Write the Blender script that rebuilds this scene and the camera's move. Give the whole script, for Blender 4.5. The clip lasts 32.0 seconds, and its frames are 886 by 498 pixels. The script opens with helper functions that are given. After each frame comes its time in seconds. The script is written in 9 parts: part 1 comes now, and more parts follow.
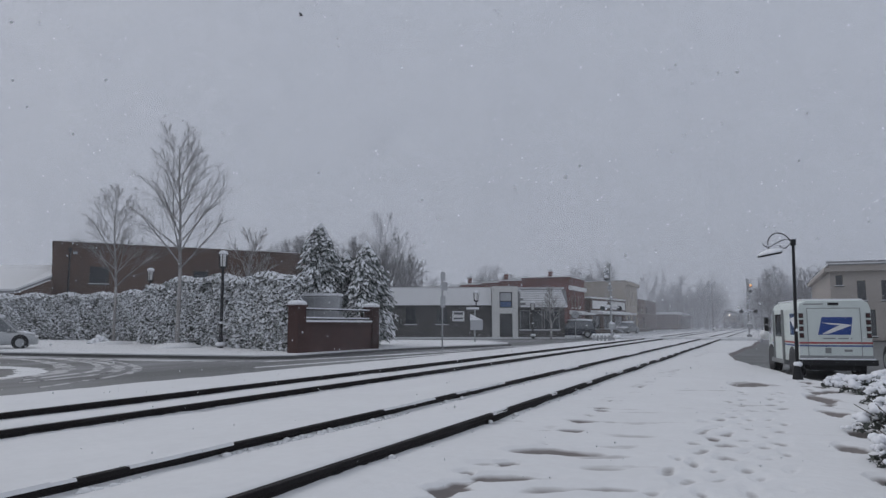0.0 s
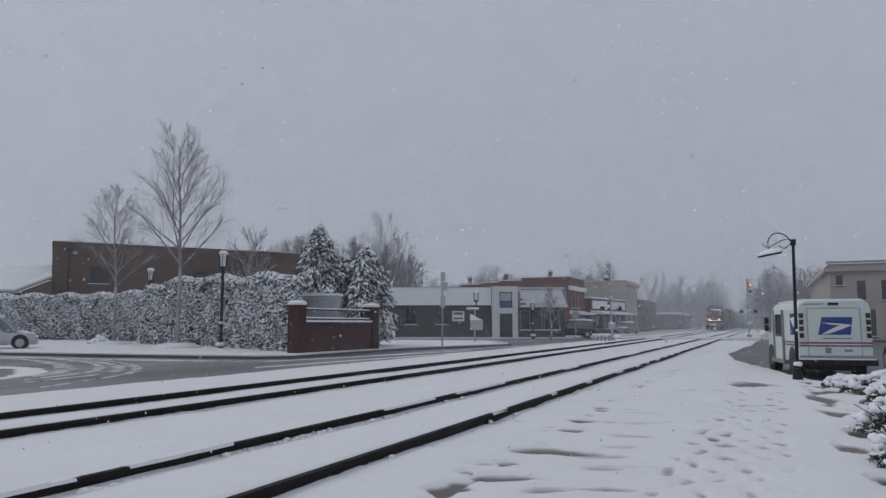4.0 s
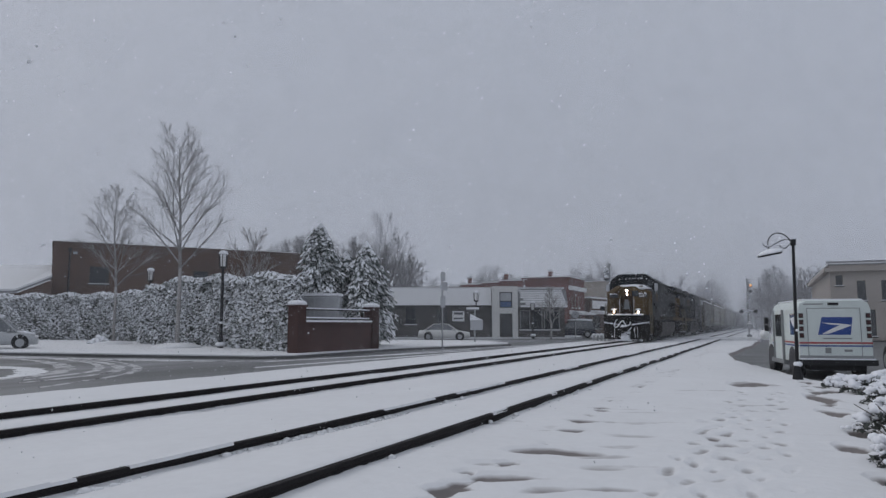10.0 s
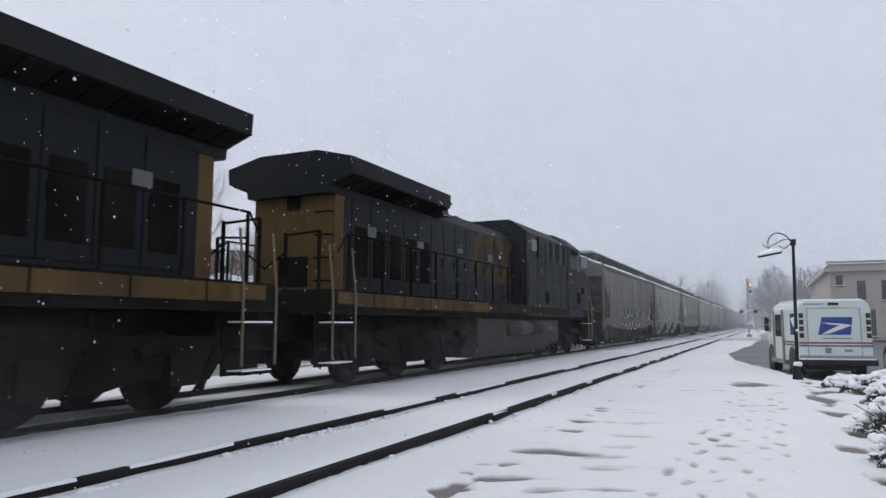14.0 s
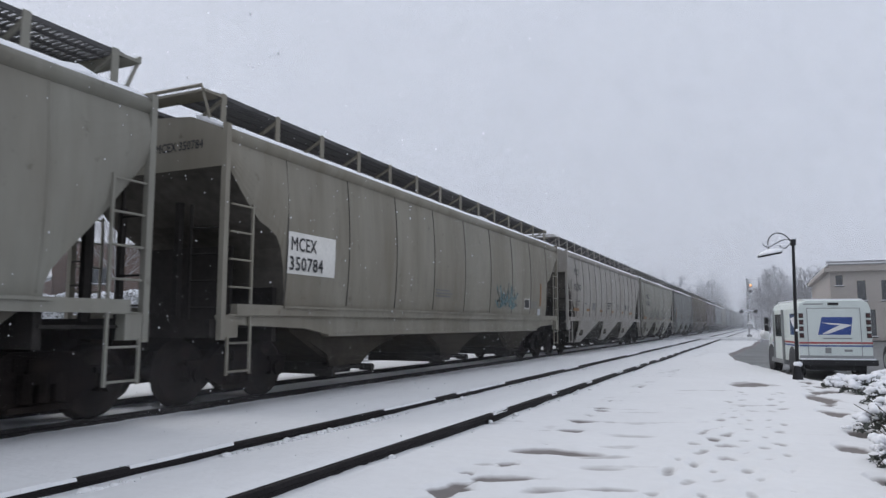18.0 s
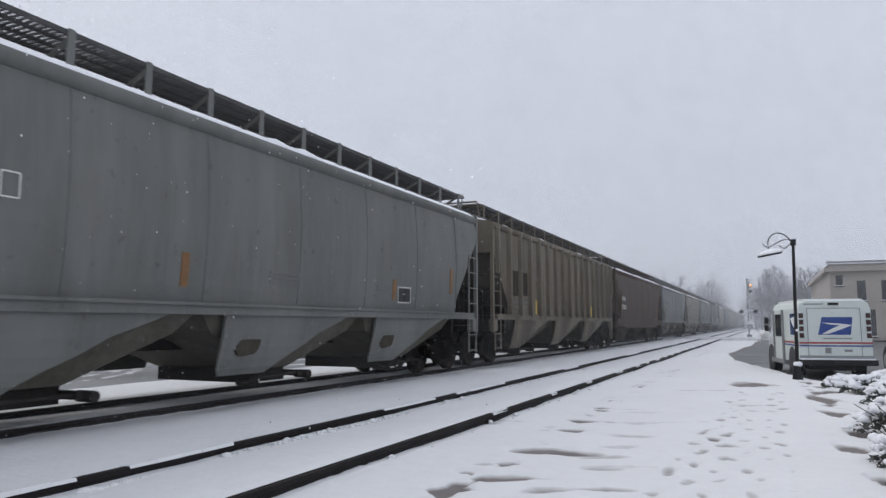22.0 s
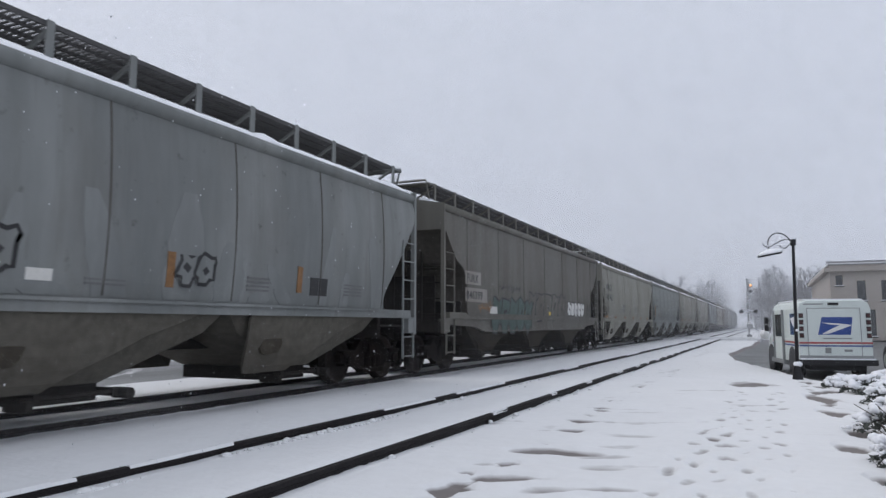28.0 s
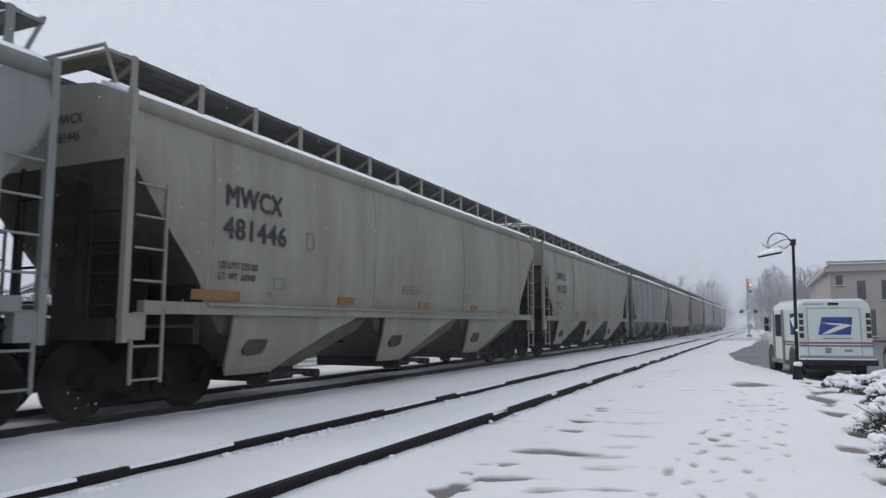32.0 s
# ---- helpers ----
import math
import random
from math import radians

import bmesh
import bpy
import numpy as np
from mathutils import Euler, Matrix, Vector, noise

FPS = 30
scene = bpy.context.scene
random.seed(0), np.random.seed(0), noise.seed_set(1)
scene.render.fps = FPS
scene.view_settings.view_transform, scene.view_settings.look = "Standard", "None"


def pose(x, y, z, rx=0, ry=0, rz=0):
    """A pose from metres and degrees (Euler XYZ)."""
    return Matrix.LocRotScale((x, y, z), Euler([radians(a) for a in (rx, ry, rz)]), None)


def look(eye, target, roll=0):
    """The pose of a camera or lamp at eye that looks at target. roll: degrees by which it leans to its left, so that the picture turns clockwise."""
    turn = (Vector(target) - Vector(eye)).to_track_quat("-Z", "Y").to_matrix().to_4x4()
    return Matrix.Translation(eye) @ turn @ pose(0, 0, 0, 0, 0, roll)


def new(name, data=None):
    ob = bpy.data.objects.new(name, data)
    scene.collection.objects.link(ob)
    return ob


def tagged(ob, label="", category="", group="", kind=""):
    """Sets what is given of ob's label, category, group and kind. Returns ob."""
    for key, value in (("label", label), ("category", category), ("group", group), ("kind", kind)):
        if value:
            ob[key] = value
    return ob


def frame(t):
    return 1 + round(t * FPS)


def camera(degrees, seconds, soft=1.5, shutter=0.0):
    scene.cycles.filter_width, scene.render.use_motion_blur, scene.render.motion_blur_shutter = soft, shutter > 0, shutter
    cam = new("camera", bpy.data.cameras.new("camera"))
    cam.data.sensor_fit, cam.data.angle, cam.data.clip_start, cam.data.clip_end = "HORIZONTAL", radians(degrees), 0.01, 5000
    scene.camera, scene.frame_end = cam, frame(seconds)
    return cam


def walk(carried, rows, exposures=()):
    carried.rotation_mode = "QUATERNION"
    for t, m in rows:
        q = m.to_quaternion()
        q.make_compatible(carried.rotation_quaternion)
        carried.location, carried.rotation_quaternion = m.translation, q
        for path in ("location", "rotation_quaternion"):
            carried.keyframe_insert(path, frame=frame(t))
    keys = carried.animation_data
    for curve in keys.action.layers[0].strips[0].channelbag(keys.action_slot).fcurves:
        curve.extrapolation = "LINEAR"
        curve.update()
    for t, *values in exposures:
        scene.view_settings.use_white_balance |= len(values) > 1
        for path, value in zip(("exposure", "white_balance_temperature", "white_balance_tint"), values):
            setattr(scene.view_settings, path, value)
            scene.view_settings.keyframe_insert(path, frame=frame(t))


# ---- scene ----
cam = camera(65.03, 32.0, soft=1.4, shutter=0.07)
EYE = Vector((0.0, 0.0, 1.27))
HEADING = Vector((-0.41663, 0.90270, 0.10750))
walk(cam, [(0.0, look(EYE, EYE + HEADING * 10)), (32.0, look(EYE, EYE + HEADING * 10))],
     exposures=[(0.0, 0.0, 6500, 10), (12.3, 0.0, 6500, 10), (13.0, 0.25, 6510, 10), (14.2, 0.74, 6590, 10), (17.0, 0.71, 6590, 10), (18.5, 0.65, 6590, 10), (20.5, 0.66, 6690, 10), (23.0, 0.70, 6690, 10), (24.5, 0.72, 6690, 10), (28.0, 0.66, 6600, 10), (32.0, 0.66, 6570, 10)])

# ---- sky and sun: an overcast, snowy day ----
world = bpy.data.worlds.new("overcast_sky")
scene.world = world
world.use_nodes = True
wn, wl = world.node_tree.nodes, world.node_tree.links
wn.clear()
w_out, w_bg = wn.new("ShaderNodeOutputWorld"), wn.new("ShaderNodeBackground")
w_sky = wn.new("ShaderNodeTexSky")
w_sky.sky_type, w_sky.sun_disc = "NISHITA", False
w_sky.sun_elevation, w_sky.sun_rotation = radians(40), radians(282)
w_sky.dust_density = 6.0
w_co, w_sep = wn.new("ShaderNodeTexCoord"), wn.new("ShaderNodeSeparateXYZ")
w_ramp = wn.new("ShaderNodeValToRGB")
w_ramp.color_ramp.elements[0].position, w_ramp.color_ramp.elements[0].color = 0.0, (4.25, 4.62, 5.45, 1)
w_ramp.color_ramp.elements[1].position, w_ramp.color_ramp.elements[1].color = 1.0, (5.1, 5.47, 6.27, 1)
mid = w_ramp.color_ramp.elements.new(0.42)
mid.color = (5.0, 5.38, 6.2, 1)
w_mix = wn.new("ShaderNodeMix")
w_mix.data_type = "RGBA"
w_mix.inputs["Factor"].default_value = 0.93
wl.new(w_co.outputs["Generated"], w_sep.inputs[0])
wl.new(w_sep.outputs["Z"], w_ramp.inputs["Fac"])
wl.new(w_sky.outputs["Color"], w_mix.inputs["A"])
wl.new(w_ramp.outputs["Color"], w_mix.inputs["B"])
wl.new(w_mix.outputs["Result"], w_bg.inputs["Color"])
w_bg.inputs["Strength"].default_value = 0.1
wl.new(w_bg.outputs[0], w_out.inputs["Surface"])

sun_data = bpy.data.lights.new("sun", "SUN")
sun_data.energy, sun_data.angle, sun_data.color = 0.55, radians(40), (1.0, 0.97, 0.93)
sun = new("sun", sun_data)
sun.matrix_world = look((-47, 10, 40), (0, 0, 0))


# ---- materials ----
def material(name, colour, rough=0.8, metal=0.0, vary=0.12, scale=3.0, grime=None, grime_amount=0.0, grime_scale=0.8,
             stretch=(1, 1, 1), bump=0.0, bump_scale=40.0, emit=None, emit_strength=0.0, per_object=0.0, gloss=0.5):
    """A procedural paint: two scales of variation, optional grime in noise patches, bump."""
    m = bpy.data.materials.new(name)
    m.use_nodes = True
    n, l = m.node_tree.nodes, m.node_tree.links
    b = n["Principled BSDF"]
    co, mp = n.new("ShaderNodeTexCoord"), n.new("ShaderNodeMapping")
    mp.inputs["Scale"].default_value = stretch
    l.new(co.outputs["Object"], mp.inputs["Vector"])
    fine, coarse = n.new("ShaderNodeTexNoise"), n.new("ShaderNodeTexNoise")
    fine.inputs["Scale"].default_value, fine.inputs["Detail"].default_value = scale * 6, 4
    coarse.inputs["Scale"].default_value, coarse.inputs["Detail"].default_value = scale * 0.6, 3
    l.new(mp.outputs[0], fine.inputs["Vector"]), l.new(mp.outputs[0], coarse.inputs["Vector"])
    add = n.new("ShaderNodeMath")
    add.operation = "ADD"
    l.new(fine.outputs["Fac"], add.inputs[0]), l.new(coarse.outputs["Fac"], add.inputs[1])
    rng = n.new("ShaderNodeMapRange")
    rng.inputs["From Min"].default_value, rng.inputs["From Max"].default_value = 0.6, 1.4
    rng.inputs["To Min"].default_value, rng.inputs["To Max"].default_value = 1 - vary, 1 + vary
    l.new(add.outputs[0], rng.inputs["Value"])
    scale_node = n.new("ShaderNodeVectorMath")
    scale_node.operation = "SCALE"
    scale_node.inputs[0].default_value = colour
    source = rng.outputs["Result"]
    if per_object:
        info, r2, mul = n.new("ShaderNodeObjectInfo"), n.new("ShaderNodeMapRange"), n.new("ShaderNodeMath")
        r2.inputs["To Min"].default_value, r2.inputs["To Max"].default_value = 1 - per_object, 1 + per_object
        mul.operation = "MULTIPLY"
        l.new(info.outputs["Random"], r2.inputs["Value"])
        l.new(r2.outputs["Result"], mul.inputs[0]), l.new(source, mul.inputs[1])
        source = mul.outputs[0]
    l.new(source, scale_node.inputs["Scale"])
    last = scale_node.outputs["Vector"]
    if grime is not None:
        g, gr, mix = n.new("ShaderNodeTexNoise"), n.new("ShaderNodeMapRange"), n.new("ShaderNodeMix")
        g.inputs["Scale"].default_value, g.inputs["Detail"].default_value = grime_scale, 6
        l.new(mp.outputs[0], g.inputs["Vector"])
        gr.inputs["From Min"].default_value, gr.inputs["From Max"].default_value = 0.42, 0.72
        gr.inputs["To Max"].default_value = grime_amount
        l.new(g.outputs["Fac"], gr.inputs["Value"])
        mix.data_type = "RGBA"
        mix.inputs["B"].default_value = (*grime, 1)
        l.new(gr.outputs["Result"], mix.inputs["Factor"])
        l.new(last, mix.inputs["A"])
        last = mix.outputs["Result"]
    l.new(last, b.inputs["Base Color"])
    b.inputs["Roughness"].default_value, b.inputs["Metallic"].default_value = rough, metal
    b.inputs["Specular IOR Level"].default_value = gloss
    if bump:
        bn, bt = n.new("ShaderNodeBump"), n.new("ShaderNodeTexNoise")
        bt.inputs["Scale"].default_value, bt.inputs["Detail"].default_value = bump_scale, 5
        l.new(co.outputs["Object"], bt.inputs["Vector"])
        bn.inputs["Strength"].default_value, bn.inputs["Distance"].default_value = bump, 0.02
        l.new(bt.outputs["Fac"], bn.inputs["Height"])
        l.new(bn.outputs["Normal"], b.inputs["Normal"])
    if emit is not None:
        b.inputs["Emission Color"].default_value = (*emit, 1)
        b.inputs["Emission Strength"].default_value = emit_strength
    return m


def glass(name, colour=(0.03, 0.035, 0.04), rough=0.08):
    m = material(name, colour, rough, vary=0.05, gloss=0.6)
    return m


SNOW = material("snow", (0.70, 0.705, 0.715), 0.9, vary=0.04, scale=1.2, bump=0.5, bump_scale=14, gloss=0.2)
SNOW_SOFT = material("snow_clump", (0.82, 0.83, 0.86), 0.9, vary=0.04, scale=6, bump=0.4, bump_scale=30, gloss=0.2)
SLUSH = material("grey_slush", (0.50, 0.50, 0.51), 0.6, vary=0.16, scale=2.0, grime=(0.34, 0.33, 0.325), grime_amount=0.6, grime_scale=1.5, bump=0.5, bump_scale=20)
sn_, sl_ = SLUSH.node_tree.nodes, SLUSH.node_tree.links
patchy, cover = sn_.new("ShaderNodeTexNoise"), sn_.new("ShaderNodeMapRange")      # thin slush, broken into wisps
patchy.inputs["Scale"].default_value, patchy.inputs["Detail"].default_value, patchy.inputs["Roughness"].default_value = 1.6, 8, 0.7
cover.inputs["From Min"].default_value, cover.inputs["From Max"].default_value = 0.30, 0.52
sp_ = sn_.new("ShaderNodeTexCoord")
sl_.new(sp_.outputs["Object"], patchy.inputs["Vector"]), sl_.new(patchy.outputs["Fac"], cover.inputs["Value"])
sl_.new(cover.outputs["Result"], sn_["Principled BSDF"].inputs["Alpha"])
SNOW_DIRTY = material("snow_dirty", (0.60, 0.61, 0.63), 0.85, vary=0.08, scale=0.8, grime=(0.30, 0.30, 0.31),
                      grime_amount=0.6, grime_scale=0.5, bump=0.4, bump_scale=10, gloss=0.3)
ASPHALT = material("wet_slushy_asphalt", (0.078, 0.079, 0.080), 0.55, vary=0.3, scale=0.7, grime=(0.50, 0.51, 0.53),
                   grime_amount=0.36, grime_scale=0.22, stretch=(1.6, 0.35, 1), bump=0.3, bump_scale=25)
ASPHALT_WET = material("dark_wet_asphalt", (0.075, 0.075, 0.074), 0.55, vary=0.3, scale=0.9, grime=(0.30, 0.30, 0.30), grime_amount=0.30, grime_scale=0.6, bump=0.3, bump_scale=25)
PAVING = material("wet_brown_paving", (0.20, 0.165, 0.15), 0.55, vary=0.22, scale=2, grime=(0.46, 0.45, 0.45), grime_amount=0.75, grime_scale=2.2, bump=0.5, bump_scale=30)
KERB = material("dark_wet_kerb", (0.10, 0.10, 0.10), 0.7, vary=0.3, scale=2, bump=0.3)
RAIL = material("dark_rail_steel", (0.020, 0.018, 0.0185), 0.7, 0.0, vary=0.35, scale=4, bump=0.3, gloss=0.12)
RAIL_HEAD = material("worn_rail_head", (0.16, 0.155, 0.155), 0.35, 0.8, vary=0.2, scale=4)



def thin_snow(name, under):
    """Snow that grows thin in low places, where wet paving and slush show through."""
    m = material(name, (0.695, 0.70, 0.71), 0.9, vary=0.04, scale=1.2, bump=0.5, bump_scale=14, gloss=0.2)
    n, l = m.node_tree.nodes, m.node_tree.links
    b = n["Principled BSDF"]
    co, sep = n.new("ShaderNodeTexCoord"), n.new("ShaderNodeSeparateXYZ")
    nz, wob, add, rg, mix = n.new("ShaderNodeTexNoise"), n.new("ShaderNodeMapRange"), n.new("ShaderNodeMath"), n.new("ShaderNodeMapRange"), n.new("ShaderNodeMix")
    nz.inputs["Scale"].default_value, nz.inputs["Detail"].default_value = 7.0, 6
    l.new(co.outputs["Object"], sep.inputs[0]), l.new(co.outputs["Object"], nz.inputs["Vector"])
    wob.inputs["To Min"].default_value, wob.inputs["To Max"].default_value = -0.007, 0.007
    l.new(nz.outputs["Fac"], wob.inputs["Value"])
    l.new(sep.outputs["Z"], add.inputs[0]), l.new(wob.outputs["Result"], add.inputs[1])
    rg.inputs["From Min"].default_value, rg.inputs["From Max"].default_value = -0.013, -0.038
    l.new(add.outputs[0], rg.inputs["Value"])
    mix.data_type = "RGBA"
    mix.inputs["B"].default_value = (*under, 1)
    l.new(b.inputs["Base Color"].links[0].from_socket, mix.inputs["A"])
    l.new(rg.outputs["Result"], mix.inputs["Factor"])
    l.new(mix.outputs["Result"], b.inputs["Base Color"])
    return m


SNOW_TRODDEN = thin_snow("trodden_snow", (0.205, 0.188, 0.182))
BRICK = material("dark_red_brick", (0.060, 0.030, 0.026), 0.85, vary=0.25, scale=2.0, per_object=0.22, bump=0.3)
BRICK_BROWN = material("brown_brick_wall", (0.104, 0.065, 0.049), 0.88, vary=0.22, scale=1.2, grime=(0.055, 0.034, 0.028), grime_amount=0.5, grime_scale=0.25, bump=0.4)
BRICK_RED = material("old_red_brick_wall", (0.135, 0.050, 0.042), 0.88, vary=0.22, scale=1.0, grime=(0.08, 0.045, 0.04), grime_amount=0.5, grime_scale=0.3, bump=0.4)
STONE_TAN = material("tan_stone_wall", (0.36, 0.31, 0.25), 0.88, vary=0.18, scale=1.0, grime=(0.2, 0.17, 0.14), grime_amount=0.4, grime_scale=0.3, bump=0.4)
WALL_DARK = material("dark_grey_siding", (0.115, 0.120, 0.130), 0.8, vary=0.15, scale=1.0, bump=0.2)
SHOP_WALL = material("dark_brown_grey_shop_wall", (0.070, 0.066, 0.064), 0.85, vary=0.22, scale=1.0, grime=(0.045, 0.042, 0.040), grime_amount=0.6, grime_scale=0.5, bump=0.3)
WALL_PALE = material("pale_painted_wall", (0.66, 0.66, 0.64), 0.8, vary=0.08, scale=1.0, bump=0.2)
WALL_CREAM = material("cream_stucco", (0.40, 0.36, 0.325), 0.85, vary=0.10, scale=1.0, grime=(0.3, 0.28, 0.25), grime_amount=0.3, bump=0.3)
ROOFING = material("grey_shingle", (0.22, 0.22, 0.23), 0.9, vary=0.2, scale=2, bump=0.4)
TRIM_WHITE = material("white_trim", (0.72, 0.72, 0.72), 0.6, vary=0.06)
BLACK_IRON = material("black_painted_iron", (0.012, 0.012, 0.014), 0.45, 0.2, vary=0.3, scale=5)
STEEL_GREY = material("galvanised_steel", (0.36, 0.37, 0.38), 0.5, 0.5, vary=0.15, scale=4)
GLASS_DARK = glass("dark_window_glass")
GLASS_BLUE = material("blue_tinted_glass", (0.05, 0.10, 0.22), 0.15, vary=0.1)
RUBBER = material("black_rubber", (0.018, 0.018, 0.019), 0.85, vary=0.2, scale=6)
BARK_FROST = material("frosted_bark", (0.40, 0.39, 0.385), 0.9, vary=0.3, scale=3, grime=(0.09, 0.08, 0.075), grime_amount=0.9, grime_scale=2.5, bump=0.3)
BARK_TRUNK = material("damp_grey_trunk_bark", (0.30, 0.285, 0.275), 0.9, vary=0.3, scale=3, grime=(0.42, 0.42, 0.43), grime_amount=0.7, grime_scale=1.6, stretch=(1, 1, 0.4), bump=0.4)
BARK_TWIG = material("frost_edged_twigs", (0.19, 0.18, 0.175), 0.9, vary=0.3, scale=3, grime=(0.42, 0.42, 0.43), grime_amount=0.8, grime_scale=1.2, bump=0.3)
BARK_DARK = material("dark_bark", (0.12, 0.105, 0.095), 0.9, vary=0.3, scale=4, bump=0.3)
BARK_FAR = material("snowy_far_twigs", (0.15, 0.145, 0.145), 0.9, vary=0.25, scale=0.5)
LEAF_DARK = material("dark_evergreen_leaf", (0.095, 0.105, 0.094), 0.75, vary=0.35, scale=2)
LEAF_GREY = material("frosted_leaf", (0.33, 0.345, 0.335), 0.8, vary=0.3, scale=2)
NEEDLE = material("conifer_needle", (0.085, 0.102, 0.094), 0.8, vary=0.3, scale=2)
SIGN_BACK = material("bare_sign_metal", (0.42, 0.43, 0.45), 0.5, 0.4, vary=0.12)
LAMP_LIT = material("lit_headlight", (0.9, 0.85, 0.75), 0.3, emit=(1.0, 0.70, 0.46), emit_strength=280.0)
RED_LENS = material("red_lens", (0.048, 0.008, 0.008), 0.3)
AMBER_LIT = material("lit_amber_lens", (0.8, 0.35, 0.12), 0.3, emit=(1.0, 0.45, 0.16), emit_strength=1.6)


# ---- mesh helpers ----
class Shape:
    """Collects vertices and faces of one mesh."""

    def __init__(self):
        self.v, self.f = [], []

    def add(self, verts, faces):
        k = len(self.v)
        self.v += [tuple(p) for p in verts]
        self.f += [tuple(i + k for i in f) for f in faces]
        return self

    def box(self, x0, x1, y0, y1, z0, z1):
        v = [(x, y, z) for z in (z0, z1) for y in (y0, y1) for x in (x0, x1)]
        return self.add(v, [(0, 2, 3, 1), (4, 5, 7, 6), (0, 1, 5, 4), (2, 6, 7, 3), (0, 4, 6, 2), (1, 3, 7, 5)])

    def beam(self, p, q, w, h=None):
        """A square bar from p to q."""
        p, q = Vector(p), Vector(q)
        h = w if h is None else h
        d = (q - p).normalized()
        side = d.cross(Vector((0, 0, 1)))
        side = side.normalized() if side.length > 1e-4 else Vector((1, 0, 0))
        up = side.cross(d)
        v = [c + side * (a * w / 2) + up * (b * h / 2) for c in (p, q) for a, b in ((-1, -1), (1, -1), (1, 1), (-1, 1))]
        return self.add(v, [(3, 2, 1, 0), (4, 5, 6, 7), (0, 1, 5, 4), (1, 2, 6, 5), (2, 3, 7, 6), (3, 0, 4, 7)])

    def tube(self, pts, r, n=8, r_end=None, cap=True):
        pts = [Vector(p) for p in pts]
        k, m = len(self.v), len(pts)
        prev = None
        for i, p in enumerate(pts):
            d = (pts[min(i + 1, m - 1)] - pts[max(i - 1, 0)]).normalized()
            ref = prev if prev is not None else (Vector((0, 0, 1)) if abs(d.z) < 0.9 else Vector((1, 0, 0)))
            a = (ref - d * ref.dot(d)).normalized()
            b = d.cross(a)
            prev = a
            rad = r if r_end is None else r + (r_end - r) * i / max(m - 1, 1)
            for j in range(n):
                t = 2 * math.pi * j / n
                self.v.append(tuple(p + a * (math.cos(t) * rad) + b * (math.sin(t) * rad)))
        for i in range(m - 1):
            for j in range(n):
                j2 = (j + 1) % n
                self.f.append((k + i * n + j, k + i * n + j2, k + (i + 1) * n + j2, k + (i + 1) * n + j))
        if cap:
            self.f.append(tuple(k + j for j in range(n - 1, -1, -1)))
            self.f.append(tuple(k + (m - 1) * n + j for j in range(n)))
        return self

    def prism(self, outline, axis, a, b):
        """Extrudes a 2D outline from a to b along axis 0, 1 or 2."""
        n = len(outline)

        def place(u, w, t):
            return ((t, u, w), (u, t, w), (u, w, t))[axis]
        v = [place(u, w, a) for u, w in outline] + [place(u, w, b) for u, w in outline]
        area = sum(outline[i][0] * outline[(i + 1) % n][1] - outline[(i + 1) % n][0] * outline[i][1] for i in range(n))
        up = (area > 0) == (axis != 1)
        f = [tuple(range(n - 1, -1, -1)), tuple(range(n, 2 * n))] + [(i, (i + 1) % n, (i + 1) % n + n, i + n) for i in range(n)]
        if not up:
            f = [tuple(reversed(x)) for x in f]
        if b < a:
            f = [tuple(reversed(x)) for x in f]
        return self.add(v, f)

    def loft(self, rings, closed=True, caps=True):
        k, n = len(self.v), len(rings[0])
        for r in rings:
            self.v += [tuple(p) for p in r]
        for i in range(len(rings) - 1):
            for j in range(n if closed else n - 1):
                j2 = (j + 1) % n
                self.f.append((k + i * n + j, k + i * n + j2, k + (i + 1) * n + j2, k + (i + 1) * n + j))
        if caps:
            self.f.append(tuple(k + j for j in range(n - 1, -1, -1)))
            self.f.append(tuple(k + (len(rings) - 1) * n + j for j in range(n)))
        return self

    def ball(self, c, r, n=8, m=5, squash=1.0):
        c = Vector(c)
        rings = []
        for i in range(m + 1):
            a = math.pi * i / m
            rings.append([c + Vector((math.cos(2 * math.pi * j / n) * math.sin(a) * r, math.sin(2 * math.pi * j / n) * math.sin(a) * r,
                                      -math.cos(a) * r * squash)) for j in range(n)])
        return self.loft(rings, caps=False)

    def mesh(self, name, mat, smooth=False):
        me = bpy.data.meshes.new(name)
        me.from_pydata(self.v, [], self.f)
        me.update()
        me.materials.append(mat)
        if smooth:
            me.polygons.foreach_set("use_smooth", [True] * len(me.polygons))
        return me


def part(name, shape, mat, parent=None, label="", smooth=False, fix=False):
    """One mesh object under a thing or under a part."""
    me = shape if isinstance(shape, bpy.types.Mesh) else shape.mesh(name, mat, smooth)
    if fix:
        bm = bmesh.new()
        bm.from_mesh(me)
        bmesh.ops.recalc_face_normals(bm, faces=bm.faces)
        bm.to_mesh(me)
        bm.free()
    ob = new(name, me)
    if parent is not None:
        ob.parent = parent
    if label:
        tagged(ob, label)
    return ob


def thing(name, label, category, m=None, group="", kind=""):
    ob = new(name)
    ob.empty_display_size = 0.2
    if m is not None:
        ob.matrix_basis = m
    return tagged(ob, label, category, group, kind)


def rounded(ob, width, segments=2, angle=40):
    mod = ob.modifiers.new("bevel", "BEVEL")
    mod.width, mod.segments, mod.limit_method, mod.angle_limit = width, segments, "ANGLE", radians(angle)
    return ob


TEXTS = {}


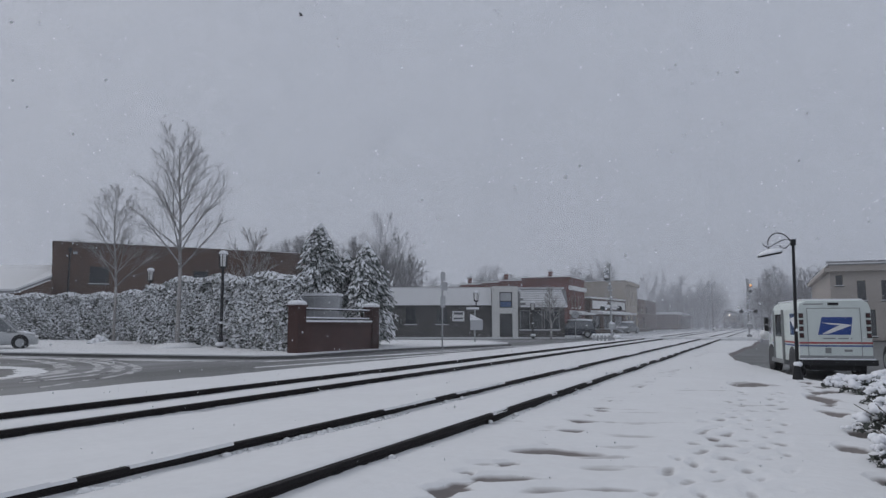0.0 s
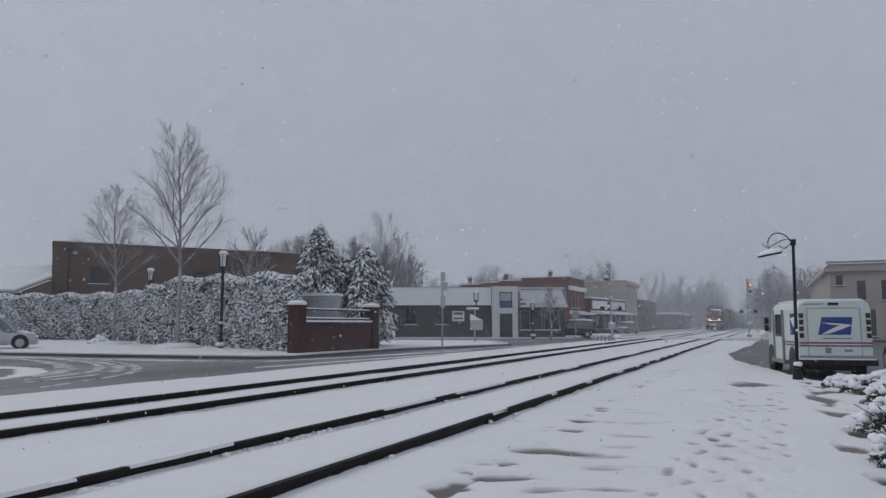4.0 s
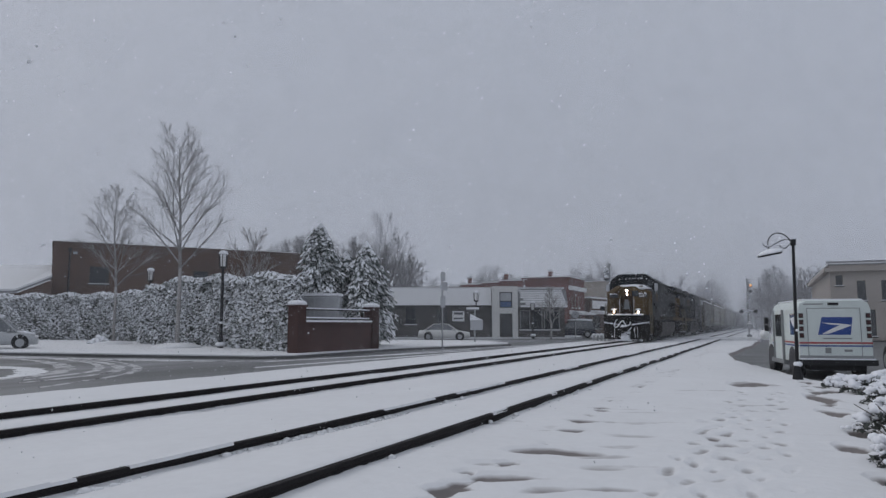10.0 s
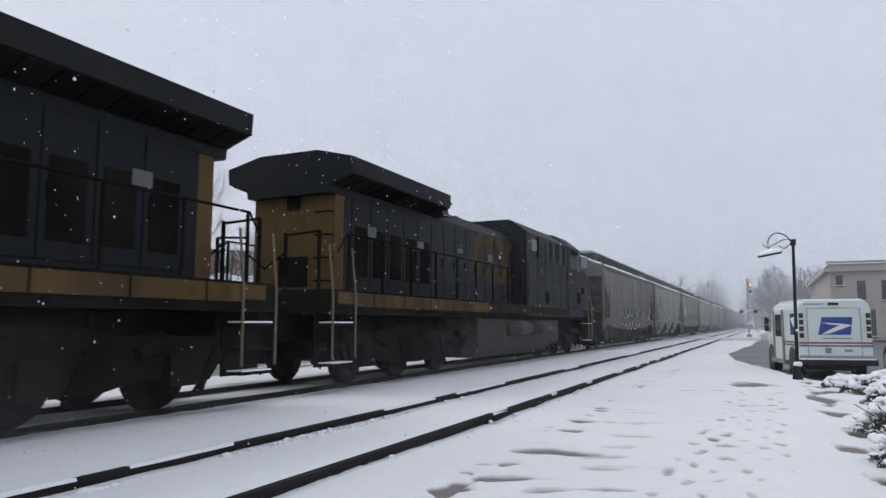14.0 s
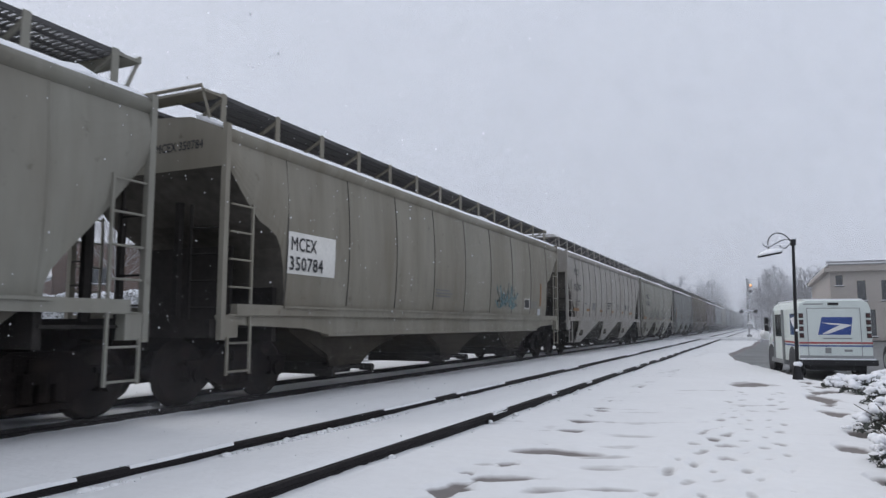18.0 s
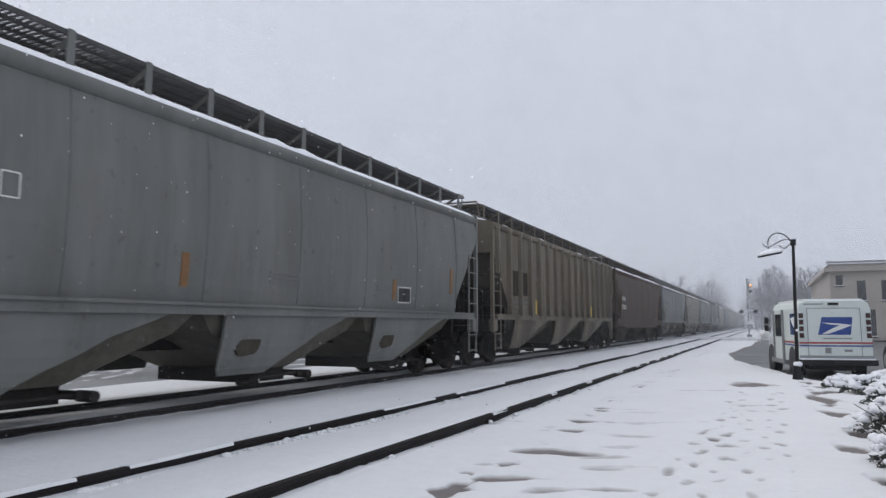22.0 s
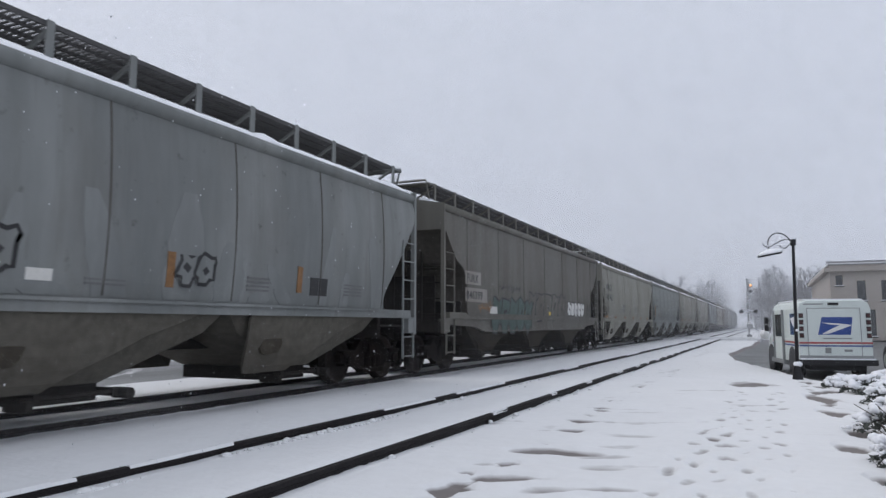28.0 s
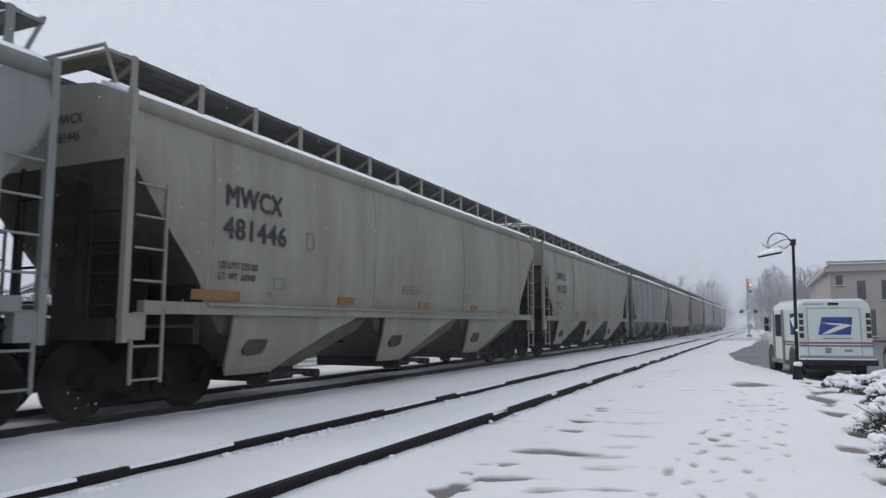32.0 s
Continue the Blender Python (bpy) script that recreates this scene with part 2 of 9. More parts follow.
def lettering(text, height, squeeze, mat, m, parent, name="lettering"):
    """Flat painted letters; m puts the text's left baseline."""
    key = (text, mat.name)
    if key not in TEXTS:
        cu = bpy.data.curves.new("letters", "FONT")
        cu.body, cu.size, cu.resolution_u, cu.space_character = text, 1.0, 2, 1.05
        tmp = bpy.data.objects.new("letters", cu)
        me = bpy.data.meshes.new_from_object(tmp)
        bpy.data.objects.remove(tmp)
        # a second, shifted coat of paint thickens the strokes
        old_v, old_f = [v.co.copy() for v in me.vertices], [tuple(p.vertices) for p in me.polygons]
        stroke = Shape()
        for k, (dx, dy) in enumerate(((0.02, 0.012), (-0.02, 0.012), (0.02, -0.012), (-0.02, -0.012))):
            stroke.add([(v.x + dx, v.y + dy, 0.0007 * k) for v in old_v], old_f)
        me = stroke.mesh("letters", mat)
        TEXTS[key] = me
    ob = new(name, TEXTS[key])
    ob.parent = parent
    ob.matrix_basis = m @ Matrix.Diagonal((height * 1.38 * squeeze, height * 1.38, 1, 1))
    return ob


SIDE = Matrix(((0, 0, 1, 0), (1, 0, 0, 0), (0, 1, 0, 0), (0, 0, 0, 1)))  # text on a wall that faces +x, reading along +y
FRONT = Matrix(((1, 0, 0, 0), (0, 0, -1, 0), (0, 1, 0, 0), (0, 0, 0, 1)))  # text on a wall that faces -y, reading along +x


# ---- ground, roads and snow ----
def lattice(nx, ny, seed):
    return np.random.RandomState(seed).rand(nx, ny)


def vnoise(x, y, seed=0):
    """Smooth value noise in 0..1 over arrays."""
    tab = lattice(256, 256, seed)
    xi, yi = np.floor(x).astype(int), np.floor(y).astype(int)
    fx, fy = x - xi, y - yi
    fx, fy = fx * fx * (3 - 2 * fx), fy * fy * (3 - 2 * fy)
    a, b = tab[xi % 256, yi % 256], tab[(xi + 1) % 256, yi % 256]
    c, d = tab[xi % 256, (yi + 1) % 256], tab[(xi + 1) % 256, (yi + 1) % 256]
    return (a * (1 - fx) + b * fx) * (1 - fy) + (c * (1 - fx) + d * fx) * fy


def grid_mesh(name, xs, ys, zs, mat, smooth=True):
    nx, ny = len(xs), len(ys)
    gx, gy = np.meshgrid(xs, ys, indexing="ij")
    v = np.stack([gx, gy, zs], -1).reshape(-1, 3)
    i = np.arange(nx * ny).reshape(nx, ny)
    f = np.stack([i[:-1, :-1], i[1:, :-1], i[1:, 1:], i[:-1, 1:]], -1).reshape(-1, 4)
    me = bpy.data.meshes.new(name)
    me.from_pydata(v.tolist(), [], f.tolist())
    me.update()
    me.materials.append(mat)
    me.polygons.foreach_set("use_smooth", [smooth] * len(me.polygons))
    return me


def slab(name, outline, z0, z1, mat, label, category):
    s = Shape().prism(outline, 2, z0, z1)
    ob = part(name, s, mat)
    return tagged(ob, label, category, kind="structure")


far = 2600.0
ground = part("ground", Shape().add([(-far, -far, -0.17), (far, -far, -0.17), (far, far, -0.17), (-far, far, -0.17)], [(0, 1, 2, 3)]), SNOW_DIRTY)
tagged(ground, "flat snow-covered ground reaching to the horizon", "ground", kind="structure")

slab("road", [(-120, -30), (-11.6, -30), (-11.6, 70), (-16, 74), (-60, 66), (-60, 52), (-120, 50)], -0.166, -0.13, ASPHALT,
     "wet asphalt street with slush and tyre tracks", "road")
slab("road_crossing", [(-60, 62), (-11.6, 61), (-0.2, 60.5), (12, 58), (12, 69), (-0.2, 68), (-11.6, 69), (-60, 74)], -0.165, -0.122, ASPHALT,
     "wet slushy road crossing the railway tracks", "road")
slab("road_station", [(-0.7, 62), (-0.9, 47), (-1.7, 33), (-1.0, 27), (0.0, 22.6), (0.6, 19.6), (0.9, 16), (14, 16), (14, 62)], -0.163, -0.118, ASPHALT_WET,
     "wet dark asphalt street beside the station platform", "road")

slab("crossing_deck", [(-12.6, 60.2), (-0.4, 59.6), (-0.3, 68.4), (-12.6, 69.2)], -0.12, 0.101, SNOW_DIRTY,
     "snow-dusted road deck level with the rails at the crossing", "road")

# verge on the far side of the street, with its kerb
VERGE = [(-75, 14.5), (-50, 18.4), (-31.5, 20.4), (-23.8, 21.4), (-18.6, 22.3), (-17.5, 23.4), (-17.6, 26), (-17.7, 32.5), (-16.6, 37.0),
         (-15.4, 41.2), (-15.1, 43.2), (-15.8, 45.2), (-18.5, 49.0), (-21, 50.2), (-28, 50.0), (-75, 46)]
slab("kerb", VERGE, -0.165, -0.02, KERB, "low dark wet kerb stone along the street", "kerb")


def inset(outline, d):
    cx, cy = sum(p[0] for p in outline) / len(outline), sum(p[1] for p in outline) / len(outline)
    return [(x + (cx - x) / math.hypot(cx - x, cy - y) * d, y + (cy - y) / math.hypot(cx - x, cy - y) * d) for x, y in outline]


slab("pavement_verge", inset(VERGE, 0.18), -0.16, 0.03, SNOW, "snow-covered verge and pavement behind the kerb", "pavement")
slab("pavement_shops", [(-36.5, 57.2), (-17.4, 66.0), (-15.2, 72), (-17.5, 120), (-40, 120), (-42, 64)], -0.16, 0.0, SNOW,
     "snow-covered pavement in front of the shops", "pavement")

# slush left between the wheel tracks on the street
def slush_patch(points, width, seed, z=-0.126, mat=None):
    """A ragged strip of snow along a plan polyline."""
    r = random.Random(seed)
    fine = []
    for (x0, y0), (x1, y1) in zip(points[:-1], points[1:]):
        n = max(2, int(math.hypot(x1 - x0, y1 - y0) / 0.45))
        fine += [(x0 + (x1 - x0) * i / n, y0 + (y1 - y0) * i / n) for i in range(n)]
    left, right = [], []
    for i, (x, y) in enumerate(fine):
        dx, dy = fine[min(i + 1, len(fine) - 1)][0] - fine[max(i - 1, 0)][0], fine[min(i + 1, len(fine) - 1)][1] - fine[max(i - 1, 0)][1]
        d = math.hypot(dx, dy) or 1
        w = width * math.sin(math.pi * min(1, max(0.03, (i + 0.5) / len(fine)))) ** 0.5 / 2
        a, b = w * r.uniform(0.6, 1.25), w * r.uniform(0.6, 1.25)
        left.append((x - dy / d * a, y + dx / d * a, z)), right.append((x + dy / d * b, y - dx / d * b, z))
    n = len(fine)
    s = Shape().add(left + right + [(x, y, z + 0.02) for x, y in fine], [(i, i + 1, 2 * n + i + 1, 2 * n + i) for i in range(n - 1)] + [(2 * n + i, 2 * n + i + 1, n + i + 1, n + i) for i in range(n - 1)])
    tagged(part("street_slush", s, mat or SNOW_DIRTY, None, "", True, True), "strip of slush between tyre tracks on the street", "slush", kind="structure")


SWIRLS = (([(-28.8, 18.7), (-25.9, 18.1), (-22.9, 16.9), (-20.3, 15.3), (-18.7, 13.8), (-17.9, 12.3), (-17.5, 10.8)], 0.55), ([(-27.6, 19.3), (-23.7, 18.7), (-20.9, 17.5), (-18.7, 16.0), (-17.3, 14.4), (-16.6, 12.6), (-16.1, 10.8)], 0.40),
          ([(-26.7, 20.2), (-22.4, 18.8), (-19.6, 17.3), (-17.6, 15.7), (-16.2, 13.9), (-15.4, 12.2), (-14.5, 10.2)], 0.30), ([(-24.4, 14.7), (-22.8, 14.8), (-20.9, 14.5), (-19.3, 13.5), (-18.2, 12.3), (-17.8, 11.1)], 0.9), ([(-26.1, 19.0), (-22.5, 17.9), (-20.1, 16.4), (-18.3, 14.7), (-17.5, 13.1), (-16.8, 11.4)], 0.3),
          ([(-21.5, 12.4), (-20.2, 12.2), (-19.2, 11.2)], 1.2), ([(-33.0, 20.1), (-26.0, 19.6), (-20.0, 20.0), (-16.5, 22.0)], 0.4))
for i, (pts_, w) in enumerate(SWIRLS):
    smooth = []
    for k in range((len(pts_) - 1) * 4 + 1):
        j, f = min(k // 4, len(pts_) - 2), (k - 4 * min(k // 4, len(pts_) - 2)) / 4
        p = [pts_[min(max(j + q, 0), len(pts_) - 1)] for q in (-1, 0, 1, 2)]
        smooth.append(tuple(0.5 * (2 * p[1][c] + (p[2][c] - p[0][c]) * f + (2 * p[0][c] - 5 * p[1][c] + 4 * p[2][c] - p[3][c]) * f * f + (3 * p[1][c] - p[0][c] - 3 * p[2][c] + p[3][c]) * f ** 3) for c in (0, 1)))
    slush_patch(smooth, w, 70 + i, -0.125, SNOW if i in (3, 5) else SLUSH)
for i, (x0, y0, x1, y1, w) in enumerate(((-42, 17.0, -22, 20.1, 0.5), (-30, 18.9, -17.5, 20.9, 0.7),
                                        (-17.0, 21.0, -14.2, 35.0, 0.5), (-15.0, 18.0, -12.9, 40.0, 0.45), (-16.2, 24.0, -14.6, 44.0, 0.25), (-14.3, 40, -13.2, 60, 0.5), (-30, 54.2, -19, 58.8, 0.5), (-32, 52.0, -20, 56.5, 0.35))):
    bow = 0.1
    slush_patch([(x0 + (x1 - x0) * k / 6, y0 + (y1 - y0) * k / 6 + bow * math.sin(math.pi * k / 6)) for k in range(7)], w, 40 + i, -0.127, SNOW if i in (2, 3) else SNOW_DIRTY)

# tracks' bed and platform: one snow blanket with dips at the rails, trodden prints and bare patches
RAILS = (-9.25, -7.75, -4.85, -3.35)
RAIL_TOP = 0.10
xs = np.concatenate([np.arange(-12.4, -9.3, 0.18), np.arange(-9.3, -3.3, 0.07), np.arange(-3.3, -1.5, 0.05), np.arange(-1.5, 0.7, 0.028), np.arange(0.7, 2.2, 0.05), np.arange(2.2, 7.0, 0.3)])
ys = [-8.0, -4.0, 0.0, 1.5]
while ys[-1] < 61.0:
    ys.append(ys[-1] + (max(0.04, 0.0058 * ys[-1]) if ys[-1] < 24 else 0.02 * ys[-1]))
ys = np.array(ys)
GX, GY = np.meshgrid(xs, ys, indexing="ij")
Z = 0.05 * (vnoise(GX * 0.5 + 9, GY * 0.35, 1) - 0.5) + 0.022 * (vnoise(GX * 2.1, GY * 1.6, 2) - 0.5) + 0.012 * (vnoise(GX * 7, GY * 6, 3) - 0.5)
edges = (-12.4,) + RAILS
for a, b in zip(edges[:-1], edges[1:]):
    k = np.clip((GX - a) / (b - a), 0, 1)
    inside = (GX >= a) & (GX < b)
    rise = 0.088 * np.clip(k * 1.5 - 0.12, 0, 1) ** 0.8 if a > -12 else 0.088 * np.clip(k * 3 - 1.6, 0, 1)
    Z = np.where(inside, Z * 0.55 + rise, Z)
for r in RAILS:
    gap = GX - r
    crumble = 0.10 + 0.10 * vnoise(GX * 0 + 3, GY * 3.1, 4)
    Z = np.where((gap > -0.02) & (gap < crumble), np.minimum(Z, 0.004 + 0.02 * vnoise(GX * 9, GY * 9, 5)), Z)
    Z = np.where((gap > -0.10) & (gap <= -0.02), np.minimum(Z, 0.085), Z)
# ploughed low ridge beside the near rail and ripples across the platform
plat = np.clip((GX + 3.1) / 0.8, 0, 1)
Z = Z * (1 - 0.7 * plat)
Z += plat * 0.018 * (vnoise(GX * 1.1, GY * 5.5, 6) - 0.5) * np.clip(1.8 - np.abs(GX + 0.9), 0, 1)
ridge = np.exp(-((GX + 2.55 + 0.12 * (vnoise(GX * 0, GY * 0.8, 7) - 0.5)) / 0.16) ** 2)
Z -= 0.012 * ridge * np.clip((vnoise(GX * 2, GY * 1.4, 8) - 0.4) * 4, 0, 1)


def dent(cx, cy, rx, ry, depth, turn=0.0, ragged=0.0, soft=0.6):
    reach = 1.8 * max(rx, ry) + 0.3
    i0, i1 = np.searchsorted(xs, cx - reach), np.searchsorted(xs, cx + reach)
    j0, j1 = np.searchsorted(ys, cy - reach), np.searchsorted(ys, cy + reach)
    gx, gy = GX[i0:i1, j0:j1], GY[i0:i1, j0:j1]
    if gx.size == 0:
        return
    c, s = math.cos(turn), math.sin(turn)
    u, w = (gx - cx) * c + (gy - cy) * s, -(gx - cx) * s + (gy - cy) * c
    d = np.sqrt((u / rx) ** 2 + (w / ry) ** 2)
    if ragged:
        d = d + ragged * (vnoise(gx * 3.3 + cx, gy * 3.3, 9) - 0.5) * 2
    Z[i0:i1, j0:j1] -= depth * np.clip(1.25 - d, 0, 1) ** soft * (d < 1.25) - min(0.012, depth * 0.12) * np.exp(-((d - 1.35) / 0.16) ** 2)


walkers = random.Random(4)
TRAILS = ([(-0.50, 5.0), (-0.60, 6.6), (-0.52, 8.2), (-0.60, 9.4), (-0.52, 11.0), (-0.46, 14.0), (-0.40, 19.0)], [(0.0, 5.4), (0.06, 7.4), (0.0, 9.0), (0.06, 10.6), (0.16, 15.0)], [(-0.32, 5.1), (-0.26, 6.6), (-0.34, 8.4), (-0.28, 11.6)],
          [(-0.82, 5.2), (-0.76, 6.4), (-0.70, 8.0), (-0.66, 10.5)])
for trail in TRAILS:
    tx, ty = [p[0] for p in trail], [p[1] for p in trail]
    y, left = ty[0], 1
    while y < ty[-1]:
        dent(float(np.interp(y, ty, tx)) + 0.085 * left + walkers.uniform(-0.05, 0.05), y, walkers.uniform(0.065, 0.09), walkers.uniform(0.13, 0.22), walkers.uniform(0.022, 0.036), walkers.uniform(-0.35, 0.35), 0.25, 0.9)
        y += walkers.uniform(0.26, 0.44) * (1 + 0.025 * y)
        left = -left
# places trodden down to the wet paving
for cx, cy, rx, ry, turn in ((-2.10, 6.95, 0.24, 0.15, 0.43), (-2.06, 5.64, 0.20, 0.12, 0.45), (-2.28, 5.08, 0.14, 0.08, 0.5), (-2.19, 9.32, 0.13, 0.12, 0.4), (-2.2, 8.45, 0.12, 0.10, 0.4), (-0.42, 16.4, 0.26, 0.50, 0.1),
                             (0.80, 11.6, 0.10, 0.35, 0.2), (0.78, 13.8, 0.12, 0.55, 0.15), (0.74, 8.45, 0.10, 0.20, 0.2), (0.9, 6.8, 0.12, 0.16, 0.3)):
    dent(cx, cy, rx * 1.25, ry * 1.5, 0.060, turn, 0.25, 0.7)
    dent(cx + rx * 1.1, cy + rx * 0.45, rx * 1.3, ry * 0.9, 0.030, 0.43, 0.3, 0.9)
# soft windblown ripples, drawn out across the platform
for cx, cy, rx in ((-1.42, 9.6, 0.75), (-1.39, 8.4, 0.5), (-1.28, 6.5, 0.45), (-1.25, 5.6, 0.5), (-1.5, 6.95, 0.5), (-1.6, 5.4, 0.4), (-0.2, 12.3, 0.5), (-1.45, 7.6, 0.4), (-1.7, 10.6, 0.5), (-1.2, 14.6, 0.6)):
    dent(cx, cy, rx, 0.16, 0.026, walkers.uniform(0.36, 0.48), 0.35, 1.0)
for i in range(110):
    cx, cy = walkers.uniform(-2.6, 0.9), 4 + 22 * walkers.random() ** 1.3
    dent(cx, cy, walkers.uniform(0.15, 0.55), walkers.uniform(0.05, 0.12), walkers.uniform(0.006, 0.016), walkers.uniform(0.3, 0.5), 0.5, 1.0)
# torn edge along the line of the platform's kerb
for i in range(52):
    dent(-2.30 + walkers.gauss(0, 0.07), 4 + 17 * walkers.random() ** 1.4, walkers.uniform(0.03, 0.11), walkers.uniform(0.04, 0.16), walkers.uniform(0.03, 0.06), walkers.uniform(0.2, 0.6), 0.6, 0.7)
for i in range(26):
    dent(0.92 + walkers.gauss(0, 0.16), walkers.uniform(6, 18), walkers.uniform(0.06, 0.16), walkers.uniform(0.1, 0.4), walkers.uniform(0.03, 0.06), walkers.uniform(-0.2, 0.4), 0.6, 0.8)
Z = np.maximum(Z, -0.085)
# the blanket ends in a soft edge at the station street
edge_x = np.interp(GY, [0, 12, 16, 19, 22.6, 27, 33, 47, 62], [9, 9, 1.6, 0.75, 0.05, -0.95, -1.65, -0.85, -0.6])
Z -= 0.30 * np.clip((GX - edge_x + 0.25 * (vnoise(GX * 1.3, GY * 1.3, 10) - 0.4)) / 0.5, 0, 1)
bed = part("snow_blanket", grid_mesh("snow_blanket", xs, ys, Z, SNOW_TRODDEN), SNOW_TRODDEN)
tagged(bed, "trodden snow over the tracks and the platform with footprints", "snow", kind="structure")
part_paving = part("pavement_platform", Shape().box(-3.1, 1.4, 1.5, 26, -0.25, -0.16), PAVING)
tagged(part_paving, "wet brown paving showing through melted snow", "pavement", kind="structure")
bed2 = part("snow_bed_far", Shape().prism([(-12.4, -0.16), (-11.7, 0.02), (-3.0, 0.03), (-1.4, 0.02), (-0.9, -0.16)], 1, 68.5, 900), SNOW)
tagged(bed2, "snow-covered railway bed beyond the crossing", "snow", kind="structure")
bed3 = part("snow_bed_behind", Shape().prism([(-12.4, -0.16), (-11.7, 0.02), (7.0, 0.03), (8, -0.16)], 1, -300, -8), SNOW)
tagged(bed3, "snow-covered railway bed behind the viewpoint", "snow", kind="structure")

# rails
RAIL_OUT = [(-0.075, -0.08), (0.075, -0.08), (0.075, -0.065), (0.016, -0.045), (0.016, 0.045), (0.036, 0.06), (0.036, 0.095), (0.028, 0.10), (-0.028, 0.10), (-0.036, 0.095),
            (-0.036, 0.06), (-0.016, 0.045), (-0.016, -0.045), (-0.075, -0.065)]
BARE = ((3.77, 4.27), (5.51, 8.51), (10.13, 10.99), (13.4, 18.0), (19.5, 27.0), (30, 41), (44, 60))
for track, rails in (("train", RAILS[:2]), ("near", RAILS[2:])):
    tr = thing("railway_track", "pair of dark steel rails half buried in snow", "railway track", kind="structure")
    for r in rails:
        rl = part("rail", Shape().prism([(r + u, w) for u, w in RAIL_OUT], 1, -200, 900), RAIL, tr)
        if track == "train":
            part("rail_head", Shape().box(r - 0.026, r + 0.026, -200, 900, 0.1015, 0.1035), RAIL_HEAD, rl)
caps = Shape()
lumps = random.Random(8)
y = -5.0
spans = []
for a, b in BARE:
    spans.append((y, a))
    y = b
for a, b in spans:
    k = a
    while k < b:
        w = min(b, k + lumps.uniform(0.12, 0.3))
        h = lumps.uniform(0.003, 0.014)
        f0, f1 = lumps.uniform(-0.006, 0.010), lumps.uniform(-0.006, 0.010)
        caps.add([(-4.96, k, 0.06), (-4.806 + f0, k, 0.084), (-4.822 + f0, k, 0.105 + h), (-4.94, k, 0.088 + h),
                  (-4.96, w, 0.06), (-4.806 + f1, w, 0.084), (-4.822 + f1, w, 0.105 + h), (-4.94, w, 0.088 + h)],
                 [(0, 1, 5, 4), (1, 2, 6, 5), (2, 3, 7, 6), (3, 0, 4, 7), (3, 2, 1, 0), (4, 5, 6, 7)])
        k = w
k, r = 6.0, RAILS[3]
while k < 60:
    k += lumps.uniform(0.5, 3.0)
    end = k + lumps.uniform(0.12, 0.9)
    while k < end:
        w, h, f0 = k + lumps.uniform(0.1, 0.25), lumps.uniform(0.003, 0.014), lumps.uniform(-0.006, 0.01)
        caps.add([(r - 0.08, k, 0.06), (r + 0.04 + f0, k, 0.075), (r + 0.03 + f0, k, 0.105 + h), (r - 0.06, k, 0.088 + h),
                  (r - 0.08, w, 0.06), (r + 0.04 + f0, w, 0.075), (r + 0.03 + f0, w, 0.105 + h), (r - 0.06, w, 0.088 + h)],
                 [(0, 1, 5, 4), (1, 2, 6, 5), (2, 3, 7, 6), (3, 0, 4, 7), (3, 2, 1, 0), (4, 5, 6, 7)])
        k = w
tagged(part("rail_snow", caps, SNOW), "snow lying on top of a rail", "snow", kind="stuff")
crumbs = Shape()
for i in range(330):
    if lumps.random() < 0.75:      # heaps where the cap has dropped off the rail
        a, b = BARE[lumps.choice((0, 1, 1, 1, 2, 3, 4))]
        yy, r = lumps.uniform(a - 0.1, b + 0.1), RAILS[2]
    else:
        yy, r = 3.2 + 22 * lumps.random() ** 1.6, RAILS[lumps.choice((2, 3))]
    s = lumps.uniform(0.008, 0.020) if lumps.random() < 0.7 else lumps.uniform(0.02, 0.042)
    crumbs.ball((r + lumps.uniform(0.045, 0.20), yy, 0.006 + s * 0.15), s * lumps.uniform(0.8, 1.5), 7, 4, lumps.uniform(0.45, 0.9))
tagged(part("snow_crumbs", crumbs, SNOW, smooth=True), "loose lumps of snow fallen beside the rails", "snow", kind="stuff")


# ---- buildings ----
def wall_with_openings(width, height, thick, openings):
    """A wall from x 0 to width, front face at y 0, with rectangular holes (x0, x1, z0, z1)."""
    cutx = sorted({0.0, width, *[o[0] for o in openings], *[o[1] for o in openings]})
    cutz = sorted({0.0, height, *[o[2] for o in openings], *[o[3] for o in openings]})
    s = Shape()
    for z0, z1 in zip(cutz[:-1], cutz[1:]):
        run = None
        for x0, x1 in zip(cutx[:-1], cutx[1:]):
            mx, mz = (x0 + x1) / 2, (z0 + z1) / 2
            hole = any(o[0] < mx < o[1] and o[2] < mz < o[3] for o in openings)
            if hole:
                if run is not None:
                    s.box(run, x0, 0, thick, z0, z1)
                run = None
            elif run is None:
                run = x0
        if run is not None:
            s.box(run, width, 0, thick, z0, z1)
    return s


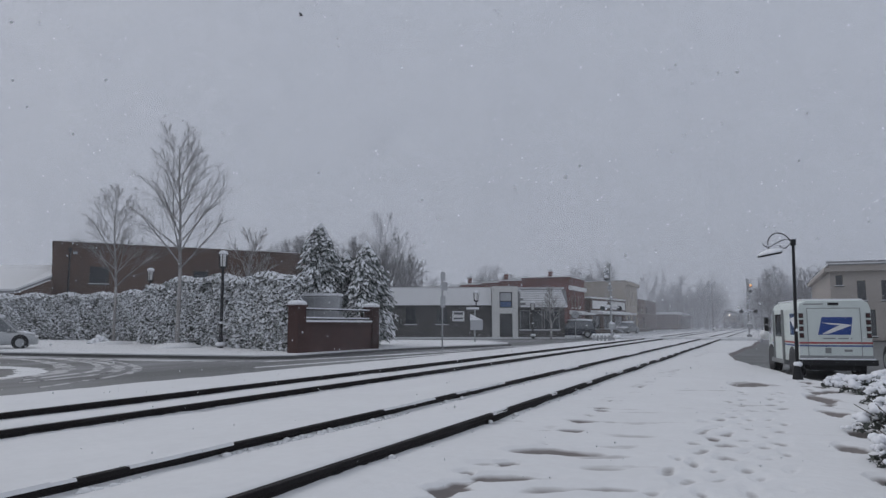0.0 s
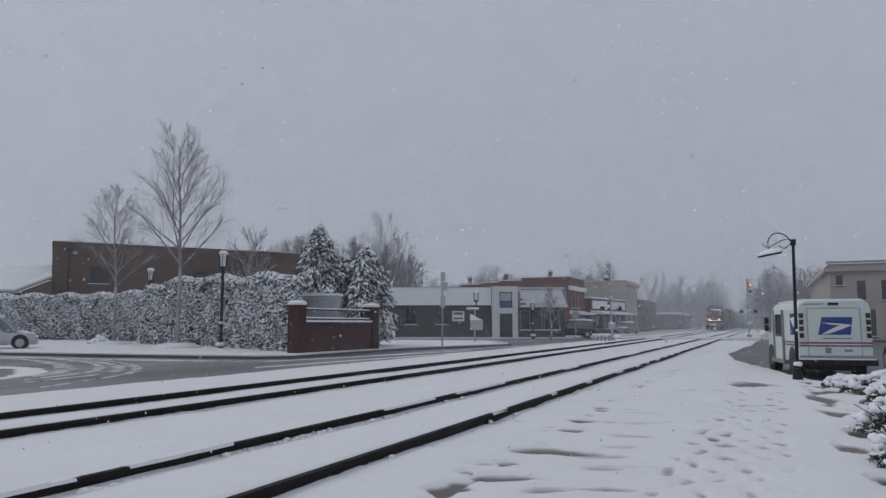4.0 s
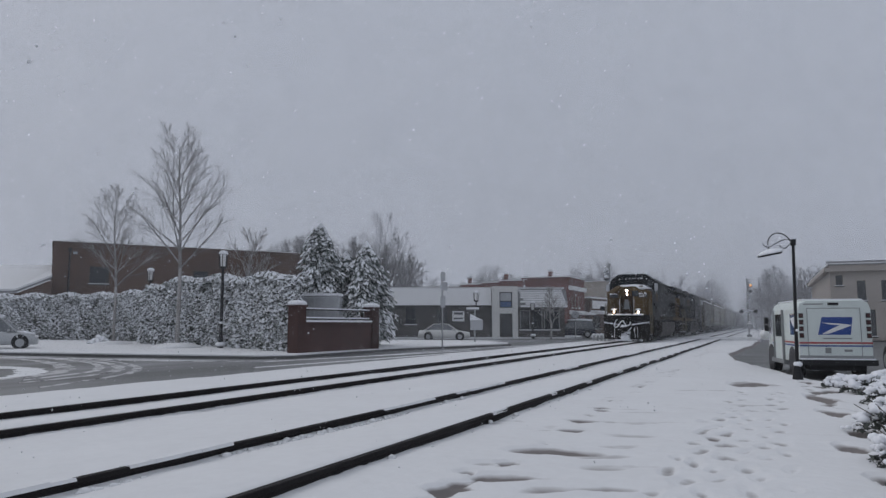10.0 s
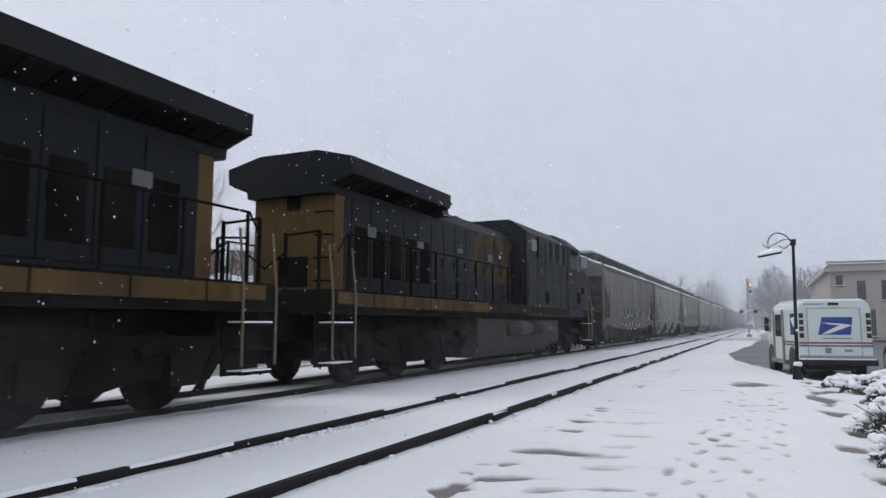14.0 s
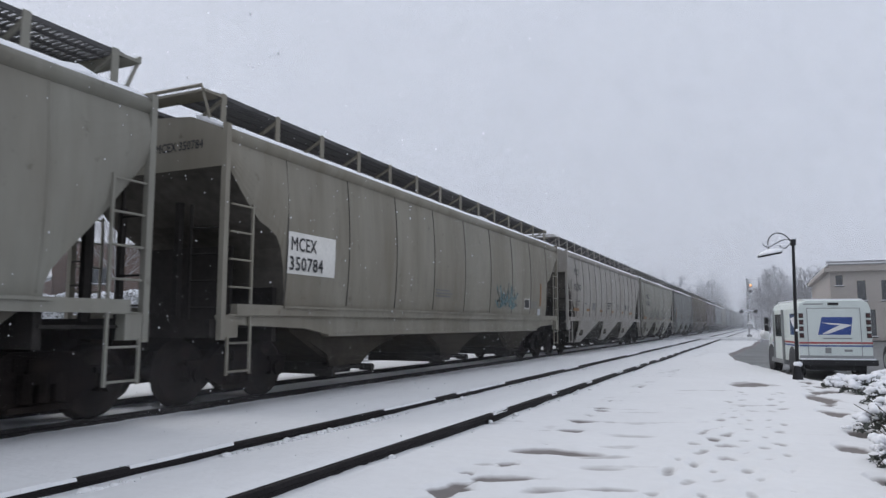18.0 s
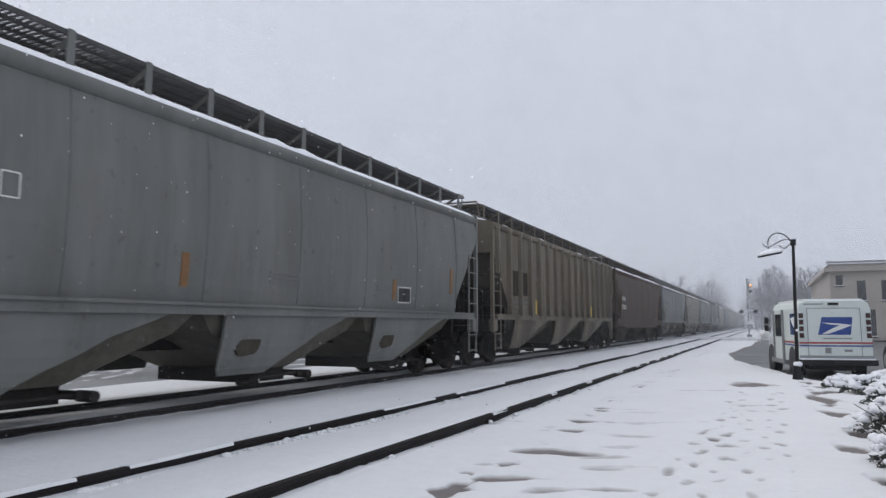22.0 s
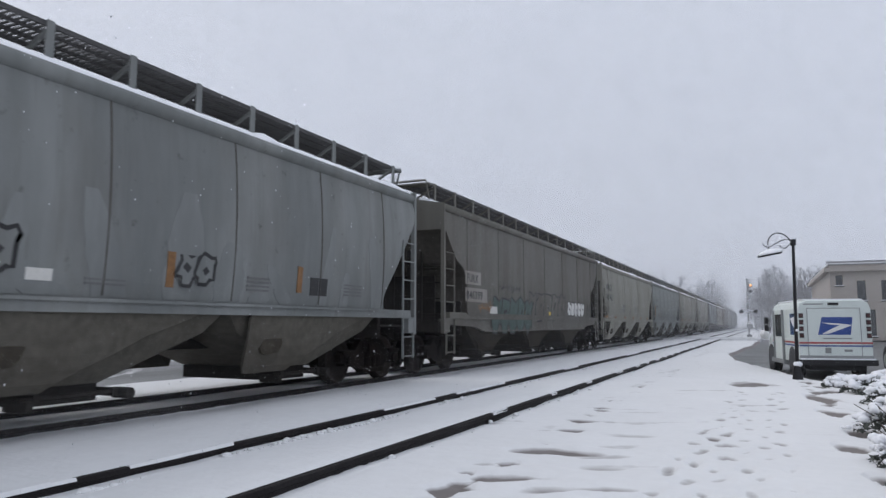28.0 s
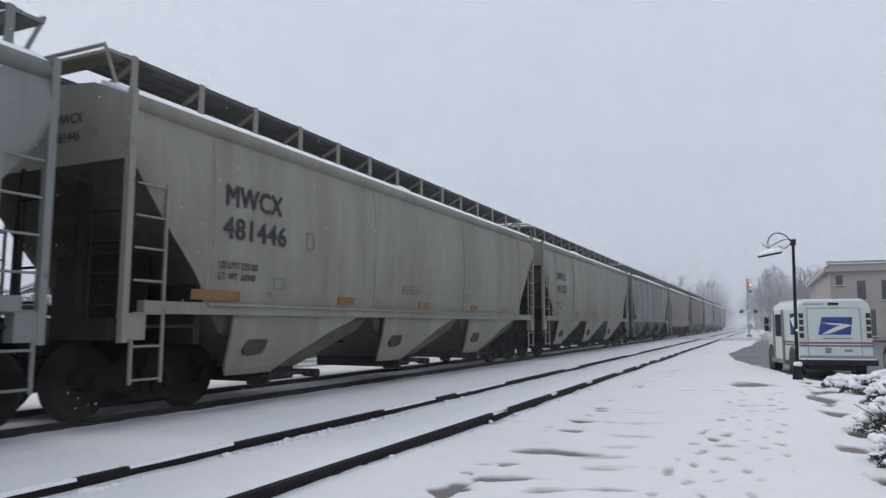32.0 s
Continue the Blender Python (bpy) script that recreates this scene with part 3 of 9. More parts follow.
def window(parent, x0, x1, z0, z1, frame_mat, pane_mat=None, sill=True, bars=1, depth=0.16, snow=True, name="window"):
    """A framed window in an opening of a front wall (front face at y 0)."""
    f = 0.06
    fr = Shape()
    fr.box(x0, x0 + f, 0.06, 0.16, z0, z1), fr.box(x1 - f, x1, 0.06, 0.16, z0, z1)
    fr.box(x0 + f, x1 - f, 0.06, 0.16, z1 - f, z1), fr.box(x0 + f, x1 - f, 0.06, 0.16, z0, z0 + f)
    for i in range(bars):
        xm = x0 + (x1 - x0) * (i + 1) / (bars + 1)
        fr.box(xm - 0.025, xm + 0.025, 0.07, 0.15, z0 + f, z1 - f)
    w = part(name, fr, frame_mat, parent)
    part("pane", Shape().box(x0 + f, x1 - f, 0.11, 0.125, z0 + f, z1 - f), pane_mat or GLASS_DARK, w)
    if sill:
        part("sill", Shape().box(x0 - 0.08, x1 + 0.08, -0.09, 0.05, z0 - 0.09, z0 - 0.003), frame_mat, w)
        if snow:
            part("snow_ledge", Shape().box(x0 - 0.08, x1 + 0.08, -0.10, 0.04, z0 - 0.001, z0 + 0.06), SNOW, w)
    return w


def house(name, label, m, width, depth, height, wall_mat, openings=(), frame_mat=None, coping=TRIM_WHITE, parapet=0.25, bars=1, sill=True, snow=0.10):
    """A flat-roofed block: front wall with openings at local y 0, other walls plain."""
    h = thing(name, label, "building", m)
    part("front_wall", wall_with_openings(width, height, 0.3, [o[:4] for o in openings]), wall_mat, h)
    part("side_wall", Shape().box(0.0, 0.3, 0.3, depth, 0, height), wall_mat, h)
    part("side_wall", Shape().box(width - 0.3, width, 0.3, depth, 0, height), wall_mat, h)
    part("rear_wall", Shape().box(0.3, width - 0.3, depth - 0.3, depth, 0, height), wall_mat, h)
    part("inner_wall", Shape().box(0.3, width - 0.3, 1.5, 1.6, 0, height - parapet - 0.2), WALL_DARK, h)
    part("roof", Shape().box(0.3, width - 0.3, 0.3, depth - 0.3, height - parapet - 0.2, height - parapet), ROOFING, h)
    cp = Shape()
    cp.box(-0.08, width + 0.08, -0.08, 0.36, height, height + 0.10), cp.box(-0.08, width + 0.08, depth - 0.36, depth + 0.08, height, height + 0.10)
    cp.box(-0.08, 0.36, 0.36, depth - 0.36, height, height + 0.10), cp.box(width - 0.36, width + 0.08, 0.36, depth - 0.36, height, height + 0.10)
    part("coping", cp, coping, h)
    if snow:
        sn = Shape()
        sn.box(-0.06, width + 0.06, -0.06, 0.34, height + 0.10, height + 0.10 + snow), sn.box(-0.06, 0.34, 0.34, depth, height + 0.10, height + 0.10 + snow)
        sn.box(width - 0.34, width + 0.06, 0.34, depth, height + 0.10, height + 0.10 + snow)
        part("snow_cap", sn, SNOW, h)
    for o in openings:
        window(h, *o[:4], frame_mat or TRIM_WHITE, bars=bars, sill=sill, snow=sill)
    return h


# brown brick hall behind the hedge
hall = house("brick_hall", "long brown brick building with a flat snow-edged roof", pose(-57.3, 41.3, 0, 0, 0, 54), 24.0, 16, 8.55, BRICK_BROWN,
             [(3.0, 4.6, 4.9, 6.5), (12.0, 13.4, 4.9, 6.4), (17.0, 18.4, 4.9, 6.4)], BLACK_IRON, coping=BRICK_BROWN, snow=0.05)
part("drainpipe", Shape().tube([(1.35, -0.1, 0.2), (1.35, -0.1, 7.8)], 0.07, 8).box(1.2, 1.5, -0.2, 0, 7.8, 8.1), BLACK_IRON, hall)
part("wall_lamp", Shape().box(1.6, 1.95, -0.35, 0.0, 7.55, 7.75), STEEL_GREY, hall)
annex = thing("low_house", "low brick house with a snow-covered sloping roof against the brick hall", "building")
eave = [(-66.0, 35.4, 4.15), (-58.7, 39.0, 4.15), (-55.9, 40.3, 5.35), (-69.0, 50.6, 7.45), (-80.0, 45.6, 7.45)]
part("wall", Shape().loft([[(x, y, z) for x, y, z in ((-65.8, 35.6, zz * 3.9), (-58.7, 39.1, zz * 3.9), (-55.9, 40.4, zz * 5.1), (-69.0, 50.7, zz * 5.1), (-79.8, 45.8, zz * 3.9))] for zz in (0.0, 1.0)]), BRICK_BROWN, annex, fix=True)
part("roof", Shape().loft([[(x, y, z - 0.22) for x, y, z in eave], [(x, y, z - 0.02) for x, y, z in eave]]), ROOFING, annex, fix=True)
part("snow_cap", Shape().loft([[(x, y, z - 0.015) for x, y, z in eave], [(x, y, z + 0.16) for x, y, z in eave]]), SNOW, annex, fix=True)
part("chimney", Shape().box(-80.4, -79.2, 49.0, 50.0, 6.0, 9.3), BRICK_BROWN, annex)

# low bank-like shop with snowy mansard
shop = thing("corner_shop", "low dark-walled shop with a snow-covered mansard roof and a pale entrance", "building", pose(-33.6, 60.3, 0, 0, 0, 24.8))
opens = [(1.5, 2.6, 1.2, 2.9), (4.55, 5.7, 1.2, 2.9)]
part("front_wall", wall_with_openings(10.0, 3.15, 0.3, opens), SHOP_WALL, shop)
for o in opens:
    window(shop, *o, SHOP_WALL, bars=1)
part("side_wall", Shape().box(0, 0.3, 0.3, 12, 0, 3.15), SHOP_WALL, shop)
part("rear_wall", Shape().box(0.3, 17.2, 11.7, 12, 0, 3.15), SHOP_WALL, shop)
part("inner_wall", Shape().box(0.3, 16.9, 1.6, 1.7, 0, 3.1), WALL_DARK, shop)
man = Shape().prism([(-0.35, 3.08), (0.35, 4.75), (11.6, 4.75), (12.3, 3.08)], 0, -0.3, 10.02)
part("mansard_roof", man, ROOFING, shop, fix=True)
rows_snow = Shape()
for i in range(7):
    a, b = i / 7, (i + 1) / 7 - 0.012
    rows_snow.add([(-0.28, -0.40 + 0.70 * a, 3.12 + 1.67 * a), (10.0, -0.40 + 0.70 * a, 3.12 + 1.67 * a), (9.98, -0.40 + 0.70 * b, 3.13 + 1.67 * b), (-0.26, -0.40 + 0.70 * b, 3.13 + 1.67 * b),
                   (-0.28, -0.36 + 0.70 * a, 3.04 + 1.67 * a), (10.0, -0.36 + 0.70 * a, 3.04 + 1.67 * a), (9.98, -0.36 + 0.70 * b, 3.05 + 1.67 * b), (-0.26, -0.36 + 0.70 * b, 3.05 + 1.67 * b)],
                  [(0, 1, 2, 3), (4, 7, 6, 5), (0, 4, 5, 1), (1, 5, 6, 2), (2, 6, 7, 3), (3, 7, 4, 0)])
part("snow_cap", rows_snow, SNOW, shop)
part("snow_top", Shape().box(-0.3, 17.3, 0.3, 11.8, 4.76, 4.90), SNOW, shop)
part("gutter", Shape().box(-0.35, 10.0, -0.42, -0.30, 3.0, 3.1), BLACK_IRON, shop)
part("entrance_wall", Shape().add(wall_with_openings(2.5, 4.95, 0.5, [(0.72, 1.98, 0.02, 2.3), (0.72, 1.98, 2.85, 4.4)]).v, wall_with_openings(2.5, 4.95, 0.5, [(0.72, 1.98, 0.02, 2.3), (0.72, 1.98, 2.85, 4.4)]).f),
     WALL_PALE, shop, "pale stucco entrance block").matrix_basis = pose(10.03, -0.9, 0)
win = part("window", Shape().box(10.75, 12.01, -0.72, -0.66, 2.85, 4.4), GLASS_DARK, shop)
part("blind", Shape().box(10.85, 11.9, -0.76, -0.725, 2.95, 3.45), GLASS_BLUE, win, "blue lower window panel")
part("banner", Shape().box(10.85, 11.9, -0.76, -0.725, 3.55, 4.3), SIGN_BACK, win)
dr = part("door", Shape().box(10.75, 12.01, -0.62, -0.55, 0.02, 2.3), BLACK_IRON, shop)
part("pane", Shape().box(10.95, 11.8, -0.64, -0.625, 0.3, 2.1), GLASS_DARK, dr)
part("handle", Shape().box(11.7, 11.74, -0.70, -0.64, 0.95, 1.2), STEEL_GREY, dr)
opens2 = [(0.3, 1.3, 0.7, 2.6), (1.5, 2.5, 0.7, 2.6), (2.7, 4.2, 0.7, 2.6)]
part("wing_wall", wall_with_openings(4.7, 2.95, 0.3, opens2), SHOP_WALL, shop).matrix_basis = pose(12.53, 0, 0)
for o in opens2:
    w = window(shop, o[0] + 12.53, o[1] + 12.53, o[2], o[3], STEEL_GREY, bars=0)
part("mansard_roof", Shape().prism([(-0.35, 2.9), (0.5, 4.7), (11.6, 4.7), (12.3, 2.9)], 0, 12.55, 17.5), ROOFING, shop, fix=True)
wing_snow = Shape()
for i in range(8):
    a, b = i / 8, (i + 1) / 8 - 0.02
    x0 = 12.6 + (0.9 * (1 - a) if i % 2 else 0.25)
    wing_snow.add([(x0, -0.41 + 0.85 * a, 2.93 + 1.8 * a), (17.5 - 0.5 * a, -0.41 + 0.85 * a, 2.93 + 1.8 * a), (17.5 - 0.5 * b, -0.41 + 0.85 * b, 2.93 + 1.8 * b), (x0, -0.41 + 0.85 * b, 2.93 + 1.8 * b)], [(0, 1, 2, 3)])
part("snow_cap", wing_snow, SNOW, shop)
bd = thing("notice_board", "framed pale notice board on the shop wall", "sign", pose(-33.6, 60.3, 0, 0, 0, 24.8))
part("panel", Shape().box(6.15, 7.35, -0.10, -0.02, 1.55, 2.55), TRIM_WHITE, bd)
part("print", Shape().box(6.3, 7.2, -0.12, -0.103, 2.2, 2.42).box(6.3, 7.2, -0.12, -0.103, 1.75, 1.9), WALL_DARK, bd)

# two-storey red brick corner building and its neighbours along the street
up = [(1.2, 1.9, 3.25, 4.75), (2.9, 3.6, 3.25, 4.75), (4.6, 5.3, 3.25, 4.75), (0.8, 3.2, 0.5, 2.4), (4.2, 6.0, 0.1, 2.4)]
STEPS = ((0.0, 6.0, 6.95), (6.0, 9.0, 6.72), (9.0, 11.4, 6.55), (11.4, 14.5, 6.38), (14.5, 20.0, 6.15))
red = house("red_brick_building", "two-storey red brick corner building with a white cornice and an awning", pose(-21.6, 83.4, 0, 0, 0, 90), 8.0, 6, 6.92, BRICK_RED, up, STONE_TAN, coping=BRICK_RED)
for a, b, h in STEPS[1:]:
    rb = part("rear_block", Shape().box(0.0, 7.9, a, b, 0, h), BRICK_RED, red)
    part("snow_cap", Shape().box(-0.05, 7.95, a + 0.002, b, h, h + 0.14), SNOW, rb)
part("cornice", Shape().box(-0.15, 8.1, -0.32, -0.003, 5.45, 5.95), TRIM_WHITE, red, "pale cornice with snow")
part("awning", Shape().prism([(-1.5, 2.45), (-1.5, 2.62), (-0.003, 2.95), (-0.003, 2.45)], 0, 0.1, 7.9), SNOW, red, "snow-covered awning", fix=True)
for px, py, hz in ((0.2, 2.2, 6.9), (0.2, 8.0, 6.72), (0.2, 13.0, 6.38)):
    part("chimney", Shape().box(px, px + 0.4, py, py + 0.4, hz, hz + 0.75).box(px - 0.06, px + 0.46, py - 0.06, py + 0.46, hz + 0.75, hz + 0.85), BRICK_RED, red)
    part("snow_cap", Shape().box(px - 0.06, px + 0.46, py - 0.06, py + 0.46, hz + 0.851, hz + 1.0), SNOW, red)
low = house("shop_row", "single-storey brown brick shop with white awnings", pose(-20.9, 91.7, 0, 0, 0, 82), 14.5, 14, 4.7, BRICK_BROWN, [(0.8, 3.6, 0.6, 2.4), (5, 8, 0.6, 2.4), (9.5, 13, 0.6, 2.4)], BLACK_IRON)
part("sign_panel", Shape().box(0.6, 6.2, -0.14, -0.003, 3.35, 4.4), TRIM_WHITE, low, "blank white fascia panel")
part("sign_panel", Shape().box(7.6, 13.8, -0.14, -0.003, 3.35, 4.4), WALL_PALE, low)
part("awning", Shape().prism([(-1.7, 2.6), (-1.7, 2.8), (-0.003, 3.1), (-0.003, 2.6)], 0, 0.1, 14.2), SNOW, low, "snow-covered awning", fix=True)
tan = house("tan_stone_building", "two-storey tan stone building with tall arched windows", pose(-18.9, 106.6, 0, 0, 0, 90), 10, 16, 7.7, STONE_TAN,
            [(0.8, 1.7, 4.0, 6.4), (3.0, 3.9, 4.0, 6.4), (5.4, 6.3, 4.0, 6.4), (7.8, 8.7, 4.0, 6.4), (1.0, 4.2, 0.4, 2.6), (5.6, 8.8, 0.4, 2.6)], STONE_TAN, coping=STONE_TAN)
part("cornice", Shape().box(-0.25, 10.25, -0.45, -0.003, 7.2, 7.6), STONE_TAN, tan)
house("far_brick_building", "low far brick building in the falling snow", pose(-20.2, 122, 0, 0, 0, 90), 26, 14, 5.6, BRICK_BROWN,
                  [(2, 4, 3.2, 4.6), (7, 9, 3.2, 4.6), (12, 14, 3.2, 4.6), (2, 5, 0.5, 2.5), (8, 11, 0.5, 2.5)], STONE_TAN, coping=BRICK_BROWN)
house("far_shed", "far low shed with a snowy roof", pose(-19.0, 176, 0, 0, 0, 90), 30, 16, 3.6, BRICK_BROWN, [(4, 8, 0.6, 2.6)], BRICK_BROWN, snow=0.5)

# cream building on the station side
cr = house("cream_building", "two-storey cream building with tall dark windows and a cornice", pose(4.85, 63.7, 0, 0, 0, 0), 22, 24, 5.95, WALL_CREAM,
           [(0.4, 0.9, 4.3, 5.15), (1.85, 2.45, 3.1, 4.7), (3.5, 4.1, 3.1, 4.7), (5.3, 5.9, 3.1, 4.7), (1.0, 3.0, 0.3, 2.4), (4.6, 7.4, 0.3, 2.4)], BLACK_IRON, coping=ROOFING, bars=1)
part("cornice", Shape().box(-0.4, 22.4, -0.4, -0.003, 5.45, 5.75).box(-0.4, -0.003, -0.003, 24.3, 5.45, 5.75), WALL_CREAM, cr)
part("parapet_rail", Shape().box(-0.2, 22.2, 0.1, 0.3, 6.17, 6.3), ROOFING, cr)


# ---- the freight train ----
TRACK_X = -8.5
SPEED = 15.0
MOVERS = []      # (thing, place along the track at the start)
WHEELSETS = []   # (part, radius)


def paint(name, colour, dirt, amount=0.55, rough=0.6, gloss=0.2):
    """Weathered vehicle paint: blotchy grime, run-down streaks and small rust spots."""
    m = material(name, colour, rough, vary=0.10, scale=0.8, grime=dirt, grime_amount=amount, grime_scale=0.9, stretch=(1.0, 1.6, 0.30), bump=0.12, bump_scale=5, gloss=gloss)
    n, l = m.node_tree.nodes, m.node_tree.links
    b = n["Principled BSDF"]
    co = n.new("ShaderNodeTexCoord")
    last = b.inputs["Base Color"].links[0].from_socket
    for scale, stretch, low, high, share, tint in ((0.8, (0.4, 1.1, 0.40), 0.48, 0.78, 0.42, 0.60), (1.6, (0.4, 2.2, 0.16), 0.54, 0.78, 0.34, 0.50), (3.4, (0.5, 3.0, 0.08), 0.60, 0.80, 0.34, 0.42), (5.0, (1, 1, 0.8), 0.62, 0.74, 0.65, 0.30)):
        mp, nz, rg, mix = n.new("ShaderNodeMapping"), n.new("ShaderNodeTexNoise"), n.new("ShaderNodeMapRange"), n.new("ShaderNodeMix")
        mp.inputs["Scale"].default_value = stretch
        mp.inputs["Location"].default_value = (scale * 3, scale, 0)
        nz.inputs["Scale"].default_value, nz.inputs["Detail"].default_value, nz.inputs["Roughness"].default_value = scale, 7, 0.65
        l.new(co.outputs["Object"], mp.inputs["Vector"]), l.new(mp.outputs[0], nz.inputs["Vector"])
        rg.inputs["From Min"].default_value, rg.inputs["From Max"].default_value, rg.inputs["To Max"].default_value = low, high, share
        l.new(nz.outputs["Fac"], rg.inputs["Value"])
        mix.data_type = "RGBA"
        mix.inputs["B"].default_value = (colour[0] * tint * 1.12, colour[1] * tint * 0.98, colour[2] * tint * 0.85, 1)
        l.new(last, mix.inputs["A"]), l.new(rg.outputs["Result"], mix.inputs["Factor"])
        last = mix.outputs["Result"]
    l.new(last, b.inputs["Base Color"])
    return m


P_PALE = paint("pale_grey_car_paint", (0.232, 0.228, 0.198), (0.150, 0.140, 0.118))
P_OLIVE = paint("grimy_olive_grey_car_paint", (0.140, 0.136, 0.122), (0.09, 0.080, 0.068), 0.6)
P_WHITE = paint("off_white_car_paint", (0.285, 0.270, 0.248), (0.185, 0.168, 0.150), 0.5)
P_TAN = paint("rusty_tan_car_paint", (0.220, 0.207, 0.172), (0.130, 0.112, 0.082), 0.6)
P_GREY = paint("blue_grey_car_paint", (0.138, 0.143, 0.136), (0.185, 0.187, 0.178), 0.7)
P_LIGHT = paint("light_grey_car_paint", (0.158, 0.168, 0.166), (0.255, 0.265, 0.262), 0.7)
P_GREEN = paint("grey_green_car_paint", (0.172, 0.186, 0.180), (0.205, 0.212, 0.206), 0.6)
P_BROWN = paint("brown_car_paint", (0.068, 0.046, 0.036), (0.060, 0.050, 0.039), 0.85)
P_DARK = paint("dirty_olive_grey_car_paint", (0.170, 0.148, 0.118), (0.055, 0.046, 0.037), 0.9)
P_STEEL = material("dark_grimy_steel", (0.024, 0.022, 0.0205), 0.8, 0.0, vary=0.35, scale=2, grime=(0.035, 0.031, 0.028), grime_amount=0.5, bump=0.2, gloss=0.12)
# next two paints: shade under the wagon put into the colour, along with grime
P_UNDER = material("shaded_grimy_underside_paint", (0.058, 0.051, 0.041), 0.85, vary=0.35, scale=1.5, grime=(0.018, 0.015, 0.012), grime_amount=0.85, bump=0.2, gloss=0.06)
P_BAY = material("shaded_grimy_pale_bay_paint", (0.110, 0.102, 0.086), 0.8, vary=0.3, scale=1.5, grime=(0.045, 0.039, 0.032), grime_amount=0.7, bump=0.2, gloss=0.12)
P_SLOPE = material("dark_slope_sheet_paint", (0.105, 0.097, 0.086), 0.8, vary=0.3, scale=1.2, grime=(0.038, 0.033, 0.028), grime_amount=0.6, bump=0.15, gloss=0.08)
P_TRUCK = material("black_grimy_cast_steel", (0.0085, 0.0070, 0.0065), 0.85, 0.0, vary=0.5, scale=3, grime=(0.024, 0.018, 0.0145), grime_amount=0.7, grime_scale=2.5, bump=0.3, gloss=0.04)
P_WHEEL = material("worn_wheel_steel", (0.012, 0.0100, 0.0092), 0.75, 0.0, vary=0.4, scale=4, grime=(0.035, 0.028, 0.024), grime_amount=0.6, grime_scale=3.0, gloss=0.08)
P_GRATE = material("dark_walkway_grating", (0.060, 0.059, 0.060), 0.75, 0.0, vary=0.3, scale=6)
P_STAIN = material("pale_melt_stain", (0.20, 0.21, 0.208), 0.7, vary=0.12, scale=1.2, grime=(0.15, 0.158, 0.157), grime_amount=0.8, grime_scale=1.4, stretch=(1, 1.4, 0.35), gloss=0.2)
P_WELD = material("grimy_weld_seam", (0.075, 0.068, 0.060), 0.8, vary=0.4, scale=2, stretch=(1, 1, 0.2))
INK = material("black_stencil_paint", (0.025, 0.025, 0.027), 0.7, vary=0.15)
INK_WHITE = material("white_stencil_paint", (0.62, 0.61, 0.58), 0.7, vary=0.12)
INK_GREY = material("grey_stencil_paint", (0.13, 0.13, 0.13), 0.7, vary=0.15)
P_ORANGE = material("orange_reflector_strip", (0.20, 0.098, 0.034), 0.6, vary=0.35, scale=3)
P_YELLOW = material("yellow_reflector_strip", (0.60, 0.42, 0.05), 0.5, vary=0.2, scale=3)
SPRAY_BLACK = material("black_spray_paint", (0.015, 0.015, 0.017), 0.6, vary=0.2)
SPRAY_WHITE = material("white_spray_paint", (0.60, 0.60, 0.58), 0.6, vary=0.1)
SPRAY_BLUE = material("faded_turquoise_spray_paint", (0.095, 0.165, 0.175), 0.6, vary=0.2)
n_, l_ = SPRAY_BLUE.node_tree.nodes, SPRAY_BLUE.node_tree.links
worn, fade = n_.new("ShaderNodeTexNoise"), n_.new("ShaderNodeMapRange")      # rubbed thin in patches
worn.inputs["Scale"].default_value, worn.inputs["Detail"].default_value = 2.2, 6
fade.inputs["From Min"].default_value, fade.inputs["From Max"].default_value, fade.inputs["To Max"].default_value = 0.33, 0.56, 0.95
l_.new(worn.outputs["Fac"], fade.inputs["Value"]), l_.new(fade.outputs["Result"], n_["Principled BSDF"].inputs["Alpha"])
SPRAY_GREEN = material("green_spray_paint", (0.055, 0.090, 0.080), 0.6, vary=0.1)
CACHE = {}


def cached(key, build, mat, smooth=False, fix=False):
    full = (key, mat.name)
    if full not in CACHE:
        me = build().mesh(key if isinstance(key, str) else key[0], mat, smooth)
        if fix:
            bm = bmesh.new()
            bm.from_mesh(me)
            bmesh.ops.recalc_face_normals(bm, faces=bm.faces)
            bm.to_mesh(me)
            bm.free()
        CACHE[full] = me
    return CACHE[full]


def wheel_shape(r, half_gauge=0.76):
    """Two wheels and their axle, about the local x axis."""
    s = Shape()
    for side in (-1, 1):
        prof = [(0.0, 0.10), (-0.02, 0.30 * r / 0.457), (0.02, r - 0.09), (-0.065, r - 0.07), (-0.065, r + 0.028), (-0.035, r + 0.028), (-0.030, r), (0.065, r - 0.006), (0.065, r - 0.07),
                (0.035, r - 0.10), (0.02, 0.30 * r / 0.457), (0.07, 0.12), (0.07, 0.0001)]
        rings = []
        for u, rad in prof:
            rings.append([(side * (half_gauge + u), math.cos(2 * math.pi * j / 24) * rad, math.sin(2 * math.pi * j / 24) * rad) for j in range(24)])
        s.loft(rings, caps=False)
    s.tube([(-half_gauge, 0, 0), (half_gauge, 0, 0)], 0.085, 10)
    for side in (-1, 1):      # bearing cap with bolts, so that the turn shows
        s.tube([(side * 0.90, 0, 0), (side * 1.06, 0, 0)], 0.10, 10)
        for j in range(3):
            a = 2 * math.pi * j / 3
            s.box(side * 1.06 - 0.015, side * 1.06 + 0.015, math.cos(a) * 0.06 - 0.018, math.cos(a) * 0.06 + 0.018, math.sin(a) * 0.06 - 0.018, math.sin(a) * 0.06 + 0.018)
    return s


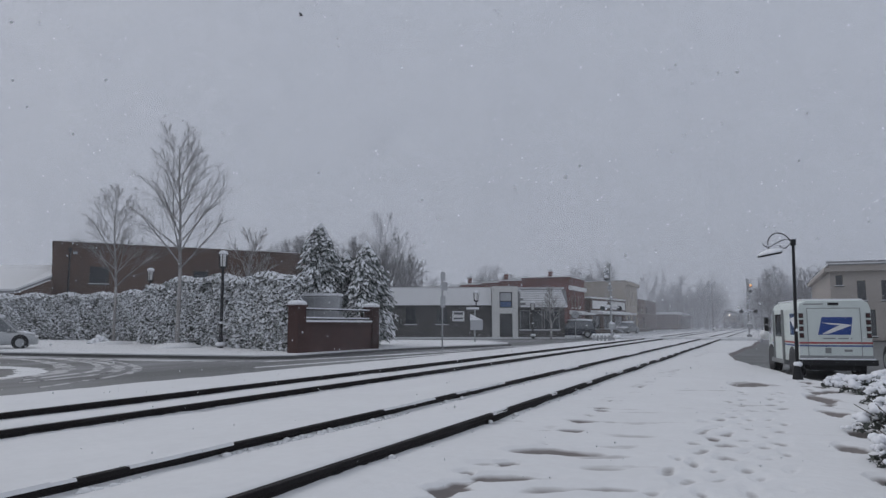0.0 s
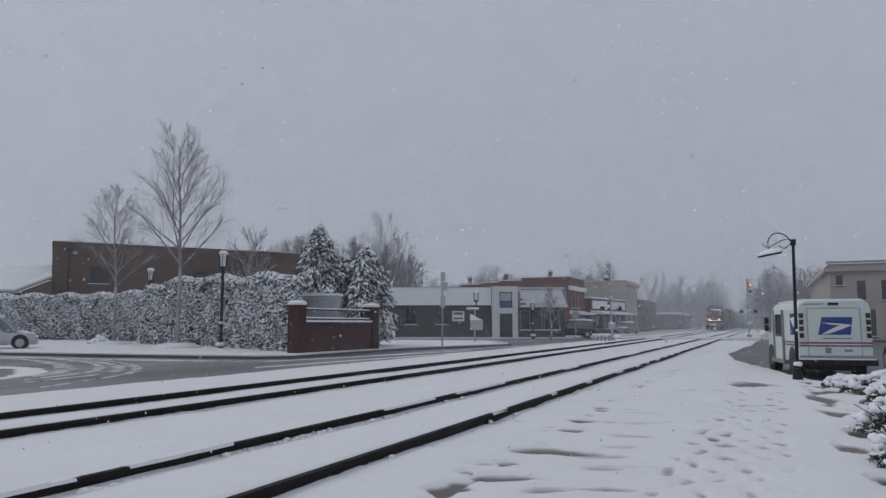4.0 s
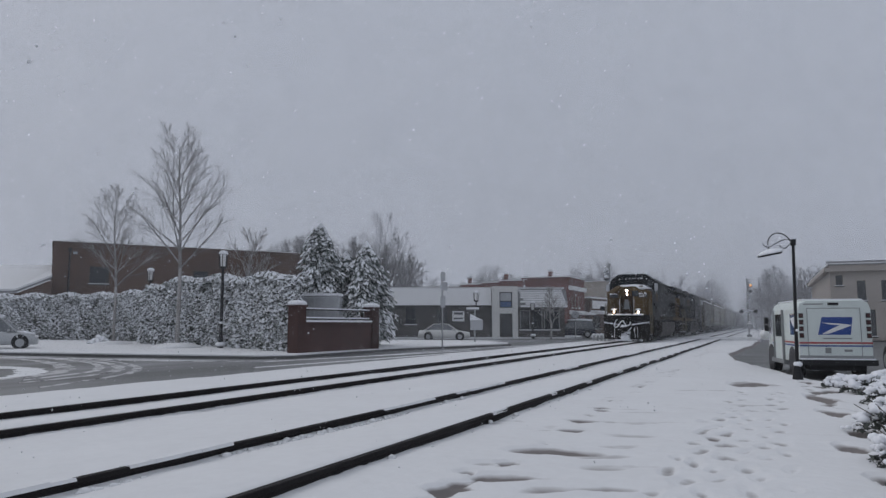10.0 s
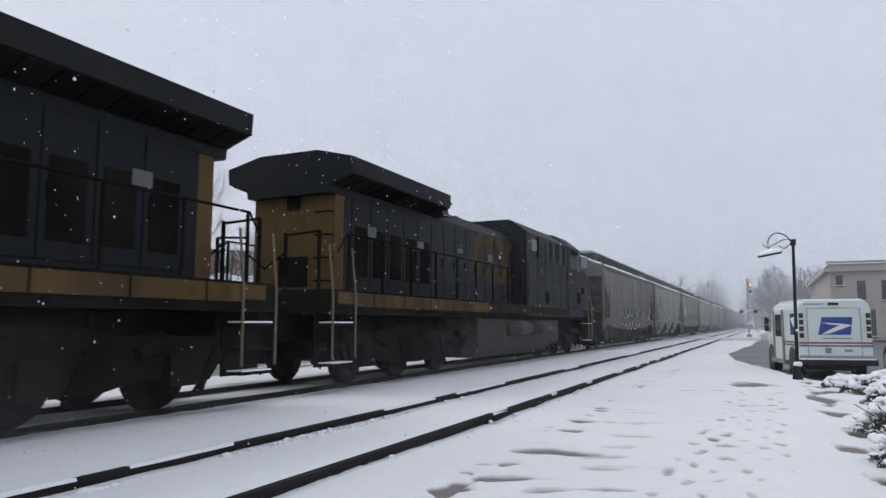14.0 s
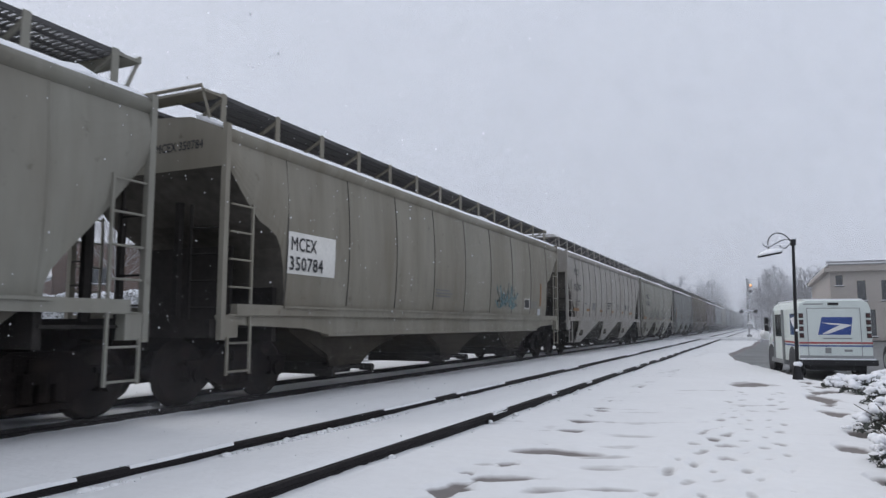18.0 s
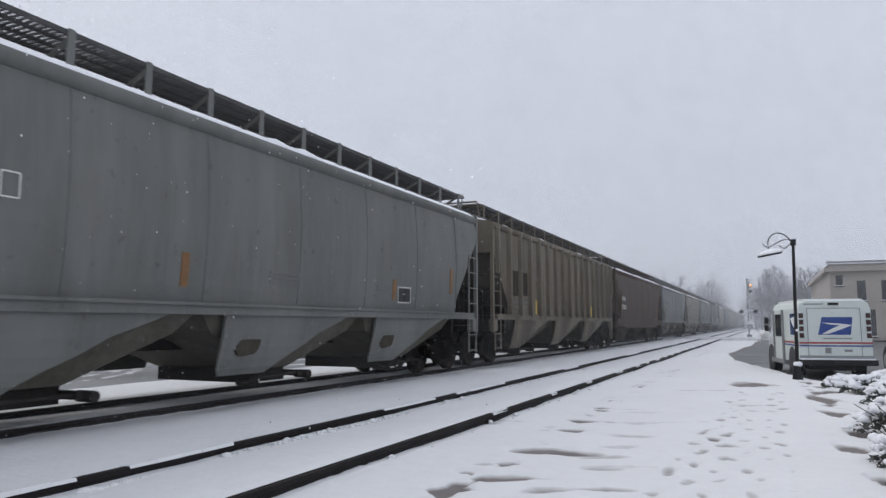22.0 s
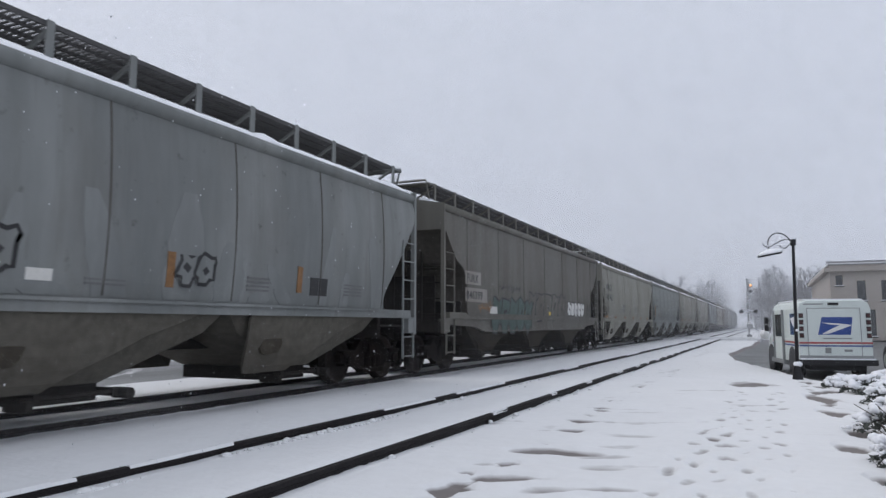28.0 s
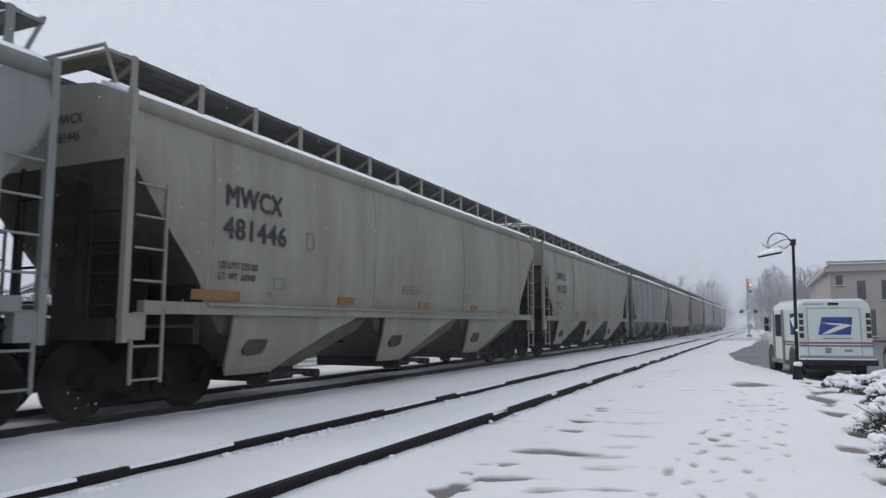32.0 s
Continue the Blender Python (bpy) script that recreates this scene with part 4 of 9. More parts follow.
def sideframe_shape(x):
    out = [(-1.16, 0.58), (-1.05, 0.66), (-0.62, 0.66), (-0.40, 0.86), (0.40, 0.86), (0.62, 0.66), (1.05, 0.66), (1.16, 0.58), (1.14, 0.44), (1.00, 0.40), (0.80, 0.44), (0.46, 0.30), (0.34, 0.20),
           (-0.34, 0.20), (-0.46, 0.30), (-0.80, 0.44), (-1.00, 0.40), (-1.14, 0.44)]
    s = Shape().prism(out, 0, x - 0.07, x + 0.07)
    sgn = 1 if x > 0 else -1
    for c in (-0.2, 0.0, 0.2):     # spring nest
        s.tube([(x + sgn * 0.1, c, 0.30), (x + sgn * 0.1, c, 0.62)], 0.08, 8)
    for c in (-0.89, 0.89):
        s.box(x - 0.1, x + 0.1, c - 0.14, c + 0.14, 0.36, 0.60)
        s.tube([(x, c, 0.457), (x + sgn * 0.16, c, 0.457)], 0.115, 12)
        s.box(min(x, x + sgn * 0.13), max(x, x + sgn * 0.13), c - 0.22, c + 0.22, 0.585, 0.65)
    s.box(min(x, x + sgn * 0.12), max(x, x + sgn * 0.12), -0.40, 0.40, 0.20, 0.27)
    s.box(min(x, x + sgn * 0.10), max(x, x + sgn * 0.10), -0.34, 0.34, 0.66, 0.80)
    return s


def bogie(parent, y):
    b = part("bogie", cached("bolster", lambda: Shape().box(-1.15, 1.15, -0.2, 0.2, 0.5, 0.78).box(-0.45, 0.45, -0.35, 0.35, 0.78, 0.98), P_TRUCK), P_TRUCK, parent)
    b.matrix_basis = pose(0, y, 0)
    for sx in (-1.0, 1.0):
        part("side_frame", cached("side_frame" + str(sx), lambda: sideframe_shape(sx), P_TRUCK, fix=True), P_TRUCK, b)
    for wy in (-0.89, 0.89):
        w = part("wheelset", cached("wheelset", lambda: wheel_shape(0.457), P_WHEEL, True), P_WHEEL, b)
        w.matrix_basis = pose(0, wy, 0.457)
        WHEELSETS.append((w, 0.457, Vector((0, wy, 0.457))))
    part("brake_beam", cached("brake_beam", lambda: Shape().box(-0.8, 0.8, -0.42, -0.34, 0.32, 0.42).box(-0.8, 0.8, 0.34, 0.42, 0.32, 0.42).beam((1.02, -0.5, 0.35), (1.02, 0.5, 0.7), 0.05), P_STEEL), P_STEEL, b)
    return b


def coupler(parent, y, sgn):
    s = Shape().box(-0.12, 0.12, min(y, y + sgn * 0.75), max(y, y + sgn * 0.75), 0.72, 0.94).box(-0.2, 0.2, y + sgn * 0.75 - 0.14, y + sgn * 0.75 + 0.14, 0.68, 1.0)
    s.tube([(0.35, y, 0.75), (0.38, y + sgn * 0.35, 0.45), (0.2, y + sgn * 0.75, 0.5)], 0.035, 6)
    part("coupler", s, P_TRUCK, parent)


def hopper_section(y, zb, style):
    ks = [i / 9 for i in range(10)]
    ws = [1.53 + 0.08 * math.sin(math.pi * min(1, k * 1.02)) ** 0.8 if style == "round" else 1.585 for k in ks]
    top = [(1.44, 4.02), (0.85, 4.25), (0.0, 4.32)] if style == "round" else [(1.50, 4.10), (0.85, 4.22), (0.0, 4.28)]
    ze = 3.86 if style == "round" else 4.02
    right = [(w, zb + (ze - zb) * k) for w, k in zip(ws, ks)] + top
    pts = right + [(-x, z) for x, z in reversed(right[:-1])]
    return [(x, y, z) for x, z in pts]


def side_x(z, style):
    """Half-width of a wagon body at height z."""
    if style != "round":
        return 1.585
    if z < 1.42:
        return 1.60
    return 1.53 + 0.08 * math.sin(math.pi * min(1.0, max(0.0, (z - 1.4) / 2.46) * 1.02)) ** 0.8


def hopper_body(H, style, deep=False, cut=1.3):
    if deep:
        st = [(-H, 3.45), (-H + 0.12, 3.40), (-H + 0.34, 3.16), (-H + 0.60, 2.90), (-H + 0.80, 2.74), (-H + 1.02, 2.66), (-H + 1.20, 2.56), (-H + 1.32, 2.38), (-H + 1.39, 2.08), (-H + 1.42, 1.66), (-H + 1.44, 1.40), (-H * 0.5, 1.40), (0, 1.40)]
    else:
        st = [(-H, 3.2), (-H + 0.10, 3.12), (-H + 0.30, 2.86), (-H + 0.62, 2.46), (-H + 0.92, 2.12), (-H + 1.12, 1.90), (-H + 1.24, 1.74), (-H + cut, 1.60), (-H + cut + 0.02, 1.40), (-H * 0.5, 1.40), (0, 1.40)]
    st += [(-y, z) for y, z in reversed(st[:-1])]
    return Shape().loft([hopper_section(y, z, style) for y, z in st])


def bay_shape(a, b, pockets):
    s = Shape()
    c = (a + b) / 2
    for i in range(pockets):
        p = a + (b - a) * i / pockets
        q = a + (b - a) * (i + 1) / pockets
        m = (p + q) / 2
        top = [(-1.50, p + 0.02, 1.37), (1.50, p + 0.02, 1.37), (1.50, q - 0.02, 1.37), (-1.50, q - 0.02, 1.37)]
        mid = [(-1.38, p + 0.35, 1.05), (1.38, p + 0.35, 1.05), (1.38, q - 0.35, 1.05), (-1.38, q - 0.28, 1.05)]
        low = [(-1.05, m - 0.42, 0.46), (1.05, m - 0.42, 0.46), (1.05, m + 0.42, 0.46), (-1.05, m + 0.42, 0.46)]
        s.loft([low, mid, top])
    return s


def ribbon(points, width, lift):
    """A flat stroke in the side plane (y, z), just off the paint."""
    s = Shape()
    n = len(points)
    left, right = [], []
    for i, (y, z) in enumerate(points):
        dy, dz = points[min(i + 1, n - 1)][0] - points[max(i - 1, 0)][0], points[min(i + 1, n - 1)][1] - points[max(i - 1, 0)][1]
        d = math.hypot(dy, dz) or 1
        left.append((lift, y - dz / d * width / 2, z + dy / d * width / 2))
        right.append((lift, y + dz / d * width / 2, z - dy / d * width / 2))
    s.add(left + right, [(i, i + n, i + n + 1, i + 1) for i in range(n - 1)])
    return s


def scrawl(parent, y, z, width, height, mat, seed, x=1.612, loops=6, thick=0.035):
    """Sprayed illegible tag: running loops of uneven height, some crossing strokes."""
    r = random.Random(seed)
    words = max(1, loops // 4)
    for k in range(words):
        w0, w1 = y + width * k / words, y + width * (k + 0.86) / words
        n = max(10, int((w1 - w0) / 0.045))
        amp, ph, turns = 0.5, r.uniform(0, 6), (w1 - w0) / (height * r.uniform(0.30, 0.42))
        pts, env = [], [r.uniform(0.25, 1.0) for _ in range(12)]
        for i in range(n):
            f = i / (n - 1)
            e = env[int(f * 10.99)] * (1 - f * 10.99 % 1) + env[int(f * 10.99) + 1] * (f * 10.99 % 1)
            a = ph + f * turns * 6.28
            pts.append((w0 + (w1 - w0) * f + 0.20 * height * e * math.cos(a * 1.0 + 0.6), z + height * (0.42 + 0.46 * e * math.sin(a) + 0.10 * f)))
        part("graffiti", ribbon(pts, thick, x + 0.0012 * k), mat, parent, "sprayed graffiti stroke")
        if height > 0.5:
            part("graffiti", ribbon([(w0 + (w1 - w0) * (0.1 + 0.95 * u), z + height * (0.06 + 0.10 * math.sin(u * 5.0 + ph) - 0.10 * u)) for u in [q / 12 for q in range(13)]], thick, x + 0.0012 * (k + 4)), mat, parent, "sprayed graffiti stroke")
        for j in range(3):
            c = w0 + (w1 - w0) * r.random()
            q = [(c + height * 0.5 * u * r.uniform(0.8, 1.2), z + height * (r.uniform(0.0, 0.3) + 0.8 * u * r.uniform(0.3, 1.0))) for u in (0.0, 0.35, 0.7, 1.0)]
            part("graffiti", ribbon(q, thick, x + 0.0012 * (k + j + 1)), mat, parent, "sprayed graffiti stroke")


def mural(parent, y, z, width, height, fill, edge, seed, letters=5, x=1.616):
    """Sprayed abstract block shapes with outlines, not lettered."""
    r = random.Random(seed)
    w = width / letters
    for k in range(letters):
        c0 = y + w * k
        pts = []
        n = 14
        for i in range(n):
            a = 2 * math.pi * i / n + r.uniform(-0.2, 0.2)
            rad = r.uniform(0.95, 1.20) if i % 3 else r.uniform(0.65, 0.95)
            ca, sa = math.cos(a), math.sin(a)
            ca, sa = math.copysign(abs(ca) ** 0.6, ca), math.copysign(abs(sa) ** 0.6, sa)
            pts.append((c0 + w * 0.5 + ca * w * 0.56 * rad + 0.12 * w * sa, z + height * 0.5 + sa * height * 0.48 * rad))
        lift = x + 0.0012 * k
        part("graffiti", Shape().add([(lift, p, q) for p, q in pts], [tuple(range(n))]), fill, parent, "sprayed graffiti block shape")
        rim = ribbon(pts + pts[:2], 0.055, lift + 0.0006)
        part("graffiti_outline", rim, edge, parent)
        hole = [(c0 + w * (0.5 + r.uniform(-0.2, 0.05)), z + height * r.uniform(0.3, 0.6)), (c0 + w * r.uniform(0.55, 0.75), z + height * r.uniform(0.35, 0.7))]
        part("graffiti_outline", ribbon(hole, 0.10, lift + 0.0006), edge, parent)


def hopper(u, L, paint_mat, style="round", pockets=3, label="grey covered hopper wagon", seams=12, texts=(), bars=(), sprays=(), marks=(), end_text="", posts=False, frame_mat=None, murals=()):
    """A covered hopper; u: place of its middle along the track at the start."""
    H = L / 2
    seam_mat = P_WELD if paint_mat in (P_WHITE, P_TAN, P_LIGHT) else paint_mat
    deep = paint_mat in (P_TAN, P_OLIVE, P_BROWN)      # deep side sill, short dark pockets
    car = thing("hopper_wagon", label, "rail wagon", pose(TRACK_X, u, RAIL_TOP), group="wagons of the freight train")
    shell = cached(("body", L, style, deep), lambda: hopper_body(H, style, deep), paint_mat, False, True)
    if len(shell.materials) == 1:      # slope sheets below the ends and the floor take one dark paint
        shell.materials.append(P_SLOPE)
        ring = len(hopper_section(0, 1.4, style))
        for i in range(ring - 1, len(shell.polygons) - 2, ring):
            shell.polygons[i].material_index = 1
    body = part("body", shell, paint_mat, car)
    if posts:
        n = 17
        for i in range(n):
            y = -H + 0.25 + (L - 0.5) * i / (n - 1)
            zb = 1.42 if abs(y) < H - 1.3 else 1.42 + (abs(y) - H + 1.3) / 1.3 * 1.5
            part("side_post", cached(("side_post", round(zb, 2)), lambda: Shape().prism([(1.588, -0.07), (1.70, -0.045), (1.70, 0.045), (1.588, 0.07)], 2, zb, 4.0), paint_mat, fix=True), paint_mat, body).matrix_basis = pose(0, y, 0)
    else:
        for i in range(seams):
            y = -H + 1.4 + (L - 2.8) * i / (seams - 1)
            if style == "round":
                pts = [(1.532 + 0.08 * math.sin(math.pi * min(1, (z - 1.4) / 2.46 * 1.02)) ** 0.8, y, z) for z in (1.5, 1.7, 2.0, 2.4, 2.8, 3.2, 3.5, 3.7, 3.84)]
            else:
                pts = [(1.59, y, 1.5), (1.59, y, 4.0)]
            part("seam", cached(("seam", style, seams, i, L), lambda: Shape().tube(pts, 0.015, 4), seam_mat), seam_mat, body)
    # pockets, sills, gates
    a, b = -H + 1.45, H - 1.45
    for i in range(pockets):
        p, q = a + (b - a) * i / pockets, a + (b - a) * (i + 1) / pockets
        # bay colour carries both grime and the shade below the sill
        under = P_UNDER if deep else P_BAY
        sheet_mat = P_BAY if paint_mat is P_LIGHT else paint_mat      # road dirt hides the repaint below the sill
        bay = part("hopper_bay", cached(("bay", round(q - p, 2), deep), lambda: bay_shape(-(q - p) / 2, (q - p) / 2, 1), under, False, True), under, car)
        bay.matrix_basis = pose(0, (p + q) / 2, 0)
        hb = (q - p) / 2
        for sx in (-1, 1):
            if deep:
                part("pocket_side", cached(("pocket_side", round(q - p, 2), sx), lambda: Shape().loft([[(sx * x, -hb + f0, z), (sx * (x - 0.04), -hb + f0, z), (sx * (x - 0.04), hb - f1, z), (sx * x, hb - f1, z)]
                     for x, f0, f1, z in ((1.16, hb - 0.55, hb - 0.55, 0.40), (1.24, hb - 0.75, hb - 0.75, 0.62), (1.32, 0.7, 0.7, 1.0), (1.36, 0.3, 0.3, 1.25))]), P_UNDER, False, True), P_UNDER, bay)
                continue
            part("side_sheet", cached(("side_sheet", round(q - p, 2), sx), lambda: Shape().loft([[(sx * x, -hb + f, z), (sx * (x - 0.04), -hb + f, z), (sx * (x - 0.04), r, z), (sx * x, r, z)]
                 for x, f, r, z in ((1.30, 0.62, -hb + 1.62, 0.42), (1.38, 0.50, -hb + 1.74, 0.52), (1.44, 0.46, -hb + 1.92 + 0.1 * (hb - 1.3), 0.66), (1.49, 0.45, -hb + 2.1 + 0.35 * (hb - 1.3), 0.82), (1.53, 0.45, -hb + 1.2 * hb + 0.25, 1.02), (1.56, 0.45, hb - 0.75, 1.24), (1.575, 0.45, hb - 0.42, 1.37))]), sheet_mat, False, True), sheet_mat, bay)
        if paint_mat in (P_PALE, P_LIGHT, P_WHITE, P_GREY, P_GREEN):
            part("vent_port", cached("vent_port", lambda: Shape().prism([(-0.26, 0.90), (-0.21, 0.83), (-0.1, 0.80), (0.16, 0.83), (0.24, 0.90), (0.30, 1.02), (0.24, 1.10), (0.0, 1.09), (-0.16, 1.03)], 0, 1.40, 1.60), P_UNDER, fix=True), P_UNDER, bay).matrix_basis = pose(-0.085, -hb + 0.98, -0.1)
        part("outlet_gate", cached("outlet_gate", lambda: Shape().box(-0.95, 0.95, -0.48, 0.48, 0.24, 0.455).box(0.95, 1.25, -0.55, -0.47, 0.30, 0.40).box(0.95, 1.25, 0.47, 0.55, 0.30, 0.40)
                                   .tube([(1.2, -0.7, 0.35), (1.2, 0.7, 0.35)], 0.03, 6).tube([(1.1, 0.62, 0.33), (1.38, 0.62, 0.33)], 0.07, 10).box(0.9, 1.3, -0.66, -0.58, 0.22, 0.34), P_STEEL), P_STEEL, bay)
    for sx in (-1, 1):
        part("side_sill", cached(("side_sill", L, sx), lambda: Shape().box(min(sx * 1.50, sx * 1.625), max(sx * 1.50, sx * 1.625), -H + 0.25, H - 0.25, 1.30, 1.46)
                                 .box(min(sx * 1.625, sx * 1.66), max(sx * 1.625, sx * 1.66), -H + 1.3, H - 1.3, 1.42, 1.46), paint_mat), paint_mat, car)
        if deep:
            part("side_girder", cached(("side_girder", L, sx), lambda: Shape().prism([(-H + 0.3, 1.298), (-H + 0.3, 1.16), (-H + 2.0, 1.10), (-H + 2.6, 1.00), (H - 2.6, 1.00), (H - 2.0, 1.10), (H - 0.3, 1.16), (H - 0.3, 1.298)], 0, min(sx * 1.50, sx * 1.56), max(sx * 1.50, sx * 1.56))
                                       .box(min(sx * 1.44, sx * 1.60), max(sx * 1.44, sx * 1.60), -H + 2.6, H - 2.6, 0.96, 0.998), paint_mat, fix=True), paint_mat, car)
        part("eave_rail", cached(("eave_rail", L, style, sx), lambda: Shape().prism([(sx * x, z) for x, z in (((1.50, 3.80), (1.555, 3.82), (1.60, 3.87), (1.61, 3.93), (1.585, 3.985), (1.53, 4.02), (1.46, 4.03)) if style == "round" else ((1.586, 3.88), (1.64, 3.90), (1.665, 3.95), (1.66, 4.01), (1.62, 4.06), (1.50, 4.11)))], 1, -H + 0.02, H - 0.02), paint_mat, True, True), paint_mat, car, "rolled rail along the roof edge")
    part("centre_sill", cached(("centre_sill", L), lambda: Shape().box(-0.28, 0.28, -H - 0.1, H + 0.1, 0.78, 1.12), P_STEEL), P_STEEL, car)
    for e in (-1, 1):
        part("end_frame", cached(("end_frame", L, e), lambda: Shape().box(-1.5, 1.5, min(e * (H - 0.02), e * (H + 0.16)), max(e * (H - 0.02), e * (H + 0.16)), 0.98, 1.24)
                                          .box(-1.45, 1.45, min(e * (H - 1.35), e * (H - 1.25)), max(e * (H - 1.35), e * (H - 1.25)), 0.9, 1.75)
                                          .box(-0.9, 0.9, min(e * (H - 0.95), e * (H - 0.9)), max(e * (H - 0.95), e * (H - 0.9)), 1.1, 2.4)
                                          .box(-1.48, 1.48, min(e * (H - 1.3), e * H), max(e * (H - 1.3), e * H), 1.12, 1.16)
                                          .beam((0.6, e * (H - 0.1), 1.2), (0.6, e * (H - 0.1), 2.98), 0.09).beam((-0.6, e * (H - 0.1), 1.2), (-0.6, e * (H - 0.1), 2.98), 0.09), P_STEEL), P_STEEL, car)
        for sx in (-1, 1):
            part("corner_post", cached(("corner_post", L, e, sx), lambda: Shape().box(sx * 1.565 - 0.045, sx * 1.565 + 0.045, e * H - 0.055, e * H + 0.035, 0.95, 4.06).box(sx * 1.50 - 0.06, sx * 1.50 + 0.10, min(e * H, e * (H - 0.30)), max(e * H, e * (H - 0.30)), 0.98, 1.30), paint_mat), paint_mat, car)
            ld = Shape()
            ys0, ys1 = e * (H - 0.09), e * (H - 0.56)
            ld.beam((sx * 1.6, ys1, 0.45), (sx * 1.6, ys1, 2.95), 0.035), ld.beam((sx * 1.6, ys0, 0.45), (sx * 1.6, ys0, 1.0), 0.035)
            for k in range(7):
                ld.tube([(sx * 1.6, ys0, 0.5 + 0.4 * k), (sx * 1.6, ys1, 0.5 + 0.4 * k)], 0.016, 5)
            part("ladder", cached(("ladder", L, e, sx), lambda: ld, paint_mat), paint_mat, car)
            ed = Shape()
            ed.beam((sx * 1.02, e * (H + 0.08), 1.2), (sx * 1.02, e * (H + 0.08), 2.9), 0.035)
            for k in range(4):
                ed.tube([(sx * 1.02, e * (H + 0.08), 1.4 + 0.38 * k), (sx * 1.5, e * (H + 0.05), 1.4 + 0.38 * k)], 0.016, 5)
            part("end_ladder", cached(("end_ladder", L, e, sx), lambda: ed, P_STEEL), P_STEEL, car)
        bogie(car, e * (H - 0.95))
        coupler(car, e * (H + 0.1), e)
    # roof: hatch trough, walkways of grating on brackets, snow along the eaves
    part("hatch_cover", cached(("hatch", L), lambda: Shape().prism([(-0.36, 4.26), (-0.36, 4.42), (-0.22, 4.50), (0.22, 4.50), (0.36, 4.42), (0.36, 4.26)], 1, -H + 0.7, H - 0.7), paint_mat, fix=True), paint_mat, car)
    for sx in (-1, 1):
        def grating():
            g = Shape()
            x0, x1 = sorted((sx * 0.36, sx * 1.18))
            g.box(x0, x0 + 0.03, -H + 0.15, H - 0.15, 4.57, 4.63), g.box(x1 - 0.03, x1, -H + 0.15, H - 0.15, 4.57, 4.63)
            for f in (0.33, 0.67):
                g.box(x0 + (x1 - x0) * f - 0.008, x0 + (x1 - x0) * f + 0.008, -H + 0.15, H - 0.15, 4.57, 4.62)
            k = -H + 0.2
            while k < H - 0.2:
                g.box(x0 + 0.03, x1 - 0.03, k, k + 0.026, 4.585, 4.615)
                k += 0.082
            return g
        if sx > 0:
            part("walkway", cached(("walkway", L, sx), grating, P_GRATE), P_GRATE, car, "steel grating roof walkway")
        else:
            part("walkway", cached(("walkway", L, sx), lambda: Shape().box(-1.18, -0.36, -H + 0.15, H - 0.15, 4.57, 4.63), P_GRATE), P_GRATE, car)
        for i in range(14 if sx > 0 else 4):
            y = -H + 0.3 + (L - 0.6) * i / (13 if sx > 0 else 3)
            part("walkway_bracket", cached(("bracket", sx), lambda: Shape().box(sx * 1.195 - 0.012, sx * 1.195 + 0.012, -0.05, 0.05, 4.06, 4.64).beam((sx * 1.19, 0, 4.1), (sx * 0.6, 0, 4.25), 0.05, 0.04).beam((sx * 0.6, 0, 4.25), (sx * 1.19, 0, 4.56), 0.05, 0.04), paint_mat), paint_mat, car).matrix_basis = pose(0, y, 0)
    for e in (-1, 1):
        part("roof_end_rail", cached(("roof_end_rail", L, e), lambda: Shape().tube([(1.15, e * (H - 0.1), 4.15), (1.15, e * (H + 0.12), 4.66), (-1.15, e * (H + 0.12), 4.66), (-1.15, e * (H - 0.1), 4.15)], 0.028, 6)
                                     .box(-1.2, 1.2, min(e * (H - 0.25), e * (H + 0.1)), max(e * (H - 0.25), e * (H + 0.1)), 4.57, 4.61), paint_mat), paint_mat, car)

    def eave_snow():
        g = Shape()
        r = random.Random(int(L * 10))
        rings = []
        n = 60
        for i in range(n + 1):
            y = -H + 0.05 + (L - 0.1) * i / n
            t = 0.018 + 0.018 * r.random() + (0.05 if r.random() < 0.04 else 0)
            rings.append([(1.50, y, 4.005), (1.53, y, 4.018), (1.47, y, 4.035 + t), (1.25, y, 4.16 + t), (0.9, y, 4.27 + t * 0.6), (0.9, y, 4.20), (1.40, y, 4.0)])
        g.loft(rings)
        return g
    part("roof_snow", cached(("roof_snow", L), eave_snow, SNOW_SOFT, True, True), SNOW_SOFT, car, "snow lying along the roof edge")
    # stencils, strips, sprays on the side toward the platform
    for txt, y, z, h, sq, mat in texts:
        lettering(txt, h, sq * (1.13 if txt.isdigit() else 0.95), mat, Matrix.Translation((max(side_x(z + h * k / 4, style) for k in range(5)) + 0.015, -H + y, z)) @ SIDE, car)
    for y, z, w, h, mat in bars:
        steps = max(1, int(h / 0.09))
        levels = [z + h * i / steps for i in range(steps + 1)]
        part("stencil_block" if mat in (INK, INK_GREY, INK_WHITE) else "reflector", Shape().loft([[(x - 0.01, -H + y, zz), (x + 0.011, -H + y, zz), (x + 0.011, -H + y + w, zz), (x - 0.01, -H + y + w, zz)] for x, zz in [(side_x(v, style), v) for v in levels]]), mat, car, fix=True)
    for y, z, w, h in marks:      # stencilled frames
        for q in ([(y, z), (y + w, z)], [(y + w, z), (y + w, z + h)], [(y + w, z + h), (y, z + h)], [(y, z + h), (y, z)]):
            part("stencil_frame", ribbon([(-H + a, b) for a, b in q], 0.018, side_x((q[0][1] + q[1][1]) / 2, style) + 0.014), frame_mat or INK_GREY, car)
    for y, z, w, h, mat, seed, loops, th in sprays:
        scrawl(car, -H + y, z, w, h, mat, seed, side_x(z + h * 0.7, style) + 0.008, loops, th)
